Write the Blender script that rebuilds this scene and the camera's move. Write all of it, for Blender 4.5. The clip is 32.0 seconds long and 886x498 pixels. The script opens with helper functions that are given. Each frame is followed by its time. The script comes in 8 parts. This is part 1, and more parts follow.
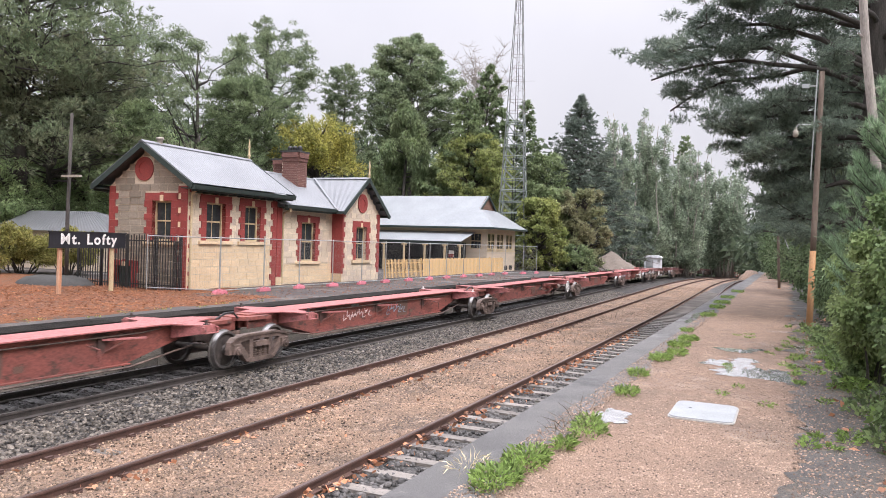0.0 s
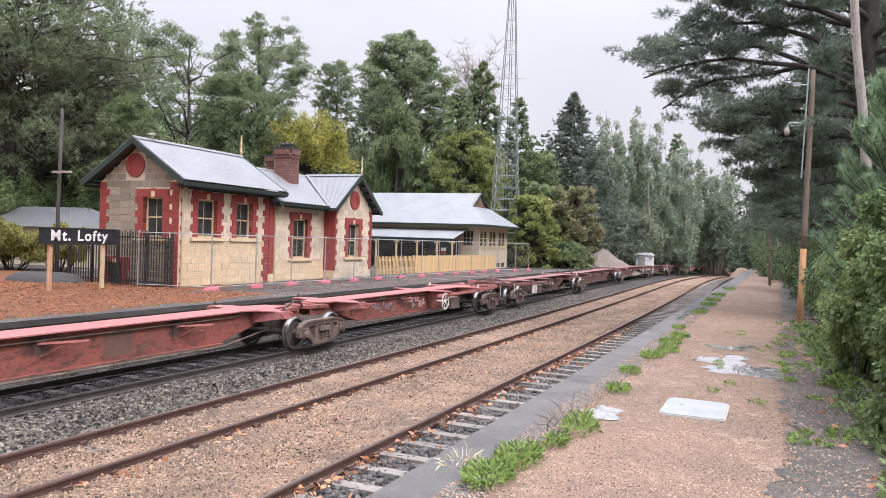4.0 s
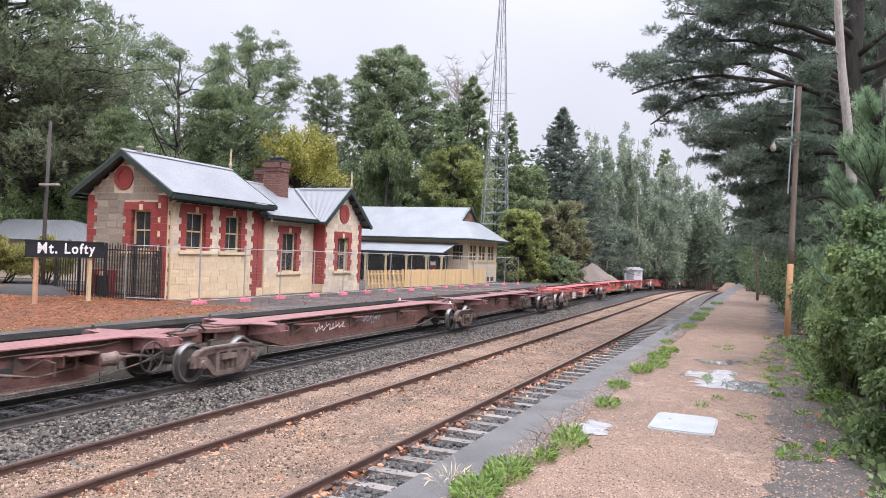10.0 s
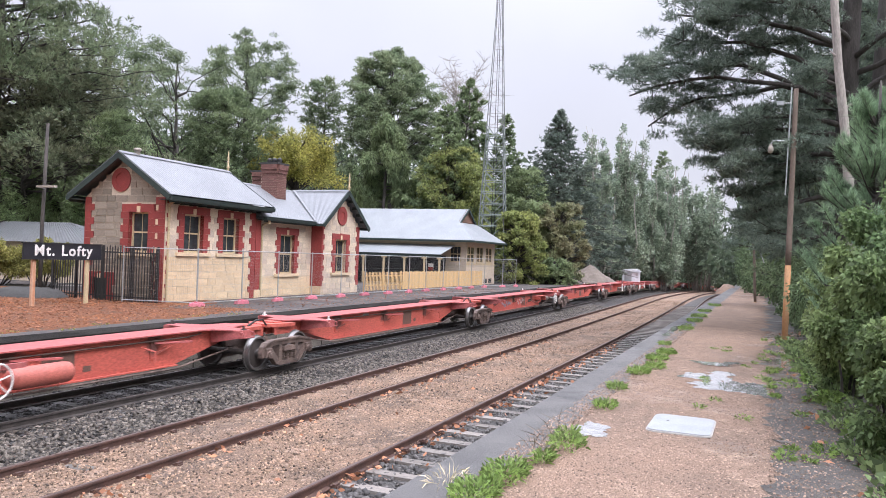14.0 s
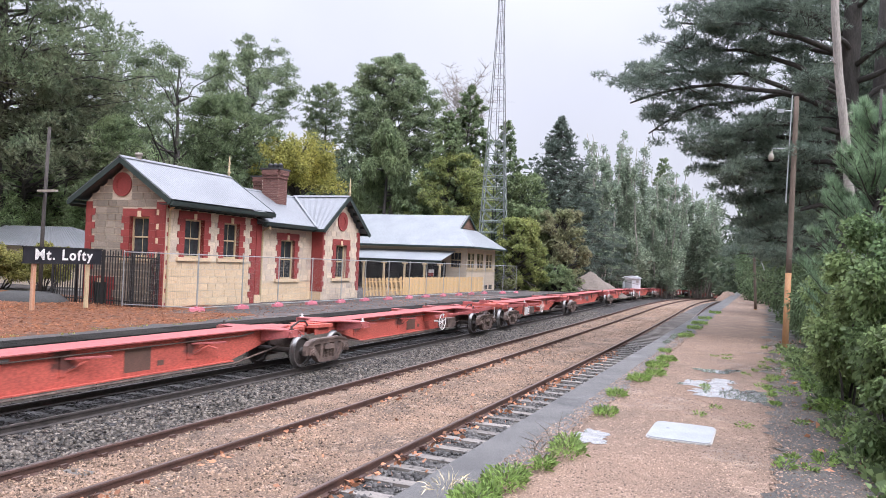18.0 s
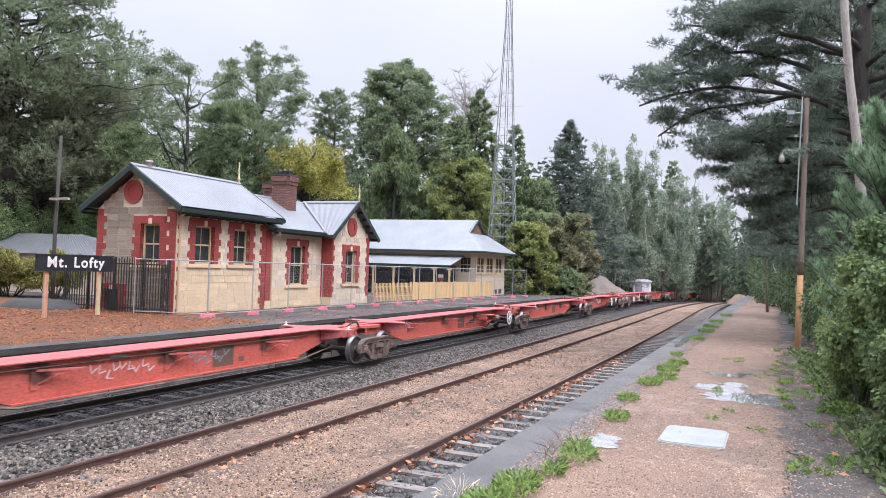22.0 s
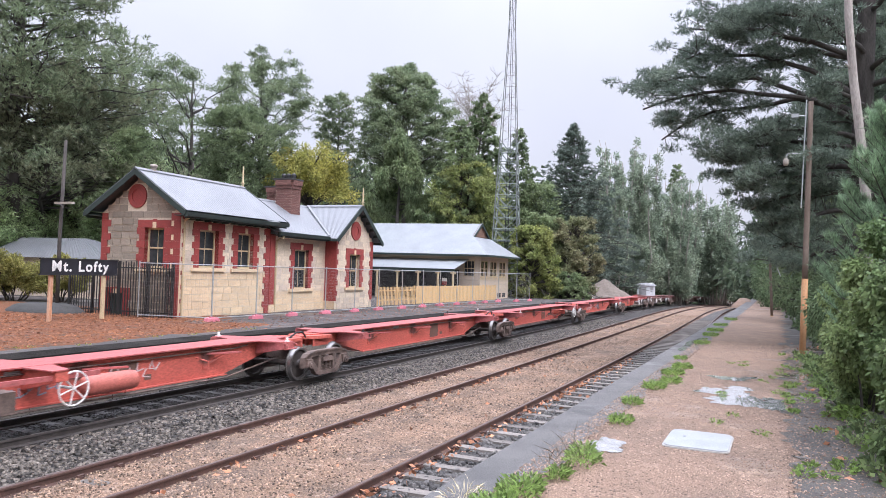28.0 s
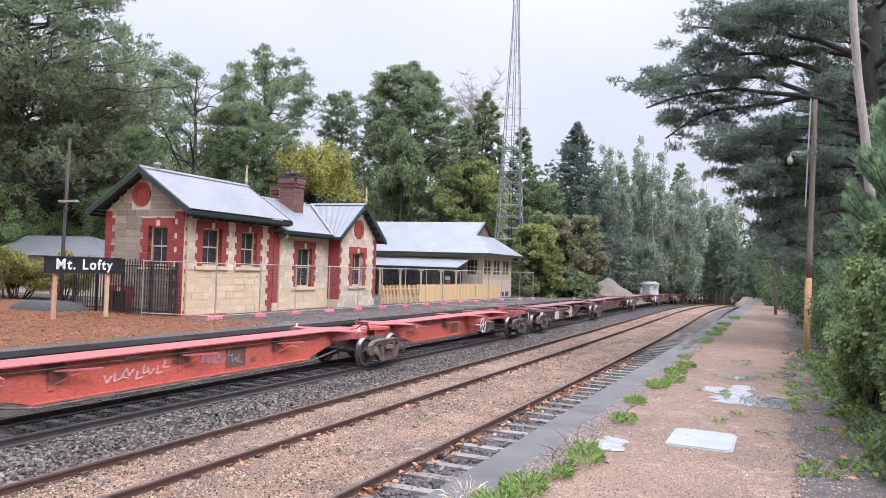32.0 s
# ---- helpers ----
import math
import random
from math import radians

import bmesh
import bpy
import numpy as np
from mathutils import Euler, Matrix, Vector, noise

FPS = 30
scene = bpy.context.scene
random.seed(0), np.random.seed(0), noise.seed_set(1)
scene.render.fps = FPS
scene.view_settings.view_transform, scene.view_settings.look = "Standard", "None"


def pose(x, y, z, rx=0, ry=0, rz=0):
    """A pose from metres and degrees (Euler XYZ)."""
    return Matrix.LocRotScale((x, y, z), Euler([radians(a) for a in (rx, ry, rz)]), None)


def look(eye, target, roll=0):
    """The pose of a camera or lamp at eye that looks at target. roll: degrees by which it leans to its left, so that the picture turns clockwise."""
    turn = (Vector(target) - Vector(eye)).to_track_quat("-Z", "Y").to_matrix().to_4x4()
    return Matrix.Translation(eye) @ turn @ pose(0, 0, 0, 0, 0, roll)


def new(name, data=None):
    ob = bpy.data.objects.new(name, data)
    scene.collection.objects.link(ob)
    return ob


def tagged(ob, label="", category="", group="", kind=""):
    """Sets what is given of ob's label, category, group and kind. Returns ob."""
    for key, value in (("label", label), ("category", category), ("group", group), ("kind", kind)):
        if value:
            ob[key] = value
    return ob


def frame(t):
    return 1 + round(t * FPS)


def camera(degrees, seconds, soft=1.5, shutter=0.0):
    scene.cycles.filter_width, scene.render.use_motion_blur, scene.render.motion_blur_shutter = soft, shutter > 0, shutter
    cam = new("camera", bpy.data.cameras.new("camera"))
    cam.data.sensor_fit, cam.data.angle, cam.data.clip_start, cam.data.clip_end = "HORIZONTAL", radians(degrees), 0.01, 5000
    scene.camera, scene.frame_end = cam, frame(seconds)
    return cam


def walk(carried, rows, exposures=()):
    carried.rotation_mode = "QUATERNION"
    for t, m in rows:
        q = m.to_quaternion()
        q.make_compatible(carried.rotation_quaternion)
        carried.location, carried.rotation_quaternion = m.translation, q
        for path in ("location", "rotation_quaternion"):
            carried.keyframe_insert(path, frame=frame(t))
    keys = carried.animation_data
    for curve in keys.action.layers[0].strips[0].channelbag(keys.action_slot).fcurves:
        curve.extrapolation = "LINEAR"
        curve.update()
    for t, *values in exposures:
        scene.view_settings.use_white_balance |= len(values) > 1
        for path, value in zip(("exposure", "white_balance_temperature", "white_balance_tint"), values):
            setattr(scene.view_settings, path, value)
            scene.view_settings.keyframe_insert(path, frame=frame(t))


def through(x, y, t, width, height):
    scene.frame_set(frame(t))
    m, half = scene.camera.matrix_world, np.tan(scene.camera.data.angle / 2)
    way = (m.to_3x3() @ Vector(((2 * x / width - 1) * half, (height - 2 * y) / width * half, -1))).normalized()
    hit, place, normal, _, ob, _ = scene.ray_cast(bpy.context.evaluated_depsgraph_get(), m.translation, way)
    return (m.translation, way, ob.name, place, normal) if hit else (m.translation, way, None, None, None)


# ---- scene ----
cam = camera(61.64, 32.0, soft=0.75, shutter=0.15)
EYE = (0.0, 0.0, 3.155)          # rail tops of the main line are z = 0, y runs along the tracks


def aim(yaw, pitch, roll):
    """The camera turned yaw degrees to the left of +y, pitch up, roll leaning left."""
    a, b = radians(yaw), radians(pitch)
    way = Vector((-math.sin(a) * math.cos(b), math.cos(a) * math.cos(b), math.sin(b)))
    return look(EYE, Vector(EYE) + way * 10, roll)


walk(cam, [(0, aim(24.991, -0.488, 1.758)), (0.5, aim(24.999, -0.501, 1.820)), (1, aim(24.952, -0.512, 1.905)), (1.5, aim(24.846, -0.547, 1.975)), 
           (2, aim(24.730, -0.590, 2.038)), (2.5, aim(24.620, -0.651, 2.035)), (3, aim(24.542, -0.697, 1.977)), (3.5, aim(24.467, -0.723, 1.910)), 
           (5.5, aim(24.209, -0.524, 1.825)), (6, aim(24.170, -0.478, 1.781)), (6.5, aim(24.135, -0.400, 1.758)), (7, aim(24.078, -0.282, 1.781)), 
           (7.5, aim(23.989, -0.120, 1.871)), (8, aim(23.876, 0.072, 1.973)), (8.5, aim(23.762, 0.238, 2.090)), (9, aim(23.670, 0.375, 2.143)), 
           (9.5, aim(23.613, 0.444, 2.139)), (10, aim(23.615, 0.413, 2.054)), (10.5, aim(23.663, 0.371, 1.962)), (11, aim(23.738, 0.349, 1.886)), 
           (11.5, aim(23.830, 0.382, 1.812)), (12, aim(23.873, 0.461, 1.792)), (12.5, aim(23.829, 0.539, 1.785)), (13, aim(23.704, 0.588, 1.823)), 
           (13.5, aim(23.577, 0.585, 1.888)), (14, aim(23.456, 0.562, 1.997)), (14.5, aim(23.369, 0.582, 2.103)), (16.5, aim(23.384, 0.998, 2.200)), 
           (17, aim(23.423, 1.046, 2.259)), (17.5, aim(23.466, 1.051, 2.255)), (18, aim(23.502, 1.027, 2.260)), (18.5, aim(23.556, 0.975, 2.252)), 
           (19, aim(23.600, 0.928, 2.199)), (19.5, aim(23.636, 0.927, 2.211)), (20, aim(23.722, 0.991, 2.191)), (20.5, aim(23.823, 1.108, 2.096)), 
           (21, aim(23.975, 1.210, 1.981)), (21.5, aim(24.117, 1.312, 1.886)), (22, aim(24.246, 1.367, 1.861)), (22.5, aim(24.358, 1.405, 1.852)), 
           (23, aim(24.445, 1.453, 1.833)), (23.5, aim(24.526, 1.514, 1.802)), (24, aim(24.583, 1.593, 1.784)), (24.5, aim(24.607, 1.691, 1.708)), 
           (25, aim(24.609, 1.758, 1.694)), (25.5, aim(24.586, 1.809, 1.632)), (27.5, aim(24.517, 1.681, 1.741)), (28, aim(24.539, 1.646, 1.816)), 
           (28.5, aim(24.595, 1.612, 1.853)), (29, aim(24.638, 1.607, 1.857)), (29.5, aim(24.660, 1.596, 1.835)), (30, aim(24.658, 1.577, 1.782)), 
           (30.5, aim(24.656, 1.553, 1.724)), (31, aim(24.684, 1.528, 1.762)), (31.5, aim(24.722, 1.511, 1.803)), (32, aim(24.782, 1.520, 1.889)),],
     exposures=[(0, 0.1, 6500, 16), (6, 0.1, 6330, 16), (13, 0.1, 6160, 16.5), (19, 0.1, 6060, 16.5), (32, 0.1, 5990, 16.5)])

# ---- light: a bright overcast sky ----
world = bpy.data.worlds.new("overcast_sky")
scene.world = world
world.use_nodes = True
wn, wl = world.node_tree.nodes, world.node_tree.links
wn.clear()
w_out = wn.new("ShaderNodeOutputWorld")
w_bg = wn.new("ShaderNodeBackground")
w_sky = wn.new("ShaderNodeTexSky")
w_sky.sky_type, w_sky.sun_disc = "NISHITA", False
w_sky.sun_elevation, w_sky.sun_rotation = radians(50), radians(114)
w_sky.air_density, w_sky.dust_density = 1.0, 6.0
w_mix = wn.new("ShaderNodeMix")
w_mix.data_type = "RGBA"
w_mix.inputs[0].default_value = 0.82
w_co = wn.new("ShaderNodeTexCoord")
w_noise = wn.new("ShaderNodeTexNoise")
w_noise.inputs["Scale"].default_value = 2.2
w_noise.inputs["Detail"].default_value = 5
w_ramp = wn.new("ShaderNodeValToRGB")
w_ramp.color_ramp.elements[0].position, w_ramp.color_ramp.elements[0].color = 0.3, (5.9, 5.98, 6.35, 1)
w_ramp.color_ramp.elements[1].position, w_ramp.color_ramp.elements[1].color = 0.68, (6.85, 6.9, 7.2, 1)
wl.new(w_co.outputs["Generated"], w_noise.inputs["Vector"])
wl.new(w_noise.outputs["Fac"], w_ramp.inputs[0])
wl.new(w_sky.outputs[0], w_mix.inputs[6])
wl.new(w_ramp.outputs[0], w_mix.inputs[7])
# an overcast sky is brighter overhead than at the horizon
w_sep = wn.new("ShaderNodeSeparateXYZ")
w_pow = wn.new("ShaderNodeMath")
w_pow.operation, w_pow.inputs[1].default_value = "POWER", 3.0
w_max = wn.new("ShaderNodeMath")
w_max.operation, w_max.inputs[1].default_value = "MAXIMUM", 0.0
w_up = wn.new("ShaderNodeMath")
w_up.operation, w_up.inputs[1].default_value, w_up.inputs[2].default_value = "MULTIPLY_ADD", 5.2, 1.06
w_mul = wn.new("ShaderNodeVectorMath")
w_mul.operation = "SCALE"
wl.new(w_co.outputs["Generated"], w_sep.inputs[0])
wl.new(w_sep.outputs["Z"], w_max.inputs[0])
wl.new(w_max.outputs[0], w_pow.inputs[0])
wl.new(w_pow.outputs[0], w_up.inputs[0])
wl.new(w_mix.outputs[2], w_mul.inputs[0])
wl.new(w_up.outputs[0], w_mul.inputs["Scale"])
wl.new(w_mul.outputs[0], w_bg.inputs[0])
w_bg.inputs[1].default_value = 0.125
wl.new(w_bg.outputs[0], w_out.inputs[0])
sun = new("sun", bpy.data.lights.new("sun", "SUN"))
sun.data.energy, sun.data.angle, sun.data.color = 1.9, radians(28), (0.975, 0.985, 1.0)
sun.matrix_world = look((22, -4, 29), (0, 6, 0))
scene.view_settings.exposure = 0.0


# ---- mesh helpers ----
class Geo:
    """Collects verts and faces of one part."""

    def __init__(self):
        self.v, self.f = [], []

    def add(self, verts, faces):
        n = len(self.v)
        self.v += [tuple(p) for p in verts]
        self.f += [tuple(i + n for i in q) for q in faces]
        return self

    def box(self, c, s, rz=0.0, top=1.0):
        """Centre and full size; top scales the upper face."""
        ca, sa = math.cos(radians(rz)), math.sin(radians(rz))
        out = []
        for z, k in ((-1, 1.0), (1, top)):
            for x, y in ((-1, -1), (1, -1), (1, 1), (-1, 1)):
                px, py = x * s[0] / 2 * k, y * s[1] / 2 * k
                out.append((c[0] + px * ca - py * sa, c[1] + px * sa + py * ca, c[2] + z * s[2] / 2))
        return self.add(out, [(3, 2, 1, 0), (4, 5, 6, 7), (0, 1, 5, 4), (1, 2, 6, 5), (2, 3, 7, 6), (3, 0, 4, 7)])

    def span(self, x0, x1, y0, y1, z0, z1):
        return self.box(((x0 + x1) / 2, (y0 + y1) / 2, (z0 + z1) / 2), (abs(x1 - x0), abs(y1 - y0), abs(z1 - z0)))

    def tube(self, p, q, r0, r1=None, n=8, cap=True):
        r1 = r0 if r1 is None else r1
        p, q = Vector(p), Vector(q)
        d = (q - p).normalized()
        a = d.orthogonal().normalized()
        b = d.cross(a)
        out = []
        for c, r in ((p, r0), (q, r1)):
            out += [c + (a * math.cos(2 * math.pi * i / n) + b * math.sin(2 * math.pi * i / n)) * r for i in range(n)]
        fs = [(i, (i + 1) % n, n + (i + 1) % n, n + i) for i in range(n)]
        if cap:
            fs += [tuple(range(n))[::-1], tuple(range(n, 2 * n))]
        return self.add(out, fs)

    def path(self, pts, radii, n=6):
        pts = [Vector(q) for q in pts]
        out, m, a = [], len(pts), None
        for i, c in enumerate(pts):
            d = (pts[min(i + 1, m - 1)] - pts[max(i - 1, 0)]).normalized()
            a = d.orthogonal().normalized() if a is None else (a - d * a.dot(d)).normalized()
            b = d.cross(a)
            out += [c + (a * math.cos(2 * math.pi * j / n) + b * math.sin(2 * math.pi * j / n)) * radii[i] for j in range(n)]
        fs = [(i * n + j, i * n + (j + 1) % n, (i + 1) * n + (j + 1) % n, (i + 1) * n + j) for i in range(m - 1) for j in range(n)]
        return self.add(out, fs + [tuple(range(n))[::-1], tuple(range((m - 1) * n, m * n))])

    def prism(self, profile, axis, t0, t1):
        """A closed profile in the plane across axis, pushed from t0 to t1. axis x: (y, z); y: (x, z); z: (x, y)."""
        def put(u, w, t):
            return {"x": (t, u, w), "y": (u, t, w), "z": (u, w, t)}[axis]
        n = len(profile)
        out = [put(u, w, t0) for u, w in profile] + [put(u, w, t1) for u, w in profile]
        fs = [(i, (i + 1) % n, n + (i + 1) % n, n + i) for i in range(n)] + [tuple(range(n))[::-1], tuple(range(n, 2 * n))]
        return self.add(out, fs)

    def ring(self, c, r0, r1, y0, y1, n=24, axis="x"):
        """A flat ring about an axis from y0 to y1 along it."""
        out = []
        for t in (y0, y1):
            for r in (r0, r1):
                for i in range(n):
                    u, w = r * math.cos(2 * math.pi * i / n), r * math.sin(2 * math.pi * i / n)
                    out.append((c[0] + t, c[1] + u, c[2] + w) if axis == "x" else (c[0] + u, c[1] + t, c[2] + w))
        fs = []
        for i in range(n):
            j = (i + 1) % n
            fs += [(i, j, n + j, n + i), (2 * n + i, 3 * n + i, 3 * n + j, 2 * n + j), (n + i, n + j, 3 * n + j, 3 * n + i), (i, 2 * n + i, 2 * n + j, j)]
        return self.add(out, fs)

    def lathe(self, c, prof, n=20, axis="z"):
        """prof: (radius, along) pairs."""
        out, fs = [], []
        for r, t in prof:
            for i in range(n):
                u, w = r * math.cos(2 * math.pi * i / n), r * math.sin(2 * math.pi * i / n)
                out.append((c[0] + t, c[1] + u, c[2] + w) if axis == "x" else (c[0] + u, c[1] + t, c[2] + w) if axis == "y" else (c[0] + u, c[1] + w, c[2] + t))
        for k in range(len(prof) - 1):
            for i in range(n):
                j = (i + 1) % n
                fs.append((k * n + i, k * n + j, k * n + n + j, k * n + n + i))
        return self.add(out, fs)

    def mesh(self, name, mat, fix=True, smooth=False):
        me = bpy.data.meshes.new(name)
        me.from_pydata(self.v, [], self.f)
        if fix:
            bm = bmesh.new()
            bm.from_mesh(me)
            bmesh.ops.recalc_face_normals(bm, faces=bm.faces)
            bm.to_mesh(me)
            bm.free()
        me.materials.append(mat)
        if smooth:
            me.polygons.foreach_set("use_smooth", [True] * len(me.polygons))
        return me


def part(name, geo, mat, parent=None, label="", at=None, smooth=False, bevel=0.0):
    """One mesh object, under a thing or a part."""
    me = geo if isinstance(geo, bpy.types.Mesh) else geo.mesh(name, mat, smooth=smooth)
    ob = new(name, me)
    if parent:
        ob.parent = parent
    if at is not None:
        ob.matrix_basis = at
    if label:
        ob["label"] = label
    if bevel:
        m = ob.modifiers.new("bevel", "BEVEL")
        m.width, m.segments, m.limit_method = bevel, 2, "ANGLE"
    return ob


def thing(name, label, category, at=None, group="", kind=""):
    ob = new(name)
    ob.empty_display_size = 0.2
    if at is not None:
        ob.matrix_basis = at
    return tagged(ob, label, category, group, kind)


# ---- materials ----
def node(nt, kind, **inputs):
    n = nt.nodes.new(kind)
    for k, v in inputs.items():
        n.inputs[k.replace("_", " ")].default_value = v
    return n


def rgb(c):
    return (c[0], c[1], c[2], 1.0)


def mat(name, a, b, rough=0.8, scale=3.0, fine=40.0, bump=0.25, depth=0.01, metal=0.0, piece=0.0, isle=0.0, c=None, wet=None, space="Object", stretch=(1, 1, 1), gloss=0.5, spread=0.12, speck=0.55, grain=0.4):
    """Two noises, coarse stains between a and b and fine grain (c: a third colour in specks); piece: brightness spread by
    object; isle: by loose piece of the mesh; wet: (threshold scale) patches of low roughness."""
    m = bpy.data.materials.new(name)
    m.use_nodes = True
    nt = m.node_tree
    bs = nt.nodes["Principled BSDF"]
    co = nt.nodes.new("ShaderNodeTexCoord")
    mp = nt.nodes.new("ShaderNodeMapping")
    mp.inputs["Scale"].default_value = stretch
    link = nt.links.new
    link(co.outputs[space], mp.inputs[0])
    vec = mp.outputs[0]
    if piece:
        oi = nt.nodes.new("ShaderNodeObjectInfo")
        sh = nt.nodes.new("ShaderNodeVectorMath")
        sh.operation = "MULTIPLY_ADD"
        link(oi.outputs["Random"], sh.inputs[0])
        sh.inputs[1].default_value = (37, 19, 53)
        link(mp.outputs[0], sh.inputs[2])
        vec = sh.outputs[0]
    n1 = node(nt, "ShaderNodeTexNoise", Scale=scale, Detail=5.0, Roughness=0.6)
    n2 = node(nt, "ShaderNodeTexNoise", Scale=fine, Detail=4.0, Roughness=0.65)
    link(vec, n1.inputs["Vector"])
    link(vec, n2.inputs["Vector"])
    r1 = nt.nodes.new("ShaderNodeMapRange")
    r1.inputs[1].default_value, r1.inputs[2].default_value = 0.32, 0.68
    link(n1.outputs["Fac"], r1.inputs[0])
    mix = nt.nodes.new("ShaderNodeMix")
    mix.data_type = "RGBA"
    mix.inputs[6].default_value, mix.inputs[7].default_value = rgb(a), rgb(b)
    link(r1.outputs[0], mix.inputs[0])
    col = mix.outputs[2]
    if c is not None:
        r3 = nt.nodes.new("ShaderNodeMapRange")
        r3.inputs[1].default_value, r3.inputs[2].default_value = speck, speck + 0.11
        n3 = node(nt, "ShaderNodeTexNoise", Scale=scale * 4.3, Detail=6.0, Roughness=0.7)
        link(vec, n3.inputs["Vector"])
        link(n3.outputs["Fac"], r3.inputs[0])
        m3 = nt.nodes.new("ShaderNodeMix")
        m3.data_type = "RGBA"
        m3.inputs[7].default_value = rgb(c)
        link(r3.outputs[0], m3.inputs[0])
        link(col, m3.inputs[6])
        col = m3.outputs[2]
    # grain
    g = nt.nodes.new("ShaderNodeMapRange")
    g.inputs[1].default_value, g.inputs[2].default_value, g.inputs[3].default_value, g.inputs[4].default_value = 0.25 + 0.1 * (grain > 0.5), 0.75 - 0.1 * (grain > 0.5), 1 - grain, 1 + grain
    link(n2.outputs["Fac"], g.inputs[0])
    val = g.outputs[0]
    for src, amount in (("ShaderNodeObjectInfo", piece), ("ShaderNodeNewGeometry", isle)):
        if amount:
            o = nt.nodes.new(src)
            q = nt.nodes.new("ShaderNodeMapRange")
            q.inputs[3].default_value, q.inputs[4].default_value = 1 - amount, 1 + amount
            link(o.outputs["Random" if "Object" in src else "Random Per Island"], q.inputs[0])
            k = nt.nodes.new("ShaderNodeMath")
            k.operation = "MULTIPLY"
            link(val, k.inputs[0])
            link(q.outputs[0], k.inputs[1])
            val = k.outputs[0]
    mul = nt.nodes.new("ShaderNodeVectorMath")
    mul.operation = "SCALE"
    link(col, mul.inputs[0])
    link(val, mul.inputs["Scale"])
    link(mul.outputs[0], bs.inputs["Base Color"])
    bs.inputs["Metallic"].default_value = metal
    bs.inputs["Specular IOR Level"].default_value = gloss
    rr = nt.nodes.new("ShaderNodeMapRange")
    rr.inputs[3].default_value, rr.inputs[4].default_value = max(rough - spread, 0.01), min(rough + spread, 1)
    link(n1.outputs["Fac"], rr.inputs[0])
    ro = rr.outputs[0]
    if wet is not None:
        nw = node(nt, "ShaderNodeTexNoise", Scale=wet[1], Detail=4.0)
        link(vec, nw.inputs["Vector"])
        rw = nt.nodes.new("ShaderNodeMapRange")
        rw.inputs[1].default_value, rw.inputs[2].default_value, rw.inputs[3].default_value, rw.inputs[4].default_value = wet[0], wet[0] + 0.12, rough, wet[2]
        link(nw.outputs["Fac"], rw.inputs[0])
        ro = rw.outputs[0]
    link(ro, bs.inputs["Roughness"])
    bp = nt.nodes.new("ShaderNodeBump")
    bp.inputs["Strength"].default_value, bp.inputs["Distance"].default_value = bump, depth
    link(n2.outputs["Fac"], bp.inputs["Height"])
    link(bp.outputs[0], bs.inputs["Normal"])
    return m


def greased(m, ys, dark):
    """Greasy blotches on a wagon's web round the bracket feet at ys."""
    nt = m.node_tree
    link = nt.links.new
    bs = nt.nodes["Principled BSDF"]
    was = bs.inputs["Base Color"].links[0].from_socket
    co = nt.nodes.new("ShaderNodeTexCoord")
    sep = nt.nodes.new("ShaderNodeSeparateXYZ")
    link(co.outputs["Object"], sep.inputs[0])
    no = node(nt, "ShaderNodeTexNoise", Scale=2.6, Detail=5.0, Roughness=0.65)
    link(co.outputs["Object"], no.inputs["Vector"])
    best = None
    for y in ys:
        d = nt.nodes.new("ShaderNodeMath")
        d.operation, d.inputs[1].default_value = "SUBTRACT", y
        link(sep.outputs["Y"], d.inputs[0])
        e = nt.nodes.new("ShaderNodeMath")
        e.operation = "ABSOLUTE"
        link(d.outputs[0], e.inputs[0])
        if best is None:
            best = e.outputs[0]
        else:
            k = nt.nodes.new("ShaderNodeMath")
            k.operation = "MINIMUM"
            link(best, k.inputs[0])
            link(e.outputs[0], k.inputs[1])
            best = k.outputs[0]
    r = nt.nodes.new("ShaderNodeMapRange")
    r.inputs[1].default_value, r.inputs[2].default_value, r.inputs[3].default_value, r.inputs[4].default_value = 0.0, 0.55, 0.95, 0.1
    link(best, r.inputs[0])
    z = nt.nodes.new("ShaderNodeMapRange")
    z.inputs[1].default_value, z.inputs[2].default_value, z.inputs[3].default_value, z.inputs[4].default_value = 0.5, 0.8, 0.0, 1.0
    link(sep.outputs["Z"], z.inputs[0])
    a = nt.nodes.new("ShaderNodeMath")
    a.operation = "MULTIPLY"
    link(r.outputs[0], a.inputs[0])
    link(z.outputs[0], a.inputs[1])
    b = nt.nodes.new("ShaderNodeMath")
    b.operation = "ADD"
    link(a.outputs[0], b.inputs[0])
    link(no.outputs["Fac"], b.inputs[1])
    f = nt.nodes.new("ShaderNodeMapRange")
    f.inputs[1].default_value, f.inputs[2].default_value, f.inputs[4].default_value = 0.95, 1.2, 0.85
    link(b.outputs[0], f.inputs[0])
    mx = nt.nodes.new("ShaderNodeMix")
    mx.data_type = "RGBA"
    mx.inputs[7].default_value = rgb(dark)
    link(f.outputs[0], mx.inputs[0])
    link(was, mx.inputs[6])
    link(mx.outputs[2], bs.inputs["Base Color"])


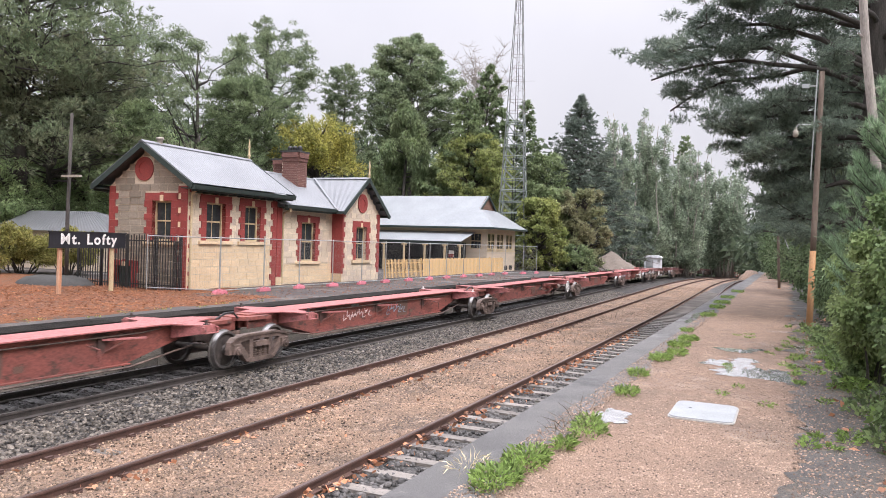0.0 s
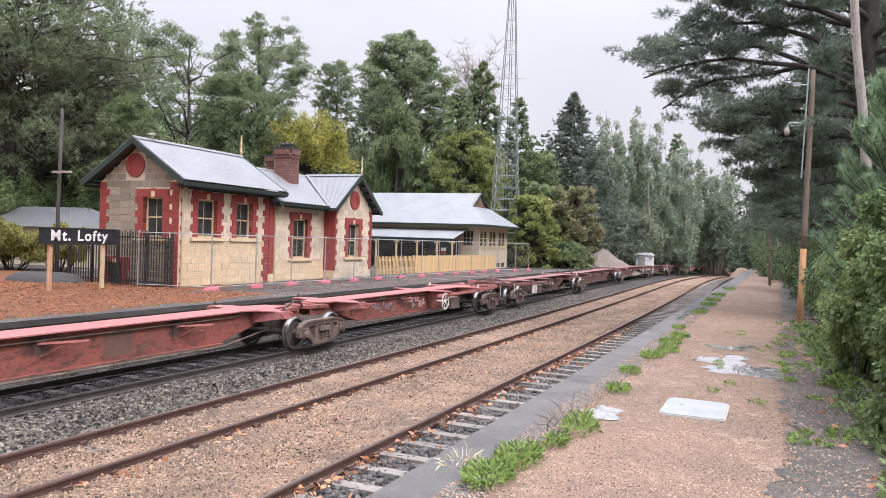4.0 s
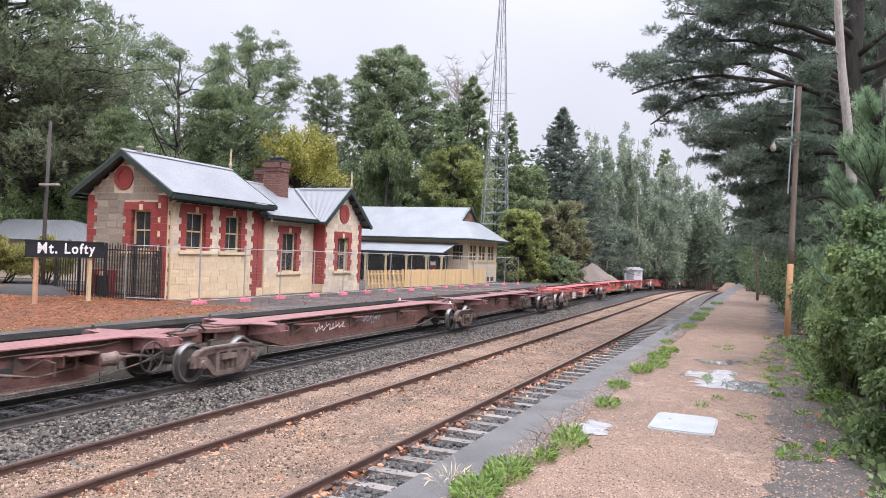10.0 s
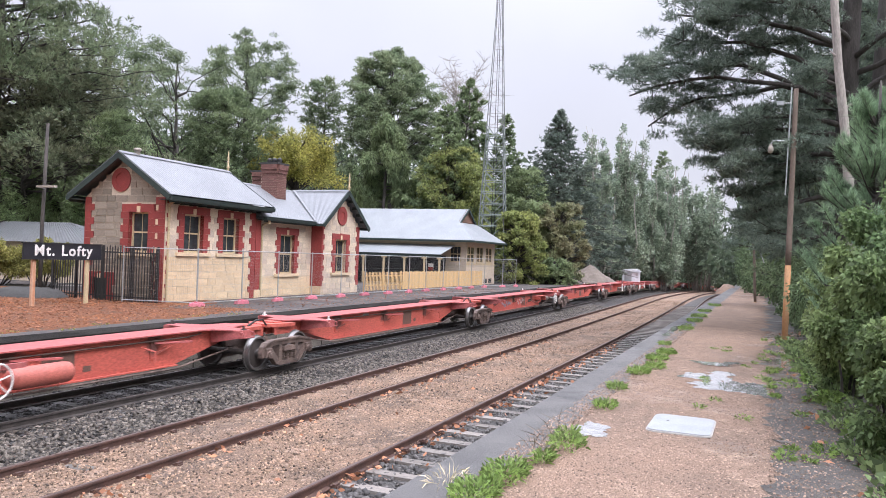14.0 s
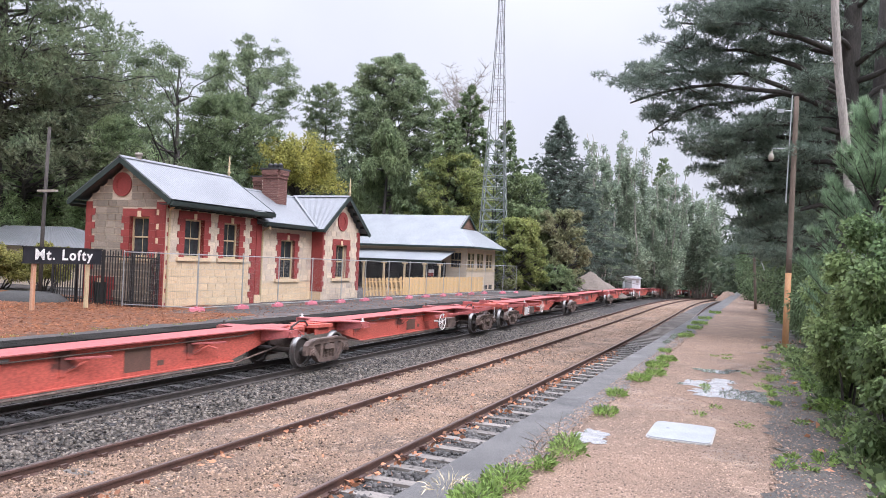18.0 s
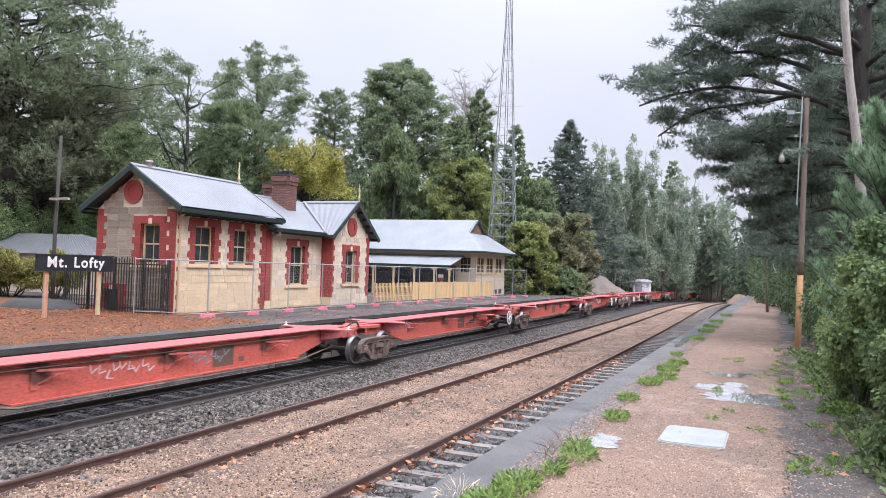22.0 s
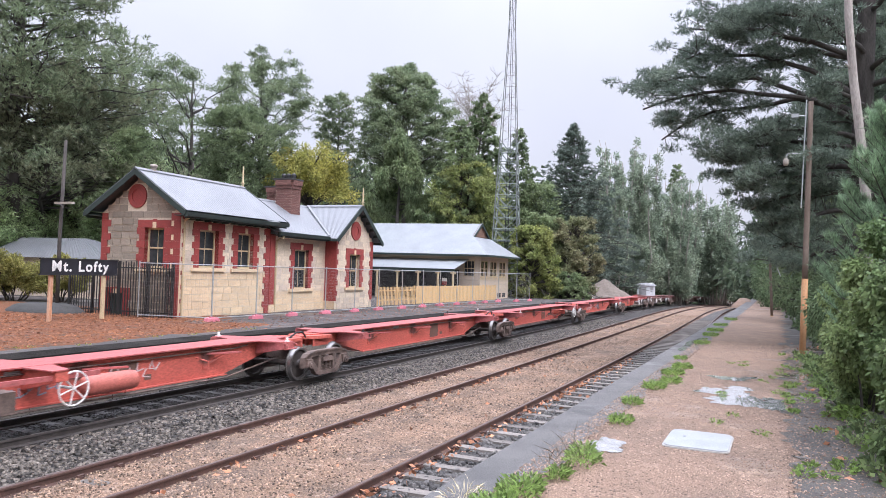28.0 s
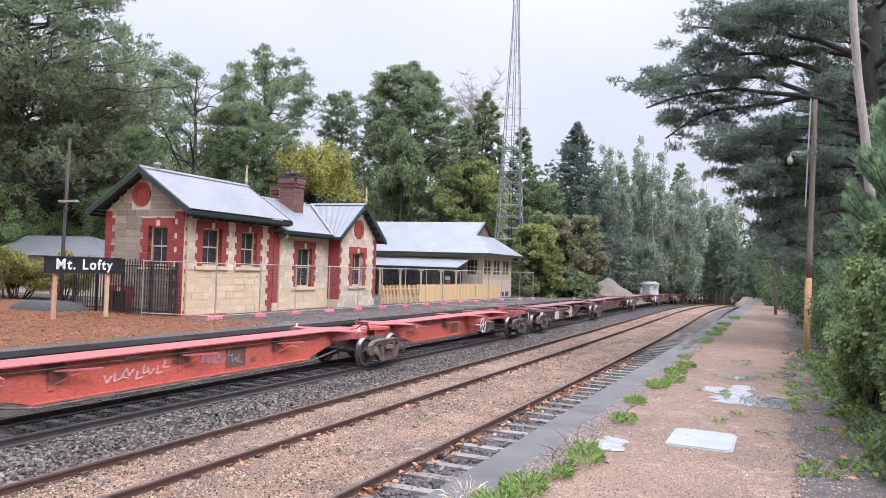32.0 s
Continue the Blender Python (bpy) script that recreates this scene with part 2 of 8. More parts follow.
def leaf_mat(name, a, b, through=0.54, isle=0.6):
    """Foliage, its tint spread from leaf to leaf, letting some light through."""
    m = bpy.data.materials.new(name)
    m.use_nodes = True
    nt = m.node_tree
    bs, out = nt.nodes["Principled BSDF"], nt.nodes["Material Output"]
    link = nt.links.new
    ge = nt.nodes.new("ShaderNodeNewGeometry")
    co = nt.nodes.new("ShaderNodeTexCoord")
    n1 = node(nt, "ShaderNodeTexNoise", Scale=0.45, Detail=3.0)
    link(co.outputs["Object"], n1.inputs["Vector"])
    r1 = nt.nodes.new("ShaderNodeMapRange")
    r1.inputs[1].default_value, r1.inputs[2].default_value = 0.3, 0.7
    link(n1.outputs["Fac"], r1.inputs[0])
    mix = nt.nodes.new("ShaderNodeMix")
    mix.data_type = "RGBA"
    # haze painted in: leaf colours drawn towards a bluish grey
    grey = [[0.92 * c[i] + 0.08 * (0.3 * c[0] + 0.6 * c[1] + 0.1 * c[2]) * (1.0, 0.98, 1.08)[i] for i in range(3)] for c in (a, b)]
    mix.inputs[6].default_value, mix.inputs[7].default_value = rgb(grey[0]), rgb(grey[1])
    link(r1.outputs[0], mix.inputs[0])
    q = nt.nodes.new("ShaderNodeMapRange")
    # 1.42 brightens every leaf colour in place of haze over the shadows
    q.inputs[3].default_value, q.inputs[4].default_value = 1.42 * (1 - isle), 1.42 * (1 + isle)
    link(ge.outputs["Random Per Island"], q.inputs[0])
    mul = nt.nodes.new("ShaderNodeVectorMath")
    mul.operation = "SCALE"
    link(mix.outputs[2], mul.inputs[0])
    link(q.outputs[0], mul.inputs["Scale"])
    link(mul.outputs[0], bs.inputs["Base Color"])
    bs.inputs["Roughness"].default_value = 0.55
    bs.inputs["Specular IOR Level"].default_value = 0.3
    tr = nt.nodes.new("ShaderNodeBsdfTranslucent")
    link(mul.outputs[0], tr.inputs[0])
    ms = nt.nodes.new("ShaderNodeMixShader")
    ms.inputs[0].default_value = through
    link(bs.outputs[0], ms.inputs[1])
    link(tr.outputs[0], ms.inputs[2])
    link(ms.outputs[0], out.inputs[0])
    return m


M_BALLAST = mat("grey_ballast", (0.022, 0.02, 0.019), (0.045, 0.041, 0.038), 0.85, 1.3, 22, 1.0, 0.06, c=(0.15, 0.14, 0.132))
M_BALLAST_D = mat("dark_ballast", (0.05, 0.048, 0.046), (0.10, 0.096, 0.092), 0.85, 1.3, 24, 1.0, 0.05, c=(0.2, 0.185, 0.175), grain=0.7)
M_STONE_B = mat("ballast_stone", (0.028, 0.024, 0.02), (0.165, 0.145, 0.122), 0.45, 11.0, 30, 0.4, 0.01, isle=0.9, gloss=0.3)
M_GRAVEL = mat("tan_track_gravel", (0.29, 0.187, 0.125), (0.12, 0.088, 0.068), 0.9, 0.7, 38, 1.0, 0.04, c=(0.36, 0.265, 0.2), grain=0.7)
M_PATH = mat("tan_path_gravel", (0.25, 0.168, 0.12), (0.17, 0.12, 0.09), 0.9, 0.6, 60, 1.0, 0.015, grain=0.6, c=(0.32, 0.23, 0.17), wet=(0.6, 0.5, 0.35))
M_ASPHALT = mat("wet_asphalt", (0.085, 0.084, 0.084), (0.15, 0.146, 0.142), 0.75, 0.8, 75, 0.8, 0.008, grain=0.6, c=(0.19, 0.18, 0.17), speck=0.6, wet=(0.58, 0.5, 0.4), gloss=0.35)
M_VERGE = mat("dark_wet_asphalt", (0.06, 0.057, 0.054), (0.115, 0.105, 0.096), 0.7, 0.9, 60, 0.8, 0.01, grain=0.6, c=(0.16, 0.12, 0.09), wet=(0.5, 0.6, 0.25), gloss=0.35)
# shadow on the main rails' sides is put into this near-black colour
M_RAILBLACK = mat("shade_black_rail", (0.035, 0.03, 0.028), (0.065, 0.055, 0.05), 0.6, 5, 60, 0.4, 0.003)
M_PLATASPH = mat("damp_platform_asphalt", (0.05, 0.046, 0.045), (0.088, 0.08, 0.077), 0.75, 0.5, 50, 0.7, 0.01, grain=0.6, c=(0.115, 0.085, 0.07), wet=(0.55, 0.5, 0.35), gloss=0.35)
M_RAIL = mat("rusty_rail", (0.06, 0.034, 0.029), (0.11, 0.06, 0.046), 0.7, 5, 60, 0.4, 0.003)
M_RAILTOP = mat("worn_rail_head", (0.13, 0.09, 0.08), (0.19, 0.135, 0.12), 0.38, 4, 50, 0.2, 0.002, metal=0.6)
M_MAINTOP = mat("dull_steel_head", (0.2, 0.19, 0.185), (0.28, 0.26, 0.25), 0.35, 4, 50, 0.2, 0.002, metal=0.8)
M_SLEEPER = mat("grey_timber_sleeper", (0.14, 0.125, 0.112), (0.23, 0.21, 0.19), 0.8, 1.5, 25, 0.6, 0.01, piece=0.25, stretch=(0.4, 4, 4))
M_DIRT = mat("leaf_litter_soil", (0.13, 0.047, 0.017), (0.175, 0.062, 0.021), 0.95, 0.8, 24, 1.0, 0.03, c=(0.075, 0.05, 0.035), speck=0.52)
M_GRASS = mat("forest_floor", (0.05, 0.06, 0.03), (0.09, 0.08, 0.045), 0.95, 0.3, 12, 0.8, 0.05)
M_STONE = mat("grey_freestone", (0.30, 0.25, 0.195), (0.225, 0.193, 0.157), 0.85, 4, 45, 0.4, 0.006, piece=0.22)
M_CREAM = mat("cream_sandstone", (0.70, 0.59, 0.45), (0.58, 0.49, 0.38), 0.85, 2.2, 45, 0.4, 0.006, piece=0.10)
M_CREAMD = mat("weathered_cream_sandstone", (0.60, 0.50, 0.40), (0.50, 0.42, 0.345), 0.85, 2.6, 45, 0.4, 0.006, piece=0.12)
M_CREAMW = mat("cream_wash", (0.72, 0.575, 0.385), (0.62, 0.48, 0.32), 0.85, 1.1, 30, 0.35, 0.006, c=(0.58, 0.40, 0.23), speck=0.55, piece=0.07)
M_MORTAR = mat("pale_mortar", (0.62, 0.53, 0.41), (0.54, 0.46, 0.36), 0.9, 3, 60, 0.4, 0.004)
M_RED = mat("red_painted_quoin", (0.30, 0.05, 0.043), (0.24, 0.047, 0.042), 0.65, 3, 40, 0.3, 0.004, piece=0.08)
M_REDBRICK = mat("red_brick", (0.21, 0.10, 0.083), (0.13, 0.066, 0.056), 0.85, 5, 50, 0.5, 0.006, piece=0.2)
M_ROOF = mat("galvanised_roof_sheet", (0.195, 0.205, 0.218), (0.25, 0.262, 0.277), 0.5, 0.8, 30, 0.1, 0.002, metal=0.35)
M_ROOFOLD = mat("pale_roof_sheet", (0.22, 0.24, 0.255), (0.28, 0.30, 0.315), 0.55, 0.8, 30, 0.1, 0.002, metal=0.2)
M_GREEN = mat("dark_green_trim", (0.02, 0.034, 0.031), (0.032, 0.048, 0.044), 0.5, 3, 30, 0.2, 0.003)
M_BUFF = mat("buff_paint", (0.55, 0.44, 0.27), (0.48, 0.38, 0.24), 0.6, 3, 30, 0.2, 0.003)
M_WHITE = mat("white_paint", (0.78, 0.77, 0.75), (0.7, 0.69, 0.67), 0.5, 3, 30, 0.15, 0.003)
# near-black paint puts the shade of rooms, vents and holes into the colour
M_DARK = mat("unlit_opening_black", (0.02, 0.02, 0.022), (0.035, 0.035, 0.035), 0.8, 3, 30, 0.1, 0.003)
M_BLACK = mat("black_painted_steel", (0.018, 0.018, 0.02), (0.03, 0.03, 0.032), 0.45, 3, 30, 0.15, 0.003)
M_GALV = mat("galvanised_tube", (0.42, 0.44, 0.45), (0.5, 0.52, 0.53), 0.4, 5, 40, 0.1, 0.002, metal=0.7)
M_PINK = mat("faded_pink_plastic", (0.62, 0.18, 0.24), (0.55, 0.2, 0.24), 0.6, 6, 40, 0.2, 0.004, piece=0.1)
M_POLE = mat("weathered_pole_timber", (0.13, 0.096, 0.076), (0.20, 0.156, 0.126), 0.85, 2, 30, 0.6, 0.01, stretch=(6, 6, 0.5))
M_POLEFOOT = mat("preservative_stained_timber", (0.42, 0.20, 0.08), (0.36, 0.22, 0.12), 0.8, 2, 30, 0.5, 0.01, stretch=(6, 6, 0.5))
M_PINE = mat("yellow_pine_paling", (0.66, 0.45, 0.22), (0.58, 0.40, 0.20), 0.75, 2, 25, 0.3, 0.005, piece=0.12, stretch=(6, 6, 0.6))
M_BARK = mat("dark_bark", (0.045, 0.04, 0.036), (0.085, 0.076, 0.07), 0.95, 2, 14, 0.9, 0.03, stretch=(3, 3, 0.7))
M_BARKPALE = mat("pale_bark", (0.36, 0.33, 0.30), (0.27, 0.24, 0.22), 0.85, 1.2, 10, 0.6, 0.02, stretch=(3, 3, 0.7))
M_WAGON = mat("faded_red_wagon_paint", (0.55, 0.125, 0.092), (0.44, 0.10, 0.076), 0.55, 0.9, 18, 0.3, 0.004, c=(0.16, 0.06, 0.05), stretch=(1, 0.6, 1.3), speck=0.62)
M_WAGTOP = mat("chalky_pink_deck_paint", (0.44, 0.112, 0.108), (0.36, 0.10, 0.098), 0.6, 1.5, 20, 0.3, 0.004, c=(0.34, 0.13, 0.11))
M_WAGDULL = mat("dusty_brown_red_wagon_paint", (0.28, 0.085, 0.068), (0.20, 0.07, 0.058), 0.65, 0.9, 18, 0.3, 0.004, c=(0.085, 0.045, 0.038), stretch=(1, 0.6, 1.3), speck=0.52)
M_WAGDULLTOP = mat("dusty_mauve_deck_paint", (0.36, 0.135, 0.13), (0.40, 0.14, 0.135), 0.65, 1.5, 20, 0.3, 0.004, c=(0.15, 0.08, 0.072))
M_WAGDARK = mat("dark_brown_wagon_paint", (0.15, 0.07, 0.058), (0.11, 0.058, 0.05), 0.65, 0.9, 18, 0.3, 0.004, c=(0.055, 0.036, 0.032), stretch=(1, 0.6, 1.3), speck=0.53)
M_WAGDARKTOP = mat("dusty_brown_mauve_deck_paint", (0.27, 0.125, 0.12), (0.22, 0.11, 0.105), 0.65, 1.5, 20, 0.3, 0.004, c=(0.13, 0.075, 0.07))
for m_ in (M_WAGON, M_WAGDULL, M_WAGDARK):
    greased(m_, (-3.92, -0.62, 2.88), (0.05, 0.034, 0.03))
M_LOCK = mat("chipped_white_paint", (0.75, 0.73, 0.71), (0.62, 0.6, 0.58), 0.5, 8, 50, 0.2, 0.002)
M_TANK = mat("faded_red_tank_paint", (0.46, 0.13, 0.10), (0.40, 0.12, 0.095), 0.5, 3, 30, 0.2, 0.003)
M_STENCIL = mat("brown_stencil_paint", (0.12, 0.07, 0.055), (0.16, 0.09, 0.07), 0.6, 6, 40, 0.2, 0.002)
M_SCRAWL = mat("pale_scrawl_paint", (0.62, 0.5, 0.5), (0.55, 0.42, 0.42), 0.5, 8, 40, 0.1, 0.002)
M_SCRAWLB = mat("blue_grey_scrawl_paint", (0.25, 0.3, 0.36), (0.2, 0.24, 0.3), 0.5, 8, 40, 0.1, 0.002)
M_PLATFACE = mat("dark_platform_wall_stone", (0.09, 0.083, 0.072), (0.185, 0.17, 0.145), 0.8, 1.5, 20, 0.6, 0.015, piece=0.2)
M_BOGIE = mat("dusty_brown_bogie_steel", (0.07, 0.05, 0.043), (0.2, 0.145, 0.122), 0.7, 4, 30, 0.4, 0.006)
M_WHEEL = mat("brown_wheel_disc", (0.03, 0.025, 0.023), (0.075, 0.062, 0.057), 0.6, 6, 40, 0.3, 0.003)
M_TREAD = mat("bright_wheel_rim", (0.22, 0.21, 0.205), (0.32, 0.31, 0.30), 0.35, 6, 40, 0.2, 0.002, metal=0.8)
M_CONC = mat("worn_concrete", (0.34, 0.33, 0.31), (0.42, 0.41, 0.39), 0.85, 1.5, 35, 0.3, 0.005)
M_GLASS = mat("dark_window_glass", (0.03, 0.035, 0.04), (0.05, 0.055, 0.06), 0.08, 0.7, 3, 0.02, 0.002)
M_COPING = mat("dark_platform_coping", (0.014, 0.013, 0.012), (0.036, 0.033, 0.03), 0.95, 1.2, 30, 0.9, 0.03, gloss=0.08, piece=0.25)
L_PINE = leaf_mat("pine_needles", (0.13, 0.18, 0.1), (0.19, 0.225, 0.125))
L_PINEB = leaf_mat("bronze_pine_needles", (0.13, 0.175, 0.10), (0.185, 0.185, 0.112))
L_GUM = leaf_mat("gum_leaves", (0.125, 0.165, 0.095), (0.175, 0.215, 0.12))
L_BIGPINE = leaf_mat("great_pine_needles", (0.112, 0.15, 0.118), (0.16, 0.2, 0.152))
L_OLIVE = leaf_mat("olive_shrub_leaves", (0.17, 0.175, 0.05), (0.25, 0.23, 0.065))
L_FIR = leaf_mat("blue_fir_needles", (0.10, 0.135, 0.11), (0.14, 0.17, 0.135))
L_CYP = leaf_mat("cypress_sprays", (0.135, 0.185, 0.095), (0.19, 0.235, 0.11))
L_YEL = leaf_mat("autumn_leaves", (0.31, 0.28, 0.055), (0.21, 0.225, 0.058))
L_LIME = leaf_mat("bright_maple_leaves", (0.17, 0.21, 0.07), (0.24, 0.255, 0.08))
L_POP = leaf_mat("grey_green_poplar_leaves", (0.175, 0.225, 0.165), (0.25, 0.295, 0.21))
L_BUSH = leaf_mat("ivy_leaves", (0.095, 0.15, 0.062), (0.205, 0.255, 0.095))
L_WEED = leaf_mat("weed_leaves", (0.12, 0.19, 0.045), (0.19, 0.27, 0.065))
L_SAPLING = leaf_mat("light_sapling_leaves", (0.19, 0.27, 0.13), (0.27, 0.34, 0.16))
L_DARK = leaf_mat("shaded_wood_leaves", (0.115, 0.16, 0.08), (0.17, 0.215, 0.11))
L_RUST = leaf_mat("russet_leaves", (0.205, 0.185, 0.105), (0.17, 0.2, 0.1))

M_SIGN = mat("black_sign_paint", (0.012, 0.013, 0.018), (0.022, 0.023, 0.03), 0.45, 3, 30, 0.15, 0.003)
M_SIGNPOST = mat("orange_weathered_post", (0.46, 0.20, 0.10), (0.52, 0.36, 0.26), 0.75, 2, 30, 0.3, 0.005, stretch=(6, 6, 0.6))
M_LAMP = mat("weathered_cream_lamp", (0.38, 0.34, 0.29), (0.28, 0.25, 0.22), 0.5, 5, 40, 0.2, 0.003)
M_HEAP = mat("heap_gravel", (0.13, 0.108, 0.09), (0.18, 0.15, 0.125), 0.9, 2, 16, 0.9, 0.04, c=(0.13, 0.11, 0.1))
M_TARP = mat("grey_covering", (0.03, 0.03, 0.029), (0.055, 0.054, 0.052), 0.9, 2, 20, 0.4, 0.01)
M_LID = mat("pale_grey_lid", (0.33, 0.35, 0.362), (0.27, 0.288, 0.30), 0.5, 2, 60, 0.2, 0.003)
# the darkest stones, scattered between the main line rails
M_STONE_BLACK = mat("near_black_ballast_stone", (0.02, 0.019, 0.019), (0.052, 0.049, 0.048), 0.6, 2.0, 30, 0.4, 0.01, isle=0.8)
M_STONE_D = mat("dark_ballast_stone", (0.045, 0.043, 0.042), (0.12, 0.113, 0.108), 0.7, 2.0, 30, 0.4, 0.01, isle=0.7)
M_PEBBLE = mat("tan_pebble", (0.31, 0.208, 0.142), (0.18, 0.13, 0.094), 0.8, 1.0, 30, 0.3, 0.005, isle=0.85)
M_GRIT = mat("path_grit", (0.33, 0.235, 0.178), (0.23, 0.165, 0.125), 0.85, 1.0, 30, 0.3, 0.005, isle=0.7)
M_SLEEPD = mat("dusty_concrete_sleeper", (0.05, 0.048, 0.046), (0.14, 0.134, 0.128), 0.8, 1.5, 25, 0.5, 0.01, piece=0.2)
# pale, mostly metallic: extra sky brightness is put into the puddle colour
M_WATER = mat("pale_mirror_puddle", (0.7, 0.7, 0.7), (0.6, 0.59, 0.58), 0.01, 2, 3, 0.01, 0.002, gloss=1.0, spread=0.0, metal=0.75)
L_STRAW = leaf_mat("dry_straw", (0.500, 0.420, 0.260), (0.420, 0.360, 0.240), 0.15)
L_STALK = leaf_mat("dead_stalk", (0.100, 0.080, 0.060), (0.140, 0.110, 0.080), 0.0)
L_FALL = leaf_mat("fallen_leaf", (0.360, 0.160, 0.080), (0.280, 0.130, 0.070), 0.1)
L_LITTER = leaf_mat("rusty_needle", (0.25, 0.095, 0.035), (0.17, 0.075, 0.045), 0.05)
CLIP = Geo().box((0, 0, 0), (0.13, 0.09, 0.05)).box((0.02, 0, 0.03), (0.05, 0.12, 0.04)).mesh("rail_clip", M_RAIL)


# ---- the lie of the line and the ground ----
def sag(y):
    """The line falls away beyond the summit."""
    if y < 60:
        return 0.0
    if y < 150:
        return -0.00022 * (y - 60) ** 2
    return -0.00022 * 8100 - 0.0396 * (min(y, 260) - 150)


def bend(y):
    """Sideways offset of the tracks at y."""
    if y < 15:
        return 0.0
    if y < 65:
        return -0.00022 * (y - 15) ** 2
    return -0.55 - 0.022 * (y - 65) + (y - 65) ** 2 / 1800 + (max(y - 190, 0) ** 2) / 400


MAIN_X, LOOP_X, SIDE_X = -12.835, -8.87, -4.80


def smooth(a, b, t):
    t = min(max((t - a) / (b - a), 0), 1)
    return t * t * (3 - 2 * t)


def ground_z(x, y):
    bed = -0.26
    z = bed - 0.6 * smooth(-14.75, -14.5, x) * smooth(-3.0, -3.3, x)
    if x < -14.4:
        z = bed + 1.1 * smooth(-14.8, -16.0, x) if y < 78 else bed + 0.9 * smooth(-16, -24, x)
        z += 0.05 * max(-x - 45, 0) + 1.5 * noise.noise((x * 0.03, y * 0.03, 0)) * smooth(-40, -70, x)
    if x > -3.0:
        z = bed + 1.06 * smooth(-2.9, -2.2, x) + 0.5 * smooth(1.5, 7, x) + 0.06 * max(x - 8, 0)
    return z + sag(y) * smooth(90, 30, abs(x + 10))


def sheet(xs, ys, zf, name, mat_, label, kind="structure", category=""):
    v = [(x, y, zf(x, y)) for y in ys for x in xs]
    n = len(xs)
    f = [(j * n + i, j * n + i + 1, (j + 1) * n + i + 1, (j + 1) * n + i) for j in range(len(ys) - 1) for i in range(n - 1)]
    g = Geo()
    g.v, g.f = v, f
    ob = new(name, g.mesh(name, mat_, fix=False, smooth=True))
    return tagged(ob, label, category or name, kind=kind)


def steps(*runs):
    out = []
    for a, b, n in runs:
        out += [a + (b - a) * i / n for i in range(n)]
    return out + [runs[-1][1]]


sheet(steps((-1500, -200, 8), (-200, -60, 14), (-60, -17, 16), (-17, -14, 8), (-14, -3.2, 6), (-3.2, -1.8, 6), (-1.8, 12, 10), (12, 60, 8), (60, 1500, 8)),
      steps((-600, -60, 6), (-60, 0, 6), (0, 120, 40), (120, 300, 24), (300, 2500, 10)), ground_z, "ground", M_GRASS, "dark forest floor with soil and leaf litter")


def strip(name, x0, x1, y0, y1, z, mat_, label, nx=4, ny=60, curve=True, rough=0.0):
    """A ribbon of ground that follows the tracks."""
    xs = [x0 + (x1 - x0) * i / nx for i in range(nx + 1)]
    ys = [y0 + (y1 - y0) * i / ny for i in range(ny + 1)]
    g = Geo()
    g.v = [(x + (bend(y) if curve else 0), y, z(x) + sag(y) + rough * noise.noise((x * 1.3, y * 1.3, 3)) if callable(z) else z + sag(y) + rough * noise.noise((x * 1.3, y * 1.3, 3))) for y in ys for x in xs]
    n = nx + 1
    g.f = [(j * n + i, j * n + i + 1, (j + 1) * n + i + 1, (j + 1) * n + i) for j in range(ny) for i in range(nx)]
    return tagged(new(name, g.mesh(name, mat_, fix=False, smooth=True)), label, name, kind="structure")


def main_bed(x):
    return -0.19 - 0.10 * smooth(1.4, 2.2, abs(x - MAIN_X)) + 0.06 * smooth(-10.6, -9.6, x)


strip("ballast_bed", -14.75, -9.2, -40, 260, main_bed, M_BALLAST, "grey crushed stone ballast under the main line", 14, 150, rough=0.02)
strip("siding_ballast", -5.9, -3.0, -40, 200, lambda x: -0.19 - 0.1 * smooth(-5.5, -5.9, x), M_BALLAST_D, "dark ballast between the siding rails", 6, 150, rough=0.02)
strip("track_gravel", -9.9, -5.35, -40, 200, lambda x: -0.13 - 0.12 * smooth(-5.75, -5.4, x) - 0.1 * smooth(-9.6, -9.9, x), M_GRAVEL, "tan gravel between the rusty loop rails", 12, 150, rough=0.03)


# ---- rails ----
RAIL = [(-0.07, -0.16), (0.07, -0.16), (0.07, -0.145), (0.012, -0.12), (0.012, -0.045), (0.035, -0.035), (0.035, -0.006), (0.026, 0.0),
        (-0.026, 0.0), (-0.035, -0.006), (-0.035, -0.035), (-0.012, -0.045), (-0.012, -0.12), (-0.07, -0.145)]


def rail(cx, y0, y1, top, parent, shift=0.0, side=None):
    """A flat-bottomed rail; its running surface is a part of its own."""
    ys = [y0 + (y1 - y0) * i / 90 for i in range(91)]
    n, g, h = len(RAIL), Geo(), Geo()
    for y in ys:
        o = cx + bend(y) + shift * smooth(25, 110, y)
        g.v += [(o + u, y, w + sag(y)) for u, w in RAIL]
        h.v += [(o - 0.027, y, 0.003 + sag(y)), (o + 0.027, y, 0.003 + sag(y))]
    g.f = [(j * n + i, j * n + (i + 1) % n, (j + 1) * n + (i + 1) % n, (j + 1) * n + i) for j in range(90) for i in range(n)]
    h.f = [(2 * j, 2 * j + 1, 2 * j + 3, 2 * j + 2) for j in range(90)]
    r = part("rail", g, side or M_RAIL, parent)
    part("rail_head", h, top, r, "worn running surface")
    return r


def track(name, cx, y0, y1, top, label, gauge=1.505, shift=0.0, side=None):
    t = thing(name, label, "railway track", kind="structure")
    for s in (-1, 1):
        rail(cx + s * gauge / 2, y0, y1, top, t, shift, side)
    return t


T_MAIN = track("main_track", MAIN_X, -40, 260, M_MAINTOP, "main line track with dull steel rails on sleepers in ballast", side=M_RAILBLACK)
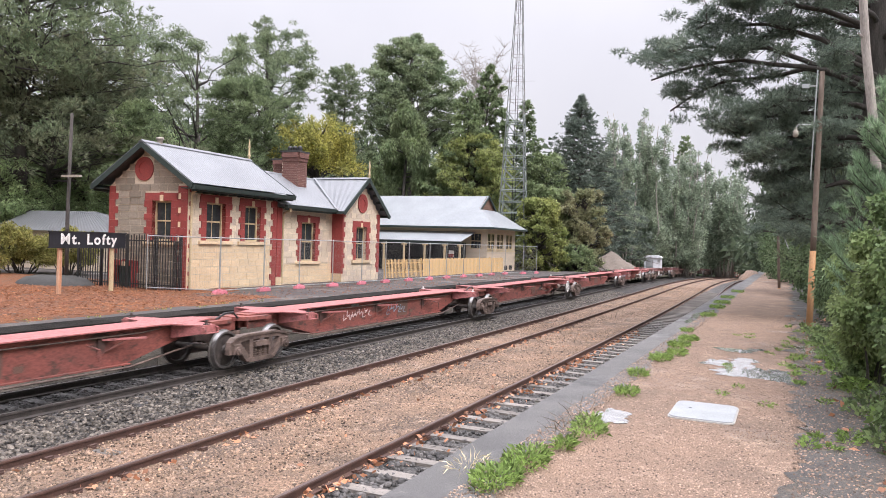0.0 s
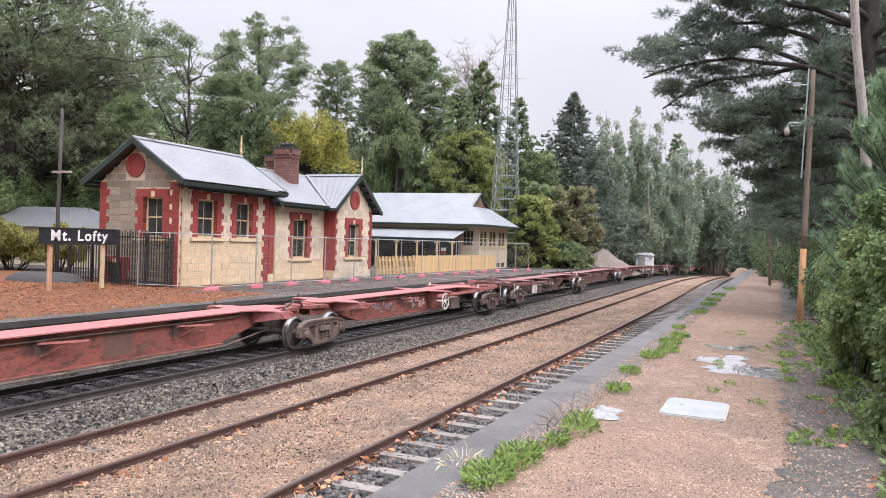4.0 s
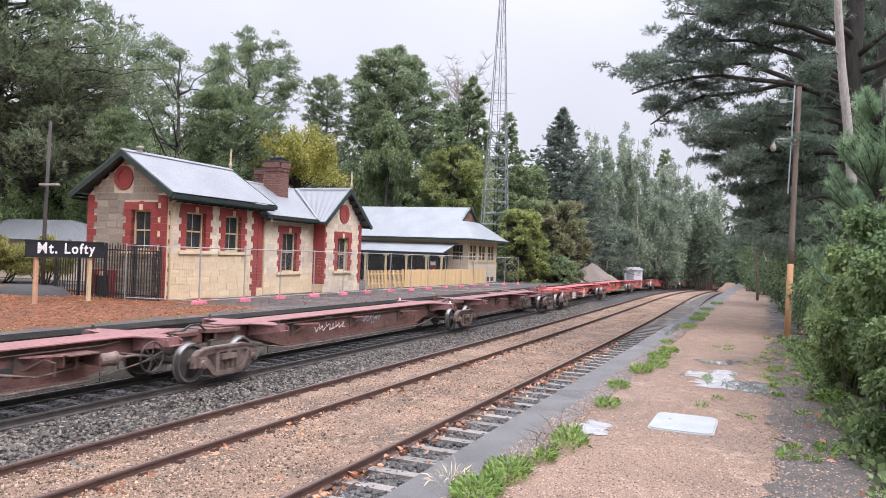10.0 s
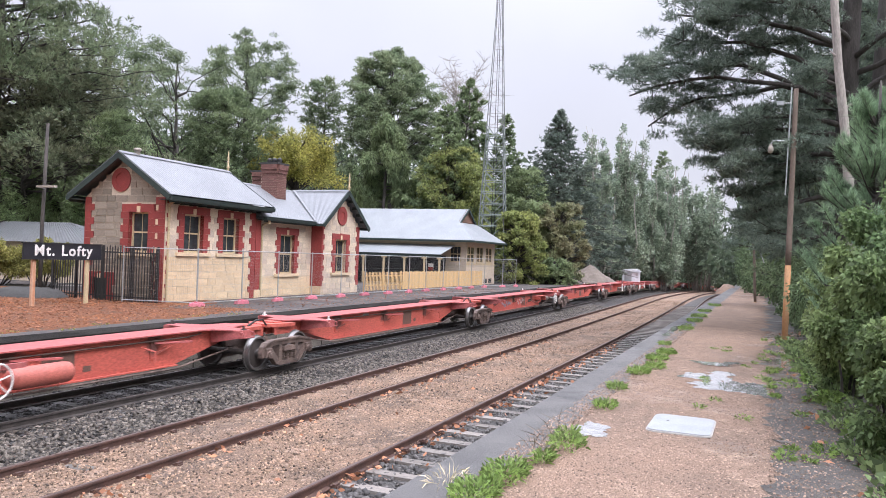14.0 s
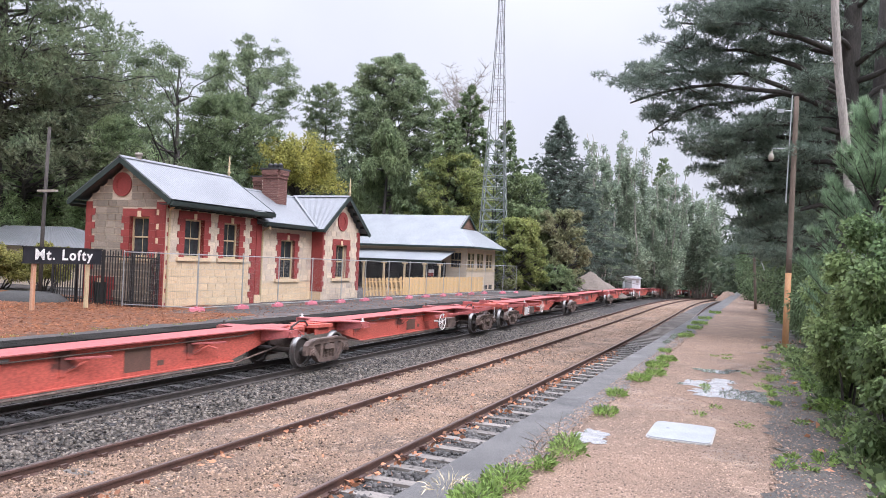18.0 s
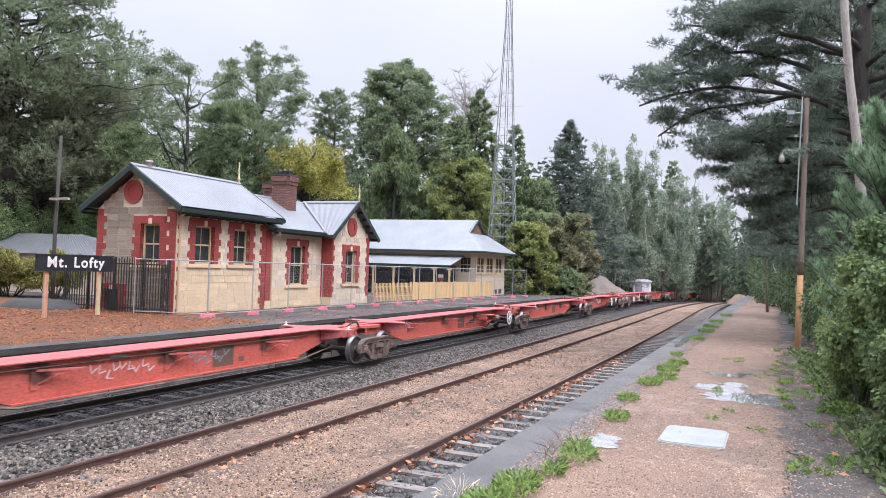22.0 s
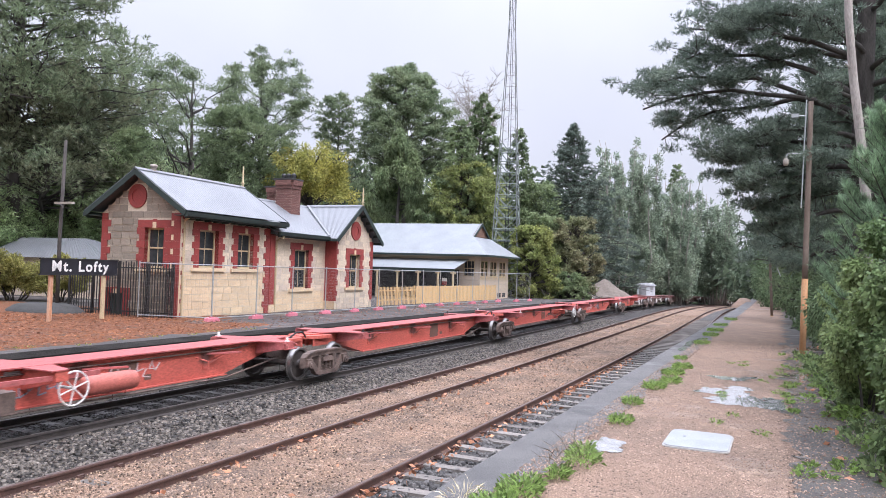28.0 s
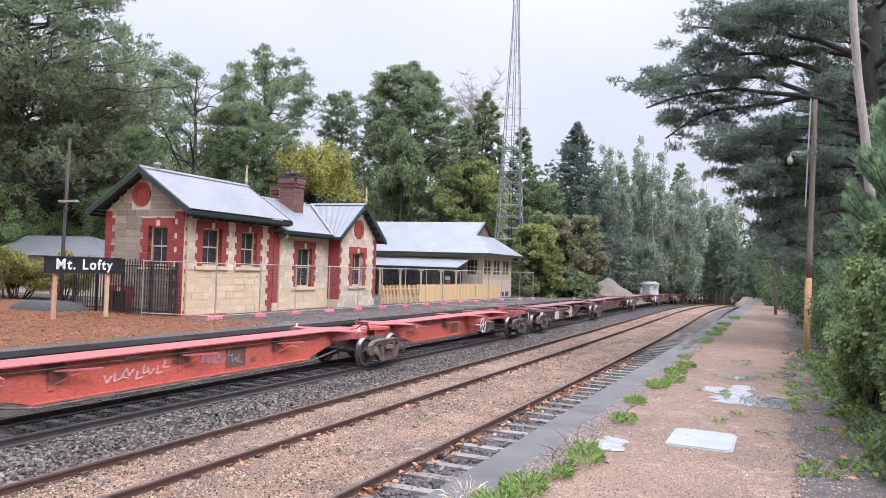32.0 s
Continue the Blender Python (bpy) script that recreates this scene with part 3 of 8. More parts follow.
T_LOOP = track("loop_track", LOOP_X, -40, 190, M_RAILTOP, "rusty loop track sunk in tan gravel")
T_SIDE = track("siding_track", SIDE_X, -40, 190, M_RAILTOP, "rusty siding track beside the platform edge", shift=-0.35)

# ---- platforms ----
PLAT_Z, PATH_Z = 1.0, 0.9
BOX = Geo().box((0, 0, 0), (1, 1, 1)).mesh("block", M_STONE)


def piece(name, mat_, parent, x0, x1, y0, y1, z0, z1):
    """A block on the shared cube mesh of its material."""
    key = mat_.name
    if key not in CUBES:
        CUBES[key] = BOX.copy()
        CUBES[key].materials.clear()
        CUBES[key].materials.append(mat_)
    ob = new(name, CUBES[key])
    ob.parent = parent
    ob.location = ((x0 + x1) / 2, (y0 + y1) / 2, (z0 + z1) / 2)
    ob.scale = (abs(x1 - x0), abs(y1 - y0), abs(z1 - z0))
    return ob


CUBES = {}
platform = tagged(part("platform", Geo().span(-40, -14.75, -40, 76, -0.4, PLAT_Z), M_PLATASPH), "station platform surfaced in damp dark asphalt", "platform", kind="structure")
for k in range(-8, 48):
    y = k * 1.6
    c = part("coping_stone", Geo().span(-15.55, -14.6, y + 0.006, y + 1.594, PLAT_Z - 0.17, PLAT_Z + 0.012), M_COPING, platform)
for k in range(-10, 66):
    for j in range(3):
        y = k * 1.1 + (0.55 if j % 2 else 0)
        piece("wall_stone", M_PLATFACE, platform, -14.76, -14.70 - 0.012 * ((k * 7 + j * 3) % 3), y + 0.01, y + 1.09, -0.38 + j * 0.4, 0.01 + j * 0.4)
sheet(steps((-40, -26, 7), (-26, -15.57, 30)), steps((-40, 8, 16), (8, 24, 40)),
      lambda x, y: PLAT_Z + 0.02 + 0.03 * noise.noise((x * 0.7, y * 0.7, 1)) - 0.2 * smooth(0, 1.2, 1.1 * noise.noise((x * 0.5, y * 0.5, 4)) + (y - 21.2) * 0.35 + (x + 18.5) * 0.28 if x > -21 else (y - 24) * 0.3) - 0.2 * smooth(-16.3, -15.4, x + 0.5 * noise.noise((x, y * 0.4, 2))),
      "pine_litter", M_DIRT, "orange brown pine needle litter over the platform end", category="leaf litter")
near_platform = tagged(part("pavement", Geo().span(-3.15, 2.1, -40, 100, -0.4, PATH_Z), M_PATH), "old platform surfaced with tan gravel", "platform", kind="structure")


def wavy(name, x0, x1, y0, y1, z, mat_, label, w0=0.0, w1=0.12, seed=0, ny=900, category=""):
    """A ribbon with uneven edges laid on the old platform."""
    g = Geo()
    for j in range(ny + 1):
        y = y0 + (y1 - y0) * j / ny
        a = x0 + w0 * (noise.noise((y * 0.7, seed, 0)) + 0.6 * noise.noise((y * 2.3, seed, 5)) + 0.35 * noise.noise((y * 7.0, seed, 6)))
        b = x1 + w1 * (noise.noise((y * 0.6, seed, 9)) + 0.6 * noise.noise((y * 2.1, seed, 3)) + 0.4 * noise.noise((y * 7.0, seed, 8)))
        g.v += [(a, y, z), ((a + b) / 2, y, z + 0.004), (b, y, z)]
    g.f = [(3 * j + i, 3 * j + i + 1, 3 * j + i + 4, 3 * j + i + 3) for j in range(ny) for i in (0, 1)]
    return tagged(new(name, g.mesh(name, mat_, fix=False, smooth=True)), label, category or name, kind="structure")


wavy("asphalt_edge", -3.15, -2.38, -38, 95, PATH_Z + 0.006, M_ASPHALT, "strip of damp grey asphalt along the platform edge", 0.0, 0.16, 1, category="pavement")
wavy("asphalt_verge", 0.15, 2.06, -38, 60, PATH_Z + 0.008, M_VERGE, "damp broken asphalt under the hedge", 0.42, 0.0, 2, category="pavement")
part("edge_kerb", Geo().span(-3.19, -3.0, -40, 100, PATH_Z - 0.25, PATH_Z + 0.004), M_ASPHALT, near_platform)


def stretcher(parent, p0, u, length, z0, z1, n, holes, mat_, course, lens, rng, depth=0.012, clip=None, name="stone"):
    """Courses of stone on a wall: p0 start, u along, n outward (both unit x/y); holes: (s0, s1, z0, z1) kept clear."""
    z, row = z0, 0
    while z < z1 - 0.03:
        top = min(z + course, z1)
        lo, hi = (0.0, length) if clip is None else clip((z + top) / 2)
        cuts = sorted([(h[0], h[1]) for h in holes if h[2] < (z + top) / 2 < h[3]])
        runs, s = [], lo
        for a, b in cuts:
            if a > s:
                runs.append((s, min(a, hi)))
            s = max(s, b)
        if s < hi:
            runs.append((s, hi))
        for a, b in runs:
            s = a
            first = True
            while s < b - 0.02:
                w = rng.choice(lens) * (0.55 if first and row % 2 else 1.0)
                e = s + w
                if e > b - 0.18:
                    e = b
                x0, x1 = p0[0] + u[0] * (s + 0.013), p0[0] + u[0] * (e - 0.013)
                y0, y1 = p0[1] + u[1] * (s + 0.013), p0[1] + u[1] * (e - 0.013)
                d = depth * rng.uniform(0.7, 1.3)
                if abs(u[0]) > 0.5:
                    piece(name, mat_() if callable(mat_) else mat_, parent, x0, x1, y0, y0 + n[1] * d, z + 0.012, top - 0.012)
                else:
                    piece(name, mat_() if callable(mat_) else mat_, parent, x0, x0 + n[0] * d, y0, y1, z + 0.012, top - 0.012)
                s, first = e, False
        z, row = top, row + 1


def sash(parent, axis, at, s0, s1, z0, z1, out, cols=2):
    """A sash window in a wall across x (axis 'x', plane x = at) or y; out: +1 or -1 towards the open air."""
    def put(name, mat_, a0, a1, b0, b1, d0, d1, par):
        if axis == "x":
            return piece(name, mat_, par, at + out * d0, at + out * d1, a0, a1, b0, b1)
        return piece(name, mat_, par, a0, a1, at + out * d0, at + out * d1, b0, b1)
    win = new("window")
    win.parent = parent
    fr = 0.07
    put("window_frame", M_BUFF, s0, s0 + fr, z0, z1, 0, 0.1, win)
    put("window_frame", M_BUFF, s1 - fr, s1, z0, z1, 0, 0.1, win)
    put("window_frame", M_BUFF, s0 + fr, s1 - fr, z1 - fr, z1, 0, 0.1, win)
    put("window_frame", M_BUFF, s0 + fr, s1 - fr, z0, z0 + fr, 0, 0.1, win)
    mid = (z0 + z1) / 2
    put("meeting_rail", M_BUFF, s0 + fr, s1 - fr, mid - 0.03, mid + 0.03, 0.02, 0.08, win)
    for k in range(1, cols):
        c = s0 + (s1 - s0) * k / cols
        put("glazing_bar", M_BUFF, c - 0.010, c + 0.010, z0 + fr, mid - 0.03, 0.03, 0.065, win)
        put("glazing_bar", M_BUFF, c - 0.010, c + 0.010, mid + 0.03, z1 - fr, 0.04, 0.075, win)
    put("pane", M_GLASS, s0 + fr, s1 - fr, z0 + fr, mid - 0.03, 0.038, 0.046, win)
    put("pane", M_GLASS, s0 + fr, s1 - fr, mid + 0.03, z1 - fr, 0.05, 0.058, win)
    return win


def surround(parent, axis, at, out, s0, s1, z0, z1, rng, head=0.3, sill=True, proud=0.03):
    """Red toothed jambs, a red head with a cream keystone, and a sill, round an opening."""
    def put(name, mat_, a0, a1, b0, b1, d0, d1):
        if axis == "x":
            return piece(name, mat_, parent, at + out * d0, at + out * d1, a0, a1, b0, b1)
        return piece(name, mat_, parent, a0, a1, at + out * d0, at + out * d1, b0, b1)
    n = max(3, round((z1 - z0) / 0.27))
    ch = (z1 - z0) / n
    rects = []
    for i in range(n):
        w = 0.40 if i % 2 else 0.27
        for side in (-1, 1):
            a0, a1 = (s0 - w, s0) if side < 0 else (s1, s1 + w)
            put("quoin", M_RED, a0, a1, z0 + i * ch, z0 + (i + 1) * ch - 0.004, -0.2, proud)
            rects.append((a0 - 0.004, a1 + 0.004, z0 + i * ch, z0 + (i + 1) * ch))
    m, kw = (s0 + s1) / 2, 0.09
    put("head_stone", M_RED, s0 - 0.36, m - kw, z1, z1 + head, -0.2, proud)
    put("head_stone", M_RED, m + kw, s1 + 0.36, z1, z1 + head, -0.2, proud)
    put("keystone", M_CREAMW, m - kw, m + kw, z1 - 0.02, z1 + head * 0.72, -0.2, proud + 0.012)
    put("head_stone", M_RED, m - kw, m + kw, z1 + head * 0.72, z1 + head + 0.03, -0.2, proud)
    rects.append((s0 - 0.37, s1 + 0.37, z1, z1 + head + 0.03))
    rects.append((s0, s1, z0, z1))
    if sill:
        put("sill", M_CREAMW, s0 - 0.42, s1 + 0.42, z0 - 0.14, z0, -0.1, 0.10)
        rects.append((s0 - 0.43, s1 + 0.43, z0 - 0.15, z0))
    return rects


def wall_with(parent, axis, at0, at1, s0, s1, z0, z1, holes, mat_=None):
    """A wall slab with rectangular openings through it, as one connected mesh."""
    ss = sorted({s0, s1, *(v for h in holes for v in h[:2])})
    zs = sorted({z0, z1, *(v for h in holes for v in h[2:])})

    def solid(i, j):
        if not (0 <= i < len(ss) - 1 and 0 <= j < len(zs) - 1):
            return False
        m, k = (ss[i] + ss[i + 1]) / 2, (zs[j] + zs[j + 1]) / 2
        return not any(h[0] < m < h[1] and h[2] < k < h[3] for h in holes)
    g, nz = Geo(), len(zs)
    for at in (at0, at1):
        g.v += [(at, u, w) if axis == "x" else (u, at, w) for u in ss for w in zs]
    back = len(ss) * nz
    for i in range(len(ss) - 1):
        for j in range(nz - 1):
            if not solid(i, j):
                continue
            p, q, r, t = i * nz + j, (i + 1) * nz + j, (i + 1) * nz + j + 1, i * nz + j + 1
            g.f += [(p, q, r, t), (p + back, t + back, r + back, q + back)]
            for di, dj, u, w in ((-1, 0, p, t), (1, 0, q, r), (0, -1, p, q), (0, 1, t, r)):
                if not solid(i + di, j + dj):
                    g.f.append((u, w, w + back, u + back))
    return part("wall", g, mat_ or M_MORTAR, parent)


def corrugated(name, a, b, c, d, parent, mat_=None, pitch=0.16, amp=0.008, thick=0.02):
    """Ribbed iron sheet over the quad a, b (eave) to c, d (ridge, above b and a)."""
    a, b, c, d = (Vector(q) for q in (a, b, c, d))
    n = max(2, int((b - a).length / pitch * 4))
    nor = (b - a).cross(d - a).normalized()
    if nor.z < 0:
        nor = -nor
    g = Geo()
    for k in range(n + 1):
        t = k / n
        o = nor * amp * math.sin(t * (b - a).length / pitch * 2 * math.pi)
        lo, hi = a.lerp(b, t) + o, d.lerp(c, t) + o
        g.v += [lo, hi, lo - nor * thick, hi - nor * thick]
    for k in range(n):
        i = 4 * k
        g.f += [(i, i + 4, i + 5, i + 1), (i + 2, i + 3, i + 7, i + 6), (i, i + 2, i + 6, i + 4), (i + 1, i + 5, i + 7, i + 3)]
    g.f += [(0, 1, 3, 2), (4 * n, 4 * n + 2, 4 * n + 3, 4 * n + 1)]
    g.v = [tuple(q) for q in g.v]
    return part(name, g.mesh(name, mat_ or M_ROOF, smooth=False), mat_ or M_ROOF, parent)


def beam(name, p, q, w, h, mat_, parent, up=(0, 0, 1)):
    """A straight board from p to q."""
    p, q = Vector(p), Vector(q)
    d = (q - p).normalized()
    s = d.cross(Vector(up)).normalized()
    u = s.cross(d)
    g = Geo()
    g.add([e + s * x * w / 2 + u * y * h / 2 for e in (p, q) for x, y in ((-1, -1), (1, -1), (1, 1), (-1, 1))],
          [(0, 1, 2, 3), (7, 6, 5, 4), (0, 4, 5, 1), (1, 5, 6, 2), (2, 6, 7, 3), (3, 7, 4, 0)])
    return part(name, g, mat_, parent)


def finial(parent, x, y, z):
    g = Geo()
    g.lathe((x, y, z), [(0.05, 0), (0.05, 0.12), (0.09, 0.16), (0.05, 0.22), (0.035, 0.5), (0.055, 0.55), (0.008, 0.95), (0.0, 0.96)], 10)
    part("finial", g, M_BUFF, parent, smooth=True)


def downpipe(parent, x, y, z0, z1):
    g = Geo()
    g.tube((x, y, z0), (x, y, z1), 0.045, 0.045, 10)
    g.tube((x, y, z1), (x + 0.35, y - 0.06, z1 + 0.18), 0.045, 0.045, 10)
    g.box((x + 0.36, y - 0.06, z1 + 0.2), (0.14, 0.14, 0.22))
    part("downpipe", g, M_BUFF, parent, smooth=False)


def station():
    rng = np.random.default_rng(11)
    st = thing("station_building", "cream sandstone station building with red quoins and grey iron roof", "station building", pose(-20.87, 21.57, 1.0, 0, 0, 1.66))

    def front():
        return M_CREAM if rng.random() > 0.3 else M_CREAMD

    # --- left block: x from -4 to 0, y from 0 to 5.65
    wa, wb = (1.05, 2.18, 1.95, 3.47), (3.42, 4.47, 1.95, 3.47)
    ga, gd = (-1.75, -0.78, 1.9, 3.46), (-3.55, -2.75, -0.25, 0.86)
    wall_with(st, "x", -0.38, -0.004, 0.0, 5.65, -0.3, 4.05, [wa, wb])
    wall_with(st, "y", 0.004, 0.38, -4.0, -0.38, -0.3, 4.05, [ga, gd])
    part("wall", Geo().span(-4.0, -3.62, 0.38, 5.65, -0.3, 4.05), M_MORTAR, st)
    part("wall", Geo().span(-3.62, -0.38, 5.3, 5.65, -0.3, 4.05), M_MORTAR, st)
    for y0, y1 in ((0.004, 0.3), (5.35, 5.646)):
        part("gable", Geo().prism([(-4.0, 4.05), (0, 4.05), (-2, 5.5)], "y", y0, y1), M_MORTAR, st)
    # solid near-black block: the unlit room's shade is put into its colour
    part("unlit_room_block", Geo().span(-3.6, -0.6, 0.7, 5.3, -0.2, 4.0), M_DARK, st, "near-black block painted as the unlit room")
    rects = []
    for w in (wa, wb):
        rects += surround(st, "x", 0.0, 1, *w, rng)
        sash(st, "x", -0.26, w[0], w[1], w[2], w[3], 1)
    for i in range(15):
        z = -0.02 + i * 0.27
        w = 0.06 if i % 2 else 0.17
        if i % 2 == 0:
            piece("quoin", M_RED, st, -0.004, 0.02, 0.10, 0.19, z + 0.05, z + 0.22)
        rects.append((0.08, 0.2, z, z + 0.27)) if i % 2 == 0 else None
        v = 0.42 if i % 2 else 0.27
        piece("quoin", M_RED, st, -0.1, 0.03, 5.65 - v, 5.66, z, z + 0.265)
        rects.append((5.65 - v, 5.66, z, z + 0.27))
    stretcher(st, (0, 0), (0, 1), 5.65, -0.25, 1.78, (1, 0), rects, M_CREAMW, 0.29, [0.5, 0.62, 0.75], rng, 0.01)
    stretcher(st, (0, 0), (0, 1), 5.65, 1.80, 4.05, (1, 0), rects, front, 0.27, [0.36, 0.45, 0.55], rng)
    # the end gable: grey stone, red corner strips
    rects = surround(st, "y", 0.0, -1, *ga, rng)
    sash(st, "y", 0.26, ga[0], ga[1], ga[2], ga[3], -1)
    rects += surround(st, "y", 0.0, -1, *gd, rng, 0.22, False)
    piece("hatch_door", M_GREEN, st, -3.55, -2.75, 0.12, 0.17, -0.25, 0.86)
    for i in range(15):
        z = -0.02 + i * 0.27
        v = 0.52 if i % 2 else 0.44
        piece("quoin", M_RED, st, -v, 0.012, -0.03, 0.004, z, z + 0.266)
        if i % 2:
            piece("quoin_inset", M_CREAMW, st, -0.42, -0.3, -0.036, -0.0305, z + 0.03, z + 0.24)
        rects.append((-v, 0.02, z, z + 0.27))
        v = 0.46 if i % 2 else 0.3
        piece("quoin", M_RED, st, -4.01, -4.0 + v, -0.03, 0.004, z, z + 0.266)
        rects.append((-4.01, -4.0 + v, z, z + 0.27))
    shift = [(r[0] + 4.0, r[1] + 4.0, r[2], r[3]) for r in rects]
    shift.append((1.32, 2.28, 4.22, 5.2))

    def tri(z):
        k = max(0.0, (z - 4.05) / 1.45)
        return (2.0 * k, 4.0 - 2.0 * k)
    stretcher(st, (-4.0, 0), (1, 0), 4.0, -0.25, 5.45, (0, -1), shift, M_STONE, 0.272, [0.42, 0.52, 0.6], rng, 0.014, tri)
    part("oculus_ring", Geo().ring((-2.2, 0, 4.7), 0.27, 0.47, -0.045, 0.1, 28, "y"), M_RED, st, "red round gable vent")
    part("oculus", Geo().tube((-2.2, -0.012, 4.7), (-2.2, 0.05, 4.7), 0.275, 0.275, 24), M_RED, st)
    # roof of the left block
    e, r, zr, ze = 0.56, -2.0, 5.76, 4.12
    corrugated("roof", (e, -0.42, ze), (e, 6.2, ze), (r, 6.2, zr), (r, -0.42, zr), st)
    corrugated("roof", (2 * r - e, -0.42, ze), (2 * r - e, 6.2, ze), (r, 6.2, zr), (r, -0.42, zr), st)
    part("ridge_cap", Geo().prism([(r - 0.16, zr - 0.06), (r, zr + 0.045), (r + 0.16, zr - 0.06), (r, zr + 0.01)], "y", -0.43, 6.21), M_ROOF, st)
    for s in (-1, 1):
        x = e if s > 0 else 2 * r - e
        part("gutter", Geo().prism([(x - 0.02 * s, 3.88), (x + 0.10 * s, 3.88), (x + 0.13 * s, 4.05), (x - 0.02 * s, 4.05)], "y", -0.39, 6.18), M_GREEN, st)
        part("fascia", Geo().span(x - 0.06 * s, x - 0.03 * s, -0.37, 6.16, 3.82, 4.06), M_GREEN, st)
        for y in (-0.39, 6.17):
            beam("bargeboard", (x, y, ze - 0.12), (r, y, zr - 0.12), 0.05, 0.24, M_GREEN, st)
    part("soffit", Geo().span(0.0, e, -0.37, 6.16, 3.91, 3.94).span(2 * r - e, -4.0, -0.37, 6.16, 3.91, 3.94), M_GREEN, st)
    for k in range(11):
        piece("eave_bracket", M_GREEN, st, 0.02, 0.4, 0.25 + k * 0.52, 0.33 + k * 0.52, 3.78, 3.91)
    finial(st, r, 6.15, zr + 0.02)
    part("ridge_vent", Geo().lathe((r, 0.55, zr), [(0.11, -0.05), (0.11, 0.14), (0.16, 0.16), (0.15, 0.24), (0.0, 0.27)], 12), M_LAMP, st, smooth=True)
    downpipe(st, 0.06, 0.16, 0.05, 3.75)

    # --- main range: y from 5.65 to 15, with a projecting gable
    w3, w4 = (7.74, 8.93, 1.06, 2.93), (11.86, 12.98, 1.1, 2.85)
    wall_with(st, "x", -0.45, -0.07, 5.66, 10.55, -0.3, 3.56, [w3])
    wall_with(st, "x", 0.17, 0.551, 10.5, 14.4, -0.3, 3.56, [w4])
    part("wall", Geo().span(-1.0, 0.17, 10.5, 10.85, -0.3, 3.56), M_MORTAR, st)
    part("wall", Geo().span(-5.2, 0.17, 14.05, 14.4, -0.3, 3.56), M_MORTAR, st)
    part("wall", Geo().span(-5.2, -4.85, 5.66, 14.05, -0.3, 3.56), M_MORTAR, st)
    part("gable", Geo().prism([(10.5, 3.56), (14.4, 3.56), (12.45, 5.15)], "x", 0.25, 0.551), M_MORTAR, st)
    # two more near-black blocks colour in the shade inside the rooms
    part("unlit_room_block", Geo().span(-4.8, -0.7, 6.0, 10.4, -0.2, 3.5).span(-4.8, -0.1, 10.9, 14.0, -0.2, 3.5), M_DARK, st, "near-black block painted as the unlit room")
    rects = surround(st, "x", -0.07, 1, *w3, rng, 0.32)
    sash(st, "x", -0.3, *w3, 1)
    piece("pilaster", M_RED, st, -0.12, 0.03, 5.70, 6.06, 0.36, 3.56)
    piece("pilaster_base", M_CREAMW, st, -0.12, 0.05, 5.68, 6.1, -0.25, 0.35)
    rects.append((5.66, 6.1, -0.3, 3.6))
    for i in range(12):
        z = 0.42 + i * 0.27
        if i % 2 == 0:
            piece("quoin", M_RED, st, -0.08, -0.04, 6.24, 6.32, z + 0.04, z + 0.2)
    rects2 = [(a - 5.66, b - 5.66, c, d) for a, b, c, d in rects]
    stretcher(st, (-0.07, 5.66), (0, 1), 4.84, -0.25, 0.95, (1, 0), rects2, M_CREAMW, 0.29, [0.5, 0.65, 0.8], rng, 0.01)
    stretcher(st, (-0.07, 5.66), (0, 1), 4.84, 0.97, 3.5, (1, 0), rects2, front, 0.27, [0.4, 0.5, 0.6], rng)
    piece("gable_cheek", M_RED, st, -0.07, 0.56, 10.47, 10.499, 0.42, 3.56)
    piece("gable_cheek_base", M_CREAMW, st, -0.07, 0.57, 10.46, 10.5, -0.25, 0.41)
    rects = surround(st, "x", 0.555, 1, *w4, rng, 0.3)
    sash(st, "x", 0.3, *w4, 1)
    for i in range(12):
        z = 0.42 + i * 0.265
        v = 0.36 if i % 2 else 0.24
        piece("quoin", M_RED, st, 0.45, 0.585, 14.4 - v, 14.41, z, z + 0.262)
        rects.append((14.4 - v, 14.41, z, z + 0.265))
        v = 0.22 if i % 2 else 0.1
        piece("quoin", M_RED, st, 0.45, 0.585, 10.49, 10.5 + v, z, z + 0.262)
        rects.append((10.49, 10.5 + v, z, z + 0.265))
    rects2 = [(a - 10.5, b - 10.5, c, d) for a, b, c, d in rects] + [(1.45, 2.45, 3.55, 4.65)]

    def tri2(z):
        k = max(0.0, (z - 3.56) / 1.6)
        return (1.95 * k, 3.9 - 1.95 * k)
    stretcher(st, (0.555, 10.5), (0, 1), 3.9, -0.25, 5.1, (1, 0), rects2, front, 0.272, [0.4, 0.5, 0.6], rng, 0.012, tri2)
    part("oculus_ring", Geo().ring((0.555, 12.45, 4.1), 0.24, 0.50, -0.1, 0.05, 28, "x"), M_RED, st, "red round gable vent")
    part("oculus", Geo().tube((0.5, 12.45, 4.1), (0.566, 12.45, 4.1), 0.245, 0.245, 24), M_RED, st)
    # roofs
    e, r, zr, ze = 0.42, -2.6, 5.42, 3.68
    corrugated("roof", (e, 5.35, ze), (e, 15.2, ze), (r, 15.2, zr), (r, 5.35, zr), st)
    corrugated("roof", (2 * r - e, 5.35, ze), (2 * r - e, 15.2, ze), (r, 15.2, zr), (r, 5.35, zr), st)
    corrugated("roof", (0.95, 10.02, 3.58), (-0.3, 10.02, 3.58), (-2.55, 12.45, 5.46), (0.95, 12.45, 5.46), st)
    corrugated("roof", (0.95, 14.9, 3.58), (-2.55, 14.9, 3.58), (-2.55, 12.45, 5.46), (0.95, 12.45, 5.46), st)
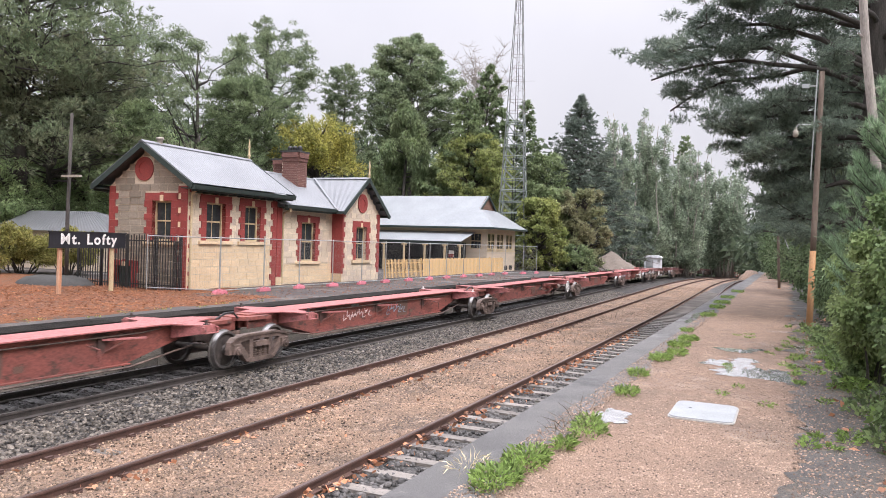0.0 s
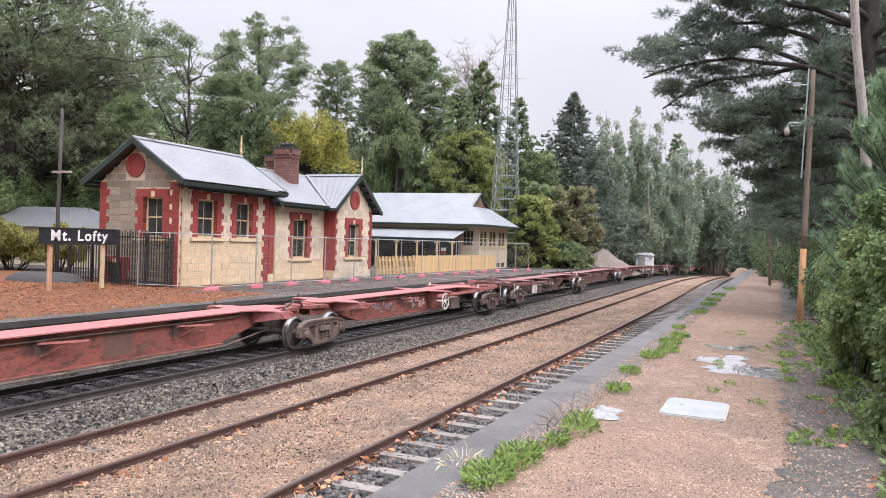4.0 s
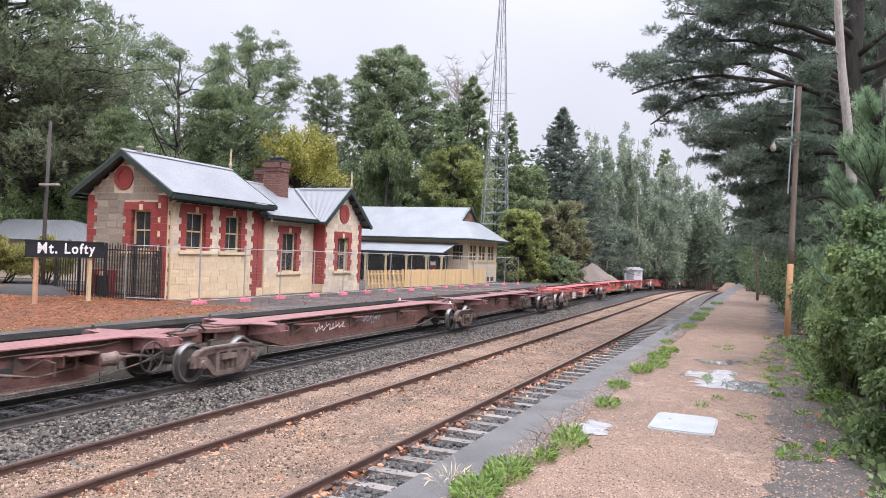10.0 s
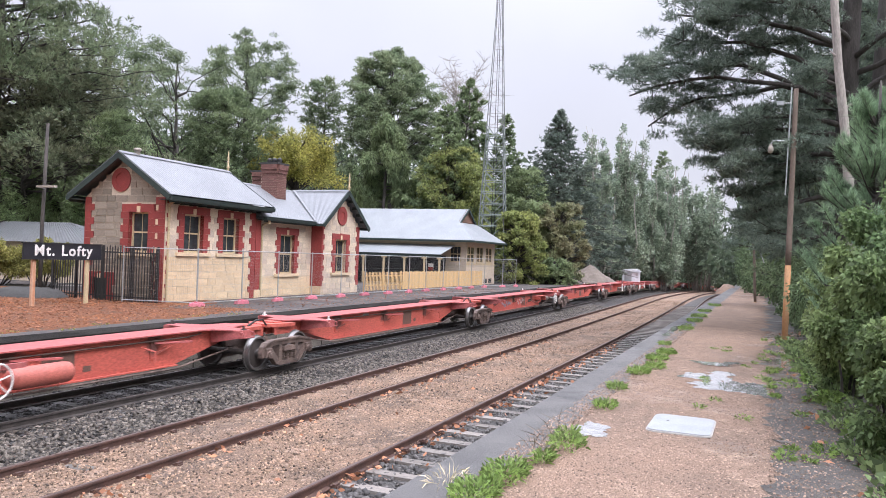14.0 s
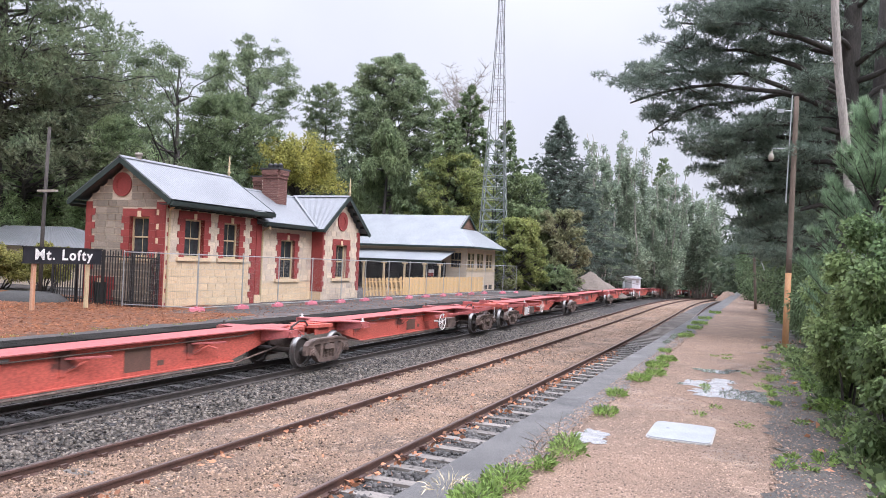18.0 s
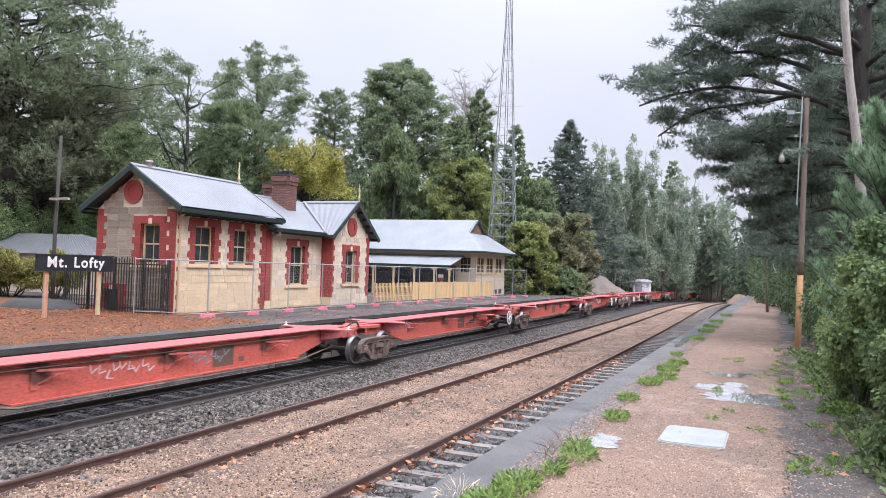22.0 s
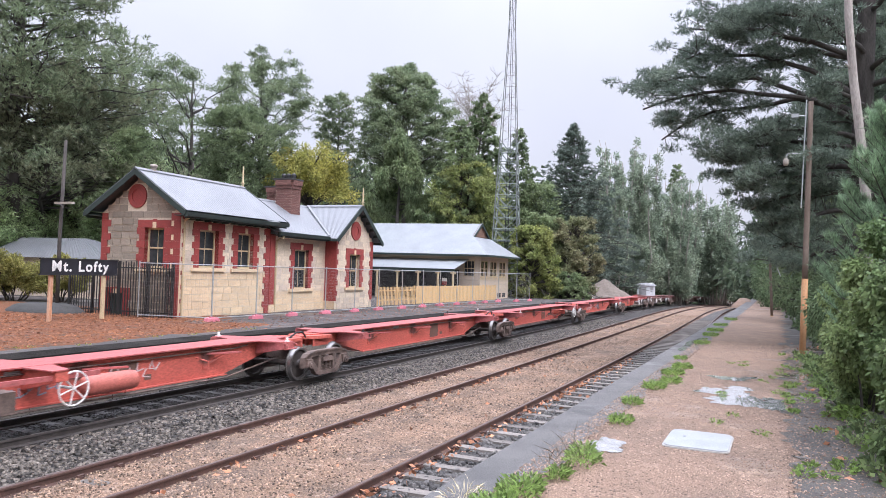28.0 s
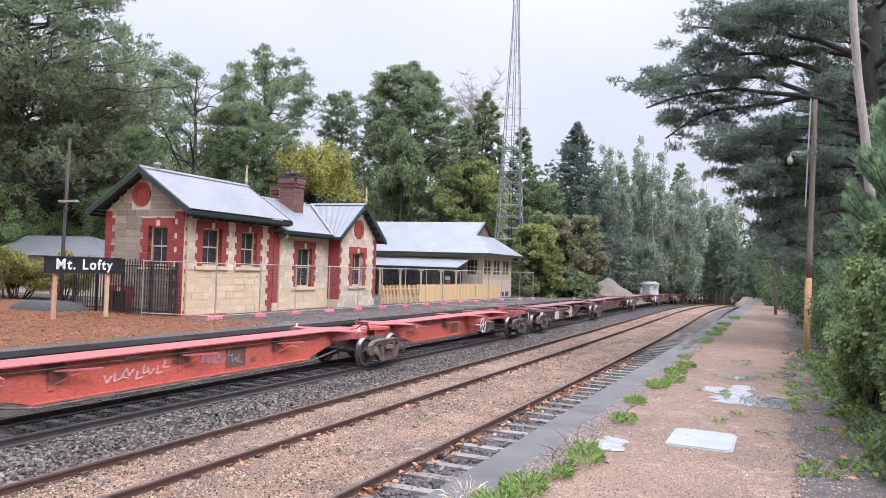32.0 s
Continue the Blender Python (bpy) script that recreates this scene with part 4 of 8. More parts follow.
    part("ridge_cap", Geo().prism([(12.3, 5.40), (12.45, 5.50), (12.6, 5.40), (12.45, 5.46)], "x", -2.55, 0.96), M_ROOF, st)
    part("ridge_cap", Geo().prism([(r - 0.15, zr - 0.06), (r, zr + 0.04), (r + 0.15, zr - 0.06), (r, zr + 0.01)], "y", 6.0, 15.2), M_ROOF, st)
    beam("valley_flashing", (0.44, 10.0, 3.72), (-2.3, 12.2, 5.42), 0.12, 0.02, M_ROOF, st)
    part("gutter", Geo().prism([(e - 0.02, 3.5), (e + 0.1, 3.5), (e + 0.13, 3.64), (e - 0.02, 3.64)], "y", 5.75, 10.0), M_GREEN, st)
    part("fascia", Geo().span(e - 0.06, e - 0.03, 5.75, 10.0, 3.42, 3.66), M_GREEN, st)
    part("soffit", Geo().span(-0.07, e, 5.75, 10.0, 3.5, 3.53), M_GREEN, st)
    beam("bargeboard", (0.93, 10.0, 3.48), (0.93, 12.45, 5.36), 0.05, 0.22, M_GREEN, st)
    beam("bargeboard", (0.93, 14.92, 3.46), (0.93, 12.45, 5.36), 0.05, 0.22, M_GREEN, st)
    part("gutter", Geo().span(-2.3, 0.95, 9.93, 10.06, 3.44, 3.57), M_GREEN, st)
    part("gutter", Geo().span(-2.3, 0.95, 14.86, 15.0, 3.44, 3.57), M_GREEN, st)
    for k in range(4):
        piece("barge_rib", M_GREEN, st, 0.6, 0.9, 13.0 + k * 0.45, 13.08 + k * 0.45, 4.84 - k * 0.34, 4.98 - k * 0.34)
    finial(st, 0.93, 12.45, 5.46)
    downpipe(st, 0.0, 6.2, 0.05, 3.25)
    for (cx, cy, sx, sy, z1, pots) in ((-1.95, 9.75, 0.95, 0.8, 6.5, 3), (-3.15, 10.45, 0.75, 0.7, 6.2, 0)):
        ch = part("chimney", Geo().span(cx - sx / 2, cx + sx / 2, cy - sy / 2, cy + sy / 2, 4.4, z1), M_MORTAR, st, "red brick chimney stack")
        n = 0
        z = 4.6
        while z < z1 - 0.02:
            swell = 0.0 if z < z1 - 0.45 else 0.05 if z < z1 - 0.27 else 0.1
            for k in range(4):
                o = 0.0 if int(round(z / 0.086)) % 2 else 0.115
                a = -sx / 2 + k * sx / 4 + (0.03 if o else 0)
                piece("brick", M_REDBRICK, ch, cx + a + 0.004, cx + a + sx / 4 - 0.004, cy - sy / 2 - 0.012 - swell, cy, z, z + 0.08)
                b = -sy / 2 + k * sy / 4
                piece("brick", M_REDBRICK, ch, cx, cx + sx / 2 + 0.012 + swell, cy + b + 0.004, cy + b + sy / 4 - 0.004, z, z + 0.08)
            z += 0.086
        part("cap", Geo().span(cx - sx / 2 - 0.1, cx + sx / 2 + 0.1, cy - sy / 2 - 0.12, cy + sy / 2 + 0.12, z1, z1 + 0.09), M_TARP, ch)
        for k in range(pots):
            part("cowl", Geo().lathe((cx - 0.3 + 0.3 * k, cy, z1 + 0.1), [(0.12, 0), (0.12, 0.14), (0.13, 0.17), (0.1, 0.24), (0.02, 0.28)], 12), M_BLACK, ch, smooth=True)
    return st


def building_far():
    """The cream hip-roofed building further along the platform, with a verandah."""
    rng = np.random.default_rng(12)
    b = thing("weatherboard_building", "cream weatherboard building with hipped iron roof and verandah", "building", pose(-20.7, 52.2, 1.0, 0, 0, 1.66))
    wins = [(0.15, 1.75), (2.3, 3.9), (4.55, 6.15)]
    wall_with(b, "x", -0.15, 0, 0, 6.9, -0.2, 3.4, [(s, e, 1.75, 2.98) for s, e in wins], M_BUFFW)
    wall_with(b, "y", 0, 0.15, -12, -0.15, -0.2, 3.4, [(-1.35, -0.42, 1.75, 2.98)], M_BUFFW)
    part("wall", Geo().span(-12, -11.85, 0.15, 6.9, -0.2, 3.4), M_BUFFW, b)
    part("wall", Geo().span(-11.85, -0.15, 6.75, 6.9, -0.2, 3.4), M_BUFFW, b)
    # near-black filling, painted as the shade indoors
    part("unlit_room_block", Geo().span(-11, -0.6, 0.6, 6.3, 0, 3.2), M_DARK, b, "near-black block painted as the unlit room")
    for s, e in wins:
        m = (s + e) / 2
        sash(b, "x", -0.1, s, m - 0.03, 1.75, 2.98, 1)
        sash(b, "x", -0.1, m + 0.03, e, 1.75, 2.98, 1)
        piece("sill", M_BUFF, b, 0, 0.07, s - 0.08, e + 0.08, 1.67, 1.75)
    sash(b, "y", 0.1, -1.35, -0.42, 1.75, 2.98, -1, 3)
    piece("sill_band", M_BUFF, b, 0.0, 0.04, 0, 6.9, 1.55, 1.63)
    for k in range(11):
        piece("weatherboard", M_BUFFW, b, 0.0, 0.022, 0, 6.9, -0.1 + k * 0.15, 0.045 + k * 0.15)
        piece("weatherboard", M_BUFFW, b, -4.9, 0.0, -0.022, 0.0, -0.1 + k * 0.15, 0.045 + k * 0.15)
    for s in (3.0, 4.2, 5.4):
        piece("floor_vent", M_DARK, b, 0.024, 0.03, s, s + 0.8, 0.1, 0.45)
    # roof: ridge across the platform, gablet over a hip
    ez, rz_, y0, y1, ym, x1, xg = 3.42, 6.0, -0.75, 7.65, 3.45, 0.8, -1.15
    zg = rz_ - 1.15
    hy = (rz_ - zg) / (rz_ - ez) * (ym - y0)
    part("roof", Geo().add([(-13, y0, ez), (x1, y0, ez), (xg, ym - hy, zg), (xg, ym, rz_), (-13, ym, rz_)], [(0, 1, 2, 3, 4)]).add(
        [(-13, y0, ez - 0.03), (x1, y0, ez - 0.03), (xg, ym - hy, zg - 0.03), (xg, ym, rz_ - 0.03), (-13, ym, rz_ - 0.03)], [(4, 3, 2, 1, 0)]), M_ROOFOLD, b)
    part("roof", Geo().add([(-13, y1, ez), (x1, y1, ez), (xg, ym + hy, zg), (xg, ym, rz_), (-13, ym, rz_)], [(4, 3, 2, 1, 0)]), M_ROOFOLD, b)
    part("roof", Geo().add([(x1, y0, ez), (x1, y1, ez), (xg, ym + hy, zg), (xg, ym - hy, zg)], [(0, 1, 2, 3)]), M_ROOFOLD, b)
    part("gablet", Geo().prism([(ym - hy, zg), (ym + hy, zg), (ym, rz_ - 0.02)], "x", xg - 0.3, xg - 0.15), M_GABLET, b, "brown slatted gablet")
    for k in range(7):
        z = zg + 0.08 + k * 0.15
        w = hy * (1 - (z - zg) / (rz_ - zg))
        piece("slat", M_GABLET, b, xg - 0.16, xg - 0.13, ym - w, ym + w, z, z + 0.09)
    beam("bargeboard", (xg, ym - hy, zg - 0.05), (xg, ym, rz_ - 0.04), 0.05, 0.18, M_GREEN, b)
    beam("bargeboard", (xg, ym + hy, zg - 0.05), (xg, ym, rz_ - 0.04), 0.05, 0.18, M_GREEN, b)
    part("gutter", Geo().span(-13, x1 + 0.06, y0 - 0.1, y0, ez - 0.15, ez - 0.01), M_GREEN, b)
    part("gutter", Geo().span(x1, x1 + 0.1, y0, y1, ez - 0.15, ez - 0.01), M_GREEN, b)
    part("soffit", Geo().span(-13, x1, y0, 0, ez - 0.12, ez - 0.08).span(0, x1, 0, y1, ez - 0.12, ez - 0.08), M_BUFF, b)
    # verandah on the end that faces the station
    corrugated("verandah_roof", (-11.5, -3.0, 2.28), (-0.9, -3.0, 2.28), (-0.9, 0.0, 3.05), (-11.5, 0.0, 3.05), b, M_ROOFOLD, 0.2)
    part("verandah_beam", Geo().span(-11.5, -0.9, -2.96, -2.88, 2.08, 2.26), M_GREEN, b)
    for x in (-1.0, -2.2, -3.8, -5.5, -7.2, -8.9):
        part("verandah_post", Geo().span(x - 0.06, x + 0.06, -2.98, -2.86, 0, 2.1), M_BUFF, b)
        piece("post_bracket", M_BUFF, b, x - 0.22, x + 0.22, -2.94, -2.9, 1.92, 2.08)
    for k in range(24):
        piece("screen_slat", M_SLATE, b, -11.4, -2.2, -0.3, -0.26, 0.1 + k * 0.085, 0.16 + k * 0.085)
    # near-black sheet paints the shade behind the slats
    part("screen_shade_sheet", Geo().span(-11.4, -1.6, -0.24, -0.2, 0, 2.2), M_DARK, b)
    part("notice", Geo().span(-2.05, -1.65, -2.5, -2.47, 1.1, 1.6), M_WHITE, b, "small white and red notice")
    piece("notice_band", M_RED, b, -2.05, -1.65, -2.51, -2.503, 1.1, 1.35)


M_BUFFW = mat("cream_weatherboard_paint", (0.56, 0.47, 0.37), (0.5, 0.42, 0.33), 0.65, 2, 30, 0.2, 0.004, piece=0.05)
M_GABLET = mat("brown_timber_slats", (0.22, 0.13, 0.09), (0.17, 0.10, 0.075), 0.75, 3, 30, 0.3, 0.005, piece=0.1)
M_SLATE = mat("blue_grey_slats", (0.06, 0.065, 0.085), (0.045, 0.05, 0.065), 0.6, 3, 30, 0.2, 0.004, piece=0.1)
station()
building_far()

# ---- the train ----
END_UNIT, MID_UNIT, GAP = 13.753, 15.43, 3.949       # bogie to bogie, in metres
PACK = 2 * END_UNIT + 3 * MID_UNIT + GAP
U0, MID_TIME = -19.213, 16.0


def run(t):
    """How far the train has rolled at t seconds, from its place at half time."""
    q = t - MID_TIME
    return 11.109 * q - 0.067 * q ** 2 / 50 - 1.198 * q ** 3 / 2000 + 0.24 * math.exp(-((q - 8) / 1.8) ** 2) - 0.17 * math.exp(-((q - 2.7) / 2.2) ** 2)


def on_line(s):
    """Pose of a point at s along the main line, measured from y = 0."""
    y = s
    d = 0.5
    h = math.atan2(bend(y + d) - bend(y - d), 2 * d)
    p = math.atan2(sag(y + d) - sag(y - d), 2 * d)
    return Vector((MAIN_X + bend(y), y, sag(y))), h, p


def bogie_mesh():
    """Three-piece bogie: cast side frames with pierced ends, bolster, spring nests and axle boxes."""
    g = Geo()
    for s in (-1, 1):
        x0, x1 = s * 0.97, s * 1.10
        top = [(-1.13, 0.50), (-1.10, 0.66), (-0.98, 0.76), (-0.6, 0.82), (0.6, 0.82), (0.98, 0.76), (1.10, 0.66), (1.13, 0.50), (1.13, 0.38), (1.04, 0.38), (1.02, 0.60), (0.78, 0.60), (0.70, 0.65), (0.40, 0.67), (-0.40, 0.67), (-0.70, 0.65), (-0.78, 0.60), (-1.02, 0.60), (-1.04, 0.38), (-1.13, 0.38)]
        g.prism(top, "x", x0, x1)
        g.prism([(-1.08, 0.66), (-0.96, 0.755), (-0.6, 0.815), (0.6, 0.815), (0.96, 0.755), (1.08, 0.66), (0.94, 0.70), (0.58, 0.765), (-0.58, 0.765), (-0.94, 0.70)], "x", x1, x1 + s * 0.03)
        for k in (-1, 1):
            g.prism([(k * 0.84, 0.60), (k * 0.75, 0.63), (k * 0.42, 0.31), (k * 0.42, 0.17), (k * 0.52, 0.16), (k * 0.84, 0.47)], "x", x0, x1)
            g.prism([(k * 0.80, 0.44), (k * 0.52, 0.16), (k * 0.44, 0.16), (k * 0.44, 0.22), (k * 0.72, 0.50)], "x", x1, x1 + s * 0.03)
            g.prism([(k * 0.43, 0.67), (k * 0.30, 0.67), (k * 0.30, 0.20), (k * 0.43, 0.17)], "x", x0, x1 + s * 0.02)
            g.box((s * 1.06, k * 0.90, 0.50), (0.22, 0.25, 0.22))
            g.tube((s * 1.10, k * 0.9, 0.46), (s * 1.22, k * 0.9, 0.46), 0.105, 0.098, 14)
            g.tube((s * 1.21, k * 0.9, 0.46), (s * 1.245, k * 0.9, 0.46), 0.06, 0.05, 8)
            for a in (0.5, 2.6, 4.7):
                g.box((s * 1.225, k * 0.9 + 0.075 * math.cos(a), 0.46 + 0.075 * math.sin(a)), (0.02, 0.03, 0.03))
        g.prism([(-0.52, 0.24), (0.52, 0.24), (0.44, 0.13), (-0.44, 0.13)], "x", x0, x1 + s * 0.03)
        for k in (-0.19, 0.0, 0.19):
            g.tube((s * 1.04, k, 0.24), (s * 1.04, k, 0.47), 0.04, 0.04, 8)
            for q in range(5):
                g.tube((s * 1.04, k, 0.252 + q * 0.045), (s * 1.04, k, 0.272 + q * 0.045), 0.085, 0.085, 10)
        g.box((s * 1.0, 0, 0.55), (0.34, 0.52, 0.11))
        g.box((s * 1.12, 0, 0.60), (0.06, 0.40, 0.05))
    g.box((0, 0, 0.58), (1.9, 0.36, 0.22))
    g.box((0, 0, 0.72), (0.5, 0.5, 0.1))
    for k in (-1, 1):
        g.box((0, k * 0.40, 0.40), (1.7, 0.08, 0.12))
        for s in (-1, 1):
            g.box((s * 0.76, k * 0.42, 0.44), (0.12, 0.07, 0.30))
    return g.mesh("bogie", M_BOGIE)


def wheelset_mesh():
    """Two flanged disc wheels on an axle; treads and rims worn bright."""
    g = Geo()
    for s in (-1, 1):
        prof = [(0.02, -0.06), (0.10, -0.07), (0.13, -0.02), (0.36, 0.0), (0.39, -0.055), (0.44, -0.06), (0.455, 0.05), (0.485, 0.062), (0.485, 0.085), (0.40, 0.09), (0.37, 0.03), (0.13, 0.03), (0.02, 0.05)]
        g.lathe((s * 0.765, 0, 0), [(r, -t * s) for r, t in prof], 28, "x")
    bright = set()
    for w in (0, 1):
        for k in (4, 5, 6):
            bright |= set(range(w * 336 + k * 28, w * 336 + (k + 1) * 28))
    g.tube((-1.0, 0, 0), (1.0, 0, 0), 0.075, 0.075, 10)
    for s in (-1, 1):
        for k in range(3):
            a = 2.1 * k
            g.box((s * 0.80, 0.25 * math.cos(a), 0.25 * math.sin(a)), (0.012, 0.05, 0.05))
    me = g.mesh("wheelset", M_WHEEL)
    me.materials.append(M_TREAD)
    for i in bright:
        me.polygons[i].material_index = 1
    return me


ME_BOGIE, ME_WHEELS = bogie_mesh(), wheelset_mesh()


def bogie(unit, y):
    b = part("bogie", ME_BOGIE, M_BOGIE, unit, "dusty brown cast steel bogie", pose(0, y, 0))
    for k in (-0.9, 0.9):
        w = part("wheelset", ME_WHEELS, M_WHEEL, b, "brown steel wheels with bright rims", pose(0, k, 0.46))
        WHEELSETS.append(w)
    return b


WHEELSETS, UNITS = [], []
def spine_mesh(half):
    """Deep box spine, tapering up towards the bogies, with flanges."""
    g = Geo()
    prof = [(-half + 0.5, 1.15), (half - 0.5, 1.15), (half - 0.5, 0.84), (half - 1.75, 0.80), (half - 3.3, 0.42), (-half + 3.3, 0.42), (-half + 1.75, 0.80), (-half + 0.5, 0.84)]
    g.prism(prof, "x", -0.27, 0.27)
    g.span(-0.37, 0.37, -half + 3.3, half - 3.3, 0.395, 0.42)
    return g


def flange_mesh(half):
    g = Geo().prism([(-0.30, -half + 0.85), (0.30, -half + 0.85), (0.44, -half + 2.6), (0.44, half - 2.6), (0.30, half - 0.85), (-0.30, half - 0.85), (-0.44, half - 2.6), (-0.44, -half + 2.6)], "z", 1.15, 1.176)
    return g


def bolster_mesh(half, s):
    """The wide end arms that carry a container's corners."""
    e = s * half
    g = Geo()
    plan = [(0.28, e - s * 2.9), (0.5, e - s * 2.3), (1.22, e - s * 2.08), (1.22, e - s * 1.74), (0.5, e - s * 1.55), (0.30, e - s * 0.85)]
    plan = plan + [(-x, y) for x, y in plan[::-1]]
    g.prism(plan, "z", 1.145, 1.172)
    for k in (-1, 1):
        g.prism([(k * 0.30, 1.145), (k * 1.22, 1.145), (k * 1.22, 0.99), (k * 0.30, 0.82)], "y", e - s * 1.74, e - s * 1.80)
        g.prism([(k * 0.30, 1.145), (k * 1.22, 1.145), (k * 1.22, 0.99), (k * 0.30, 0.82)], "y", e - s * 2.08, e - s * 2.14)
        g.span(k * 1.205, k * 1.22, e - s * 1.72, e - s * 2.15, 0.98, 1.145)
    return g


def joint_mesh(half, s):
    """The articulation plates over the bogie."""
    e = s * half
    g = Geo()
    g.prism([(-0.55, e - s * 1.1), (0.55, e - s * 1.1), (0.5, e - s * 0.35), (0.25, e - s * 0.08), (-0.25, e - s * 0.08), (-0.5, e - s * 0.35)], "z", 1.03, 1.12)
    for k in (-0.42, -0.14, 0.14, 0.42):
        g.span(k - 0.015, k + 0.015, e - s * 1.05, e - s * 0.3, 0.82, 1.03)
    g.tube((0, e, 0.8), (0, e, 1.02), 0.22, 0.22, 14)
    return g


def lock_mesh():
    g = Geo()
    g.box((0, 0, 0.012), (0.09, 0.12, 0.024))
    g.box((0, 0, 0.05), (0.04, 0.05, 0.06))
    g.box((0, 0, 0.095), (0.06, 0.05, 0.03), top=0.6)
    return g.mesh("container_lock", M_LOCK)


def handwheel_mesh():
    g = Geo()
    n = 28
    pts = [Vector((0, 0.31 * math.cos(2 * math.pi * i / n), 0.31 * math.sin(2 * math.pi * i / n))) for i in range(n + 1)]
    g.path(pts, [0.017] * (n + 1), 6)
    for k in range(6):
        a = math.pi * k / 3 + 0.3
        g.tube((0, 0, 0), (0, 0.31 * math.cos(a), 0.31 * math.sin(a)), 0.014, 0.014, 6)
    g.tube((-0.35, 0, 0), (0.03, 0, 0), 0.03, 0.03, 8)
    return g.mesh("handwheel", M_LOCK)


def tank_mesh():
    g = Geo().lathe((0, 0, 0), [(0.0, -0.66), (0.12, -0.65), (0.185, -0.58), (0.20, -0.5), (0.20, 0.5), (0.185, 0.58), (0.12, 0.65), (0.0, 0.66)], 18, "y")
    g.tube((0.1, 0.3, -0.16), (0.1, 0.3, -0.24), 0.02)
    return g.mesh("air_reservoir", M_TANK, smooth=True)


ME_LOCK, ME_LOCKD, ME_HAND, ME_HANDB, ME_TANK, ME_TANKD = lock_mesh(), lock_mesh(), handwheel_mesh(), handwheel_mesh(), tank_mesh(), tank_mesh()
ME_LOCKD.materials[0] = M_WHEEL
BRACKETS = (-3.9, -0.6, 2.9)
ME_TANKD.materials[0] = M_BOGIE
ME_HANDB.materials[0] = M_WHEEL
PAINTS = {"dark": (M_WAGDARK, M_WAGDARKTOP), "dull": (M_WAGDULL, M_WAGDULLTOP), "red": (M_WAGON, M_WAGTOP)}
UNIT_MESHES = {}
for length in (END_UNIT, MID_UNIT):
    for shade, (side, top) in PAINTS.items():
        h = length / 2
        UNIT_MESHES[length, shade] = dict(spine=spine_mesh(h).mesh("spine_beam", side), flange=flange_mesh(h).mesh("top_flange", top), bolsters=[bolster_mesh(h, s).mesh("bolster", top) for s in (-1, 1)], joints=[joint_mesh(h, s).mesh("joint_plate", side) for s in (-1, 1)])


def strokes(seed, y, z, n, w, h):
    """Scrawled paint marks on the web: short slanting bars."""
    rng = np.random.default_rng(seed)
    g = Geo()
    for i in range(n):
        yy, zz = y + w * (i / n), z + rng.uniform(-0.3, 0.3) * h
        a = rng.uniform(-0.6, 0.6)
        for k in range(2):
            b = a + k * 1.2
            p = Vector((0.275, yy, zz))
            q = p + Vector((0, math.sin(b) * h * 0.5, math.cos(b) * h * 0.5))
            g.tube(p, q, 0.016, 0.016, 4)
    return g


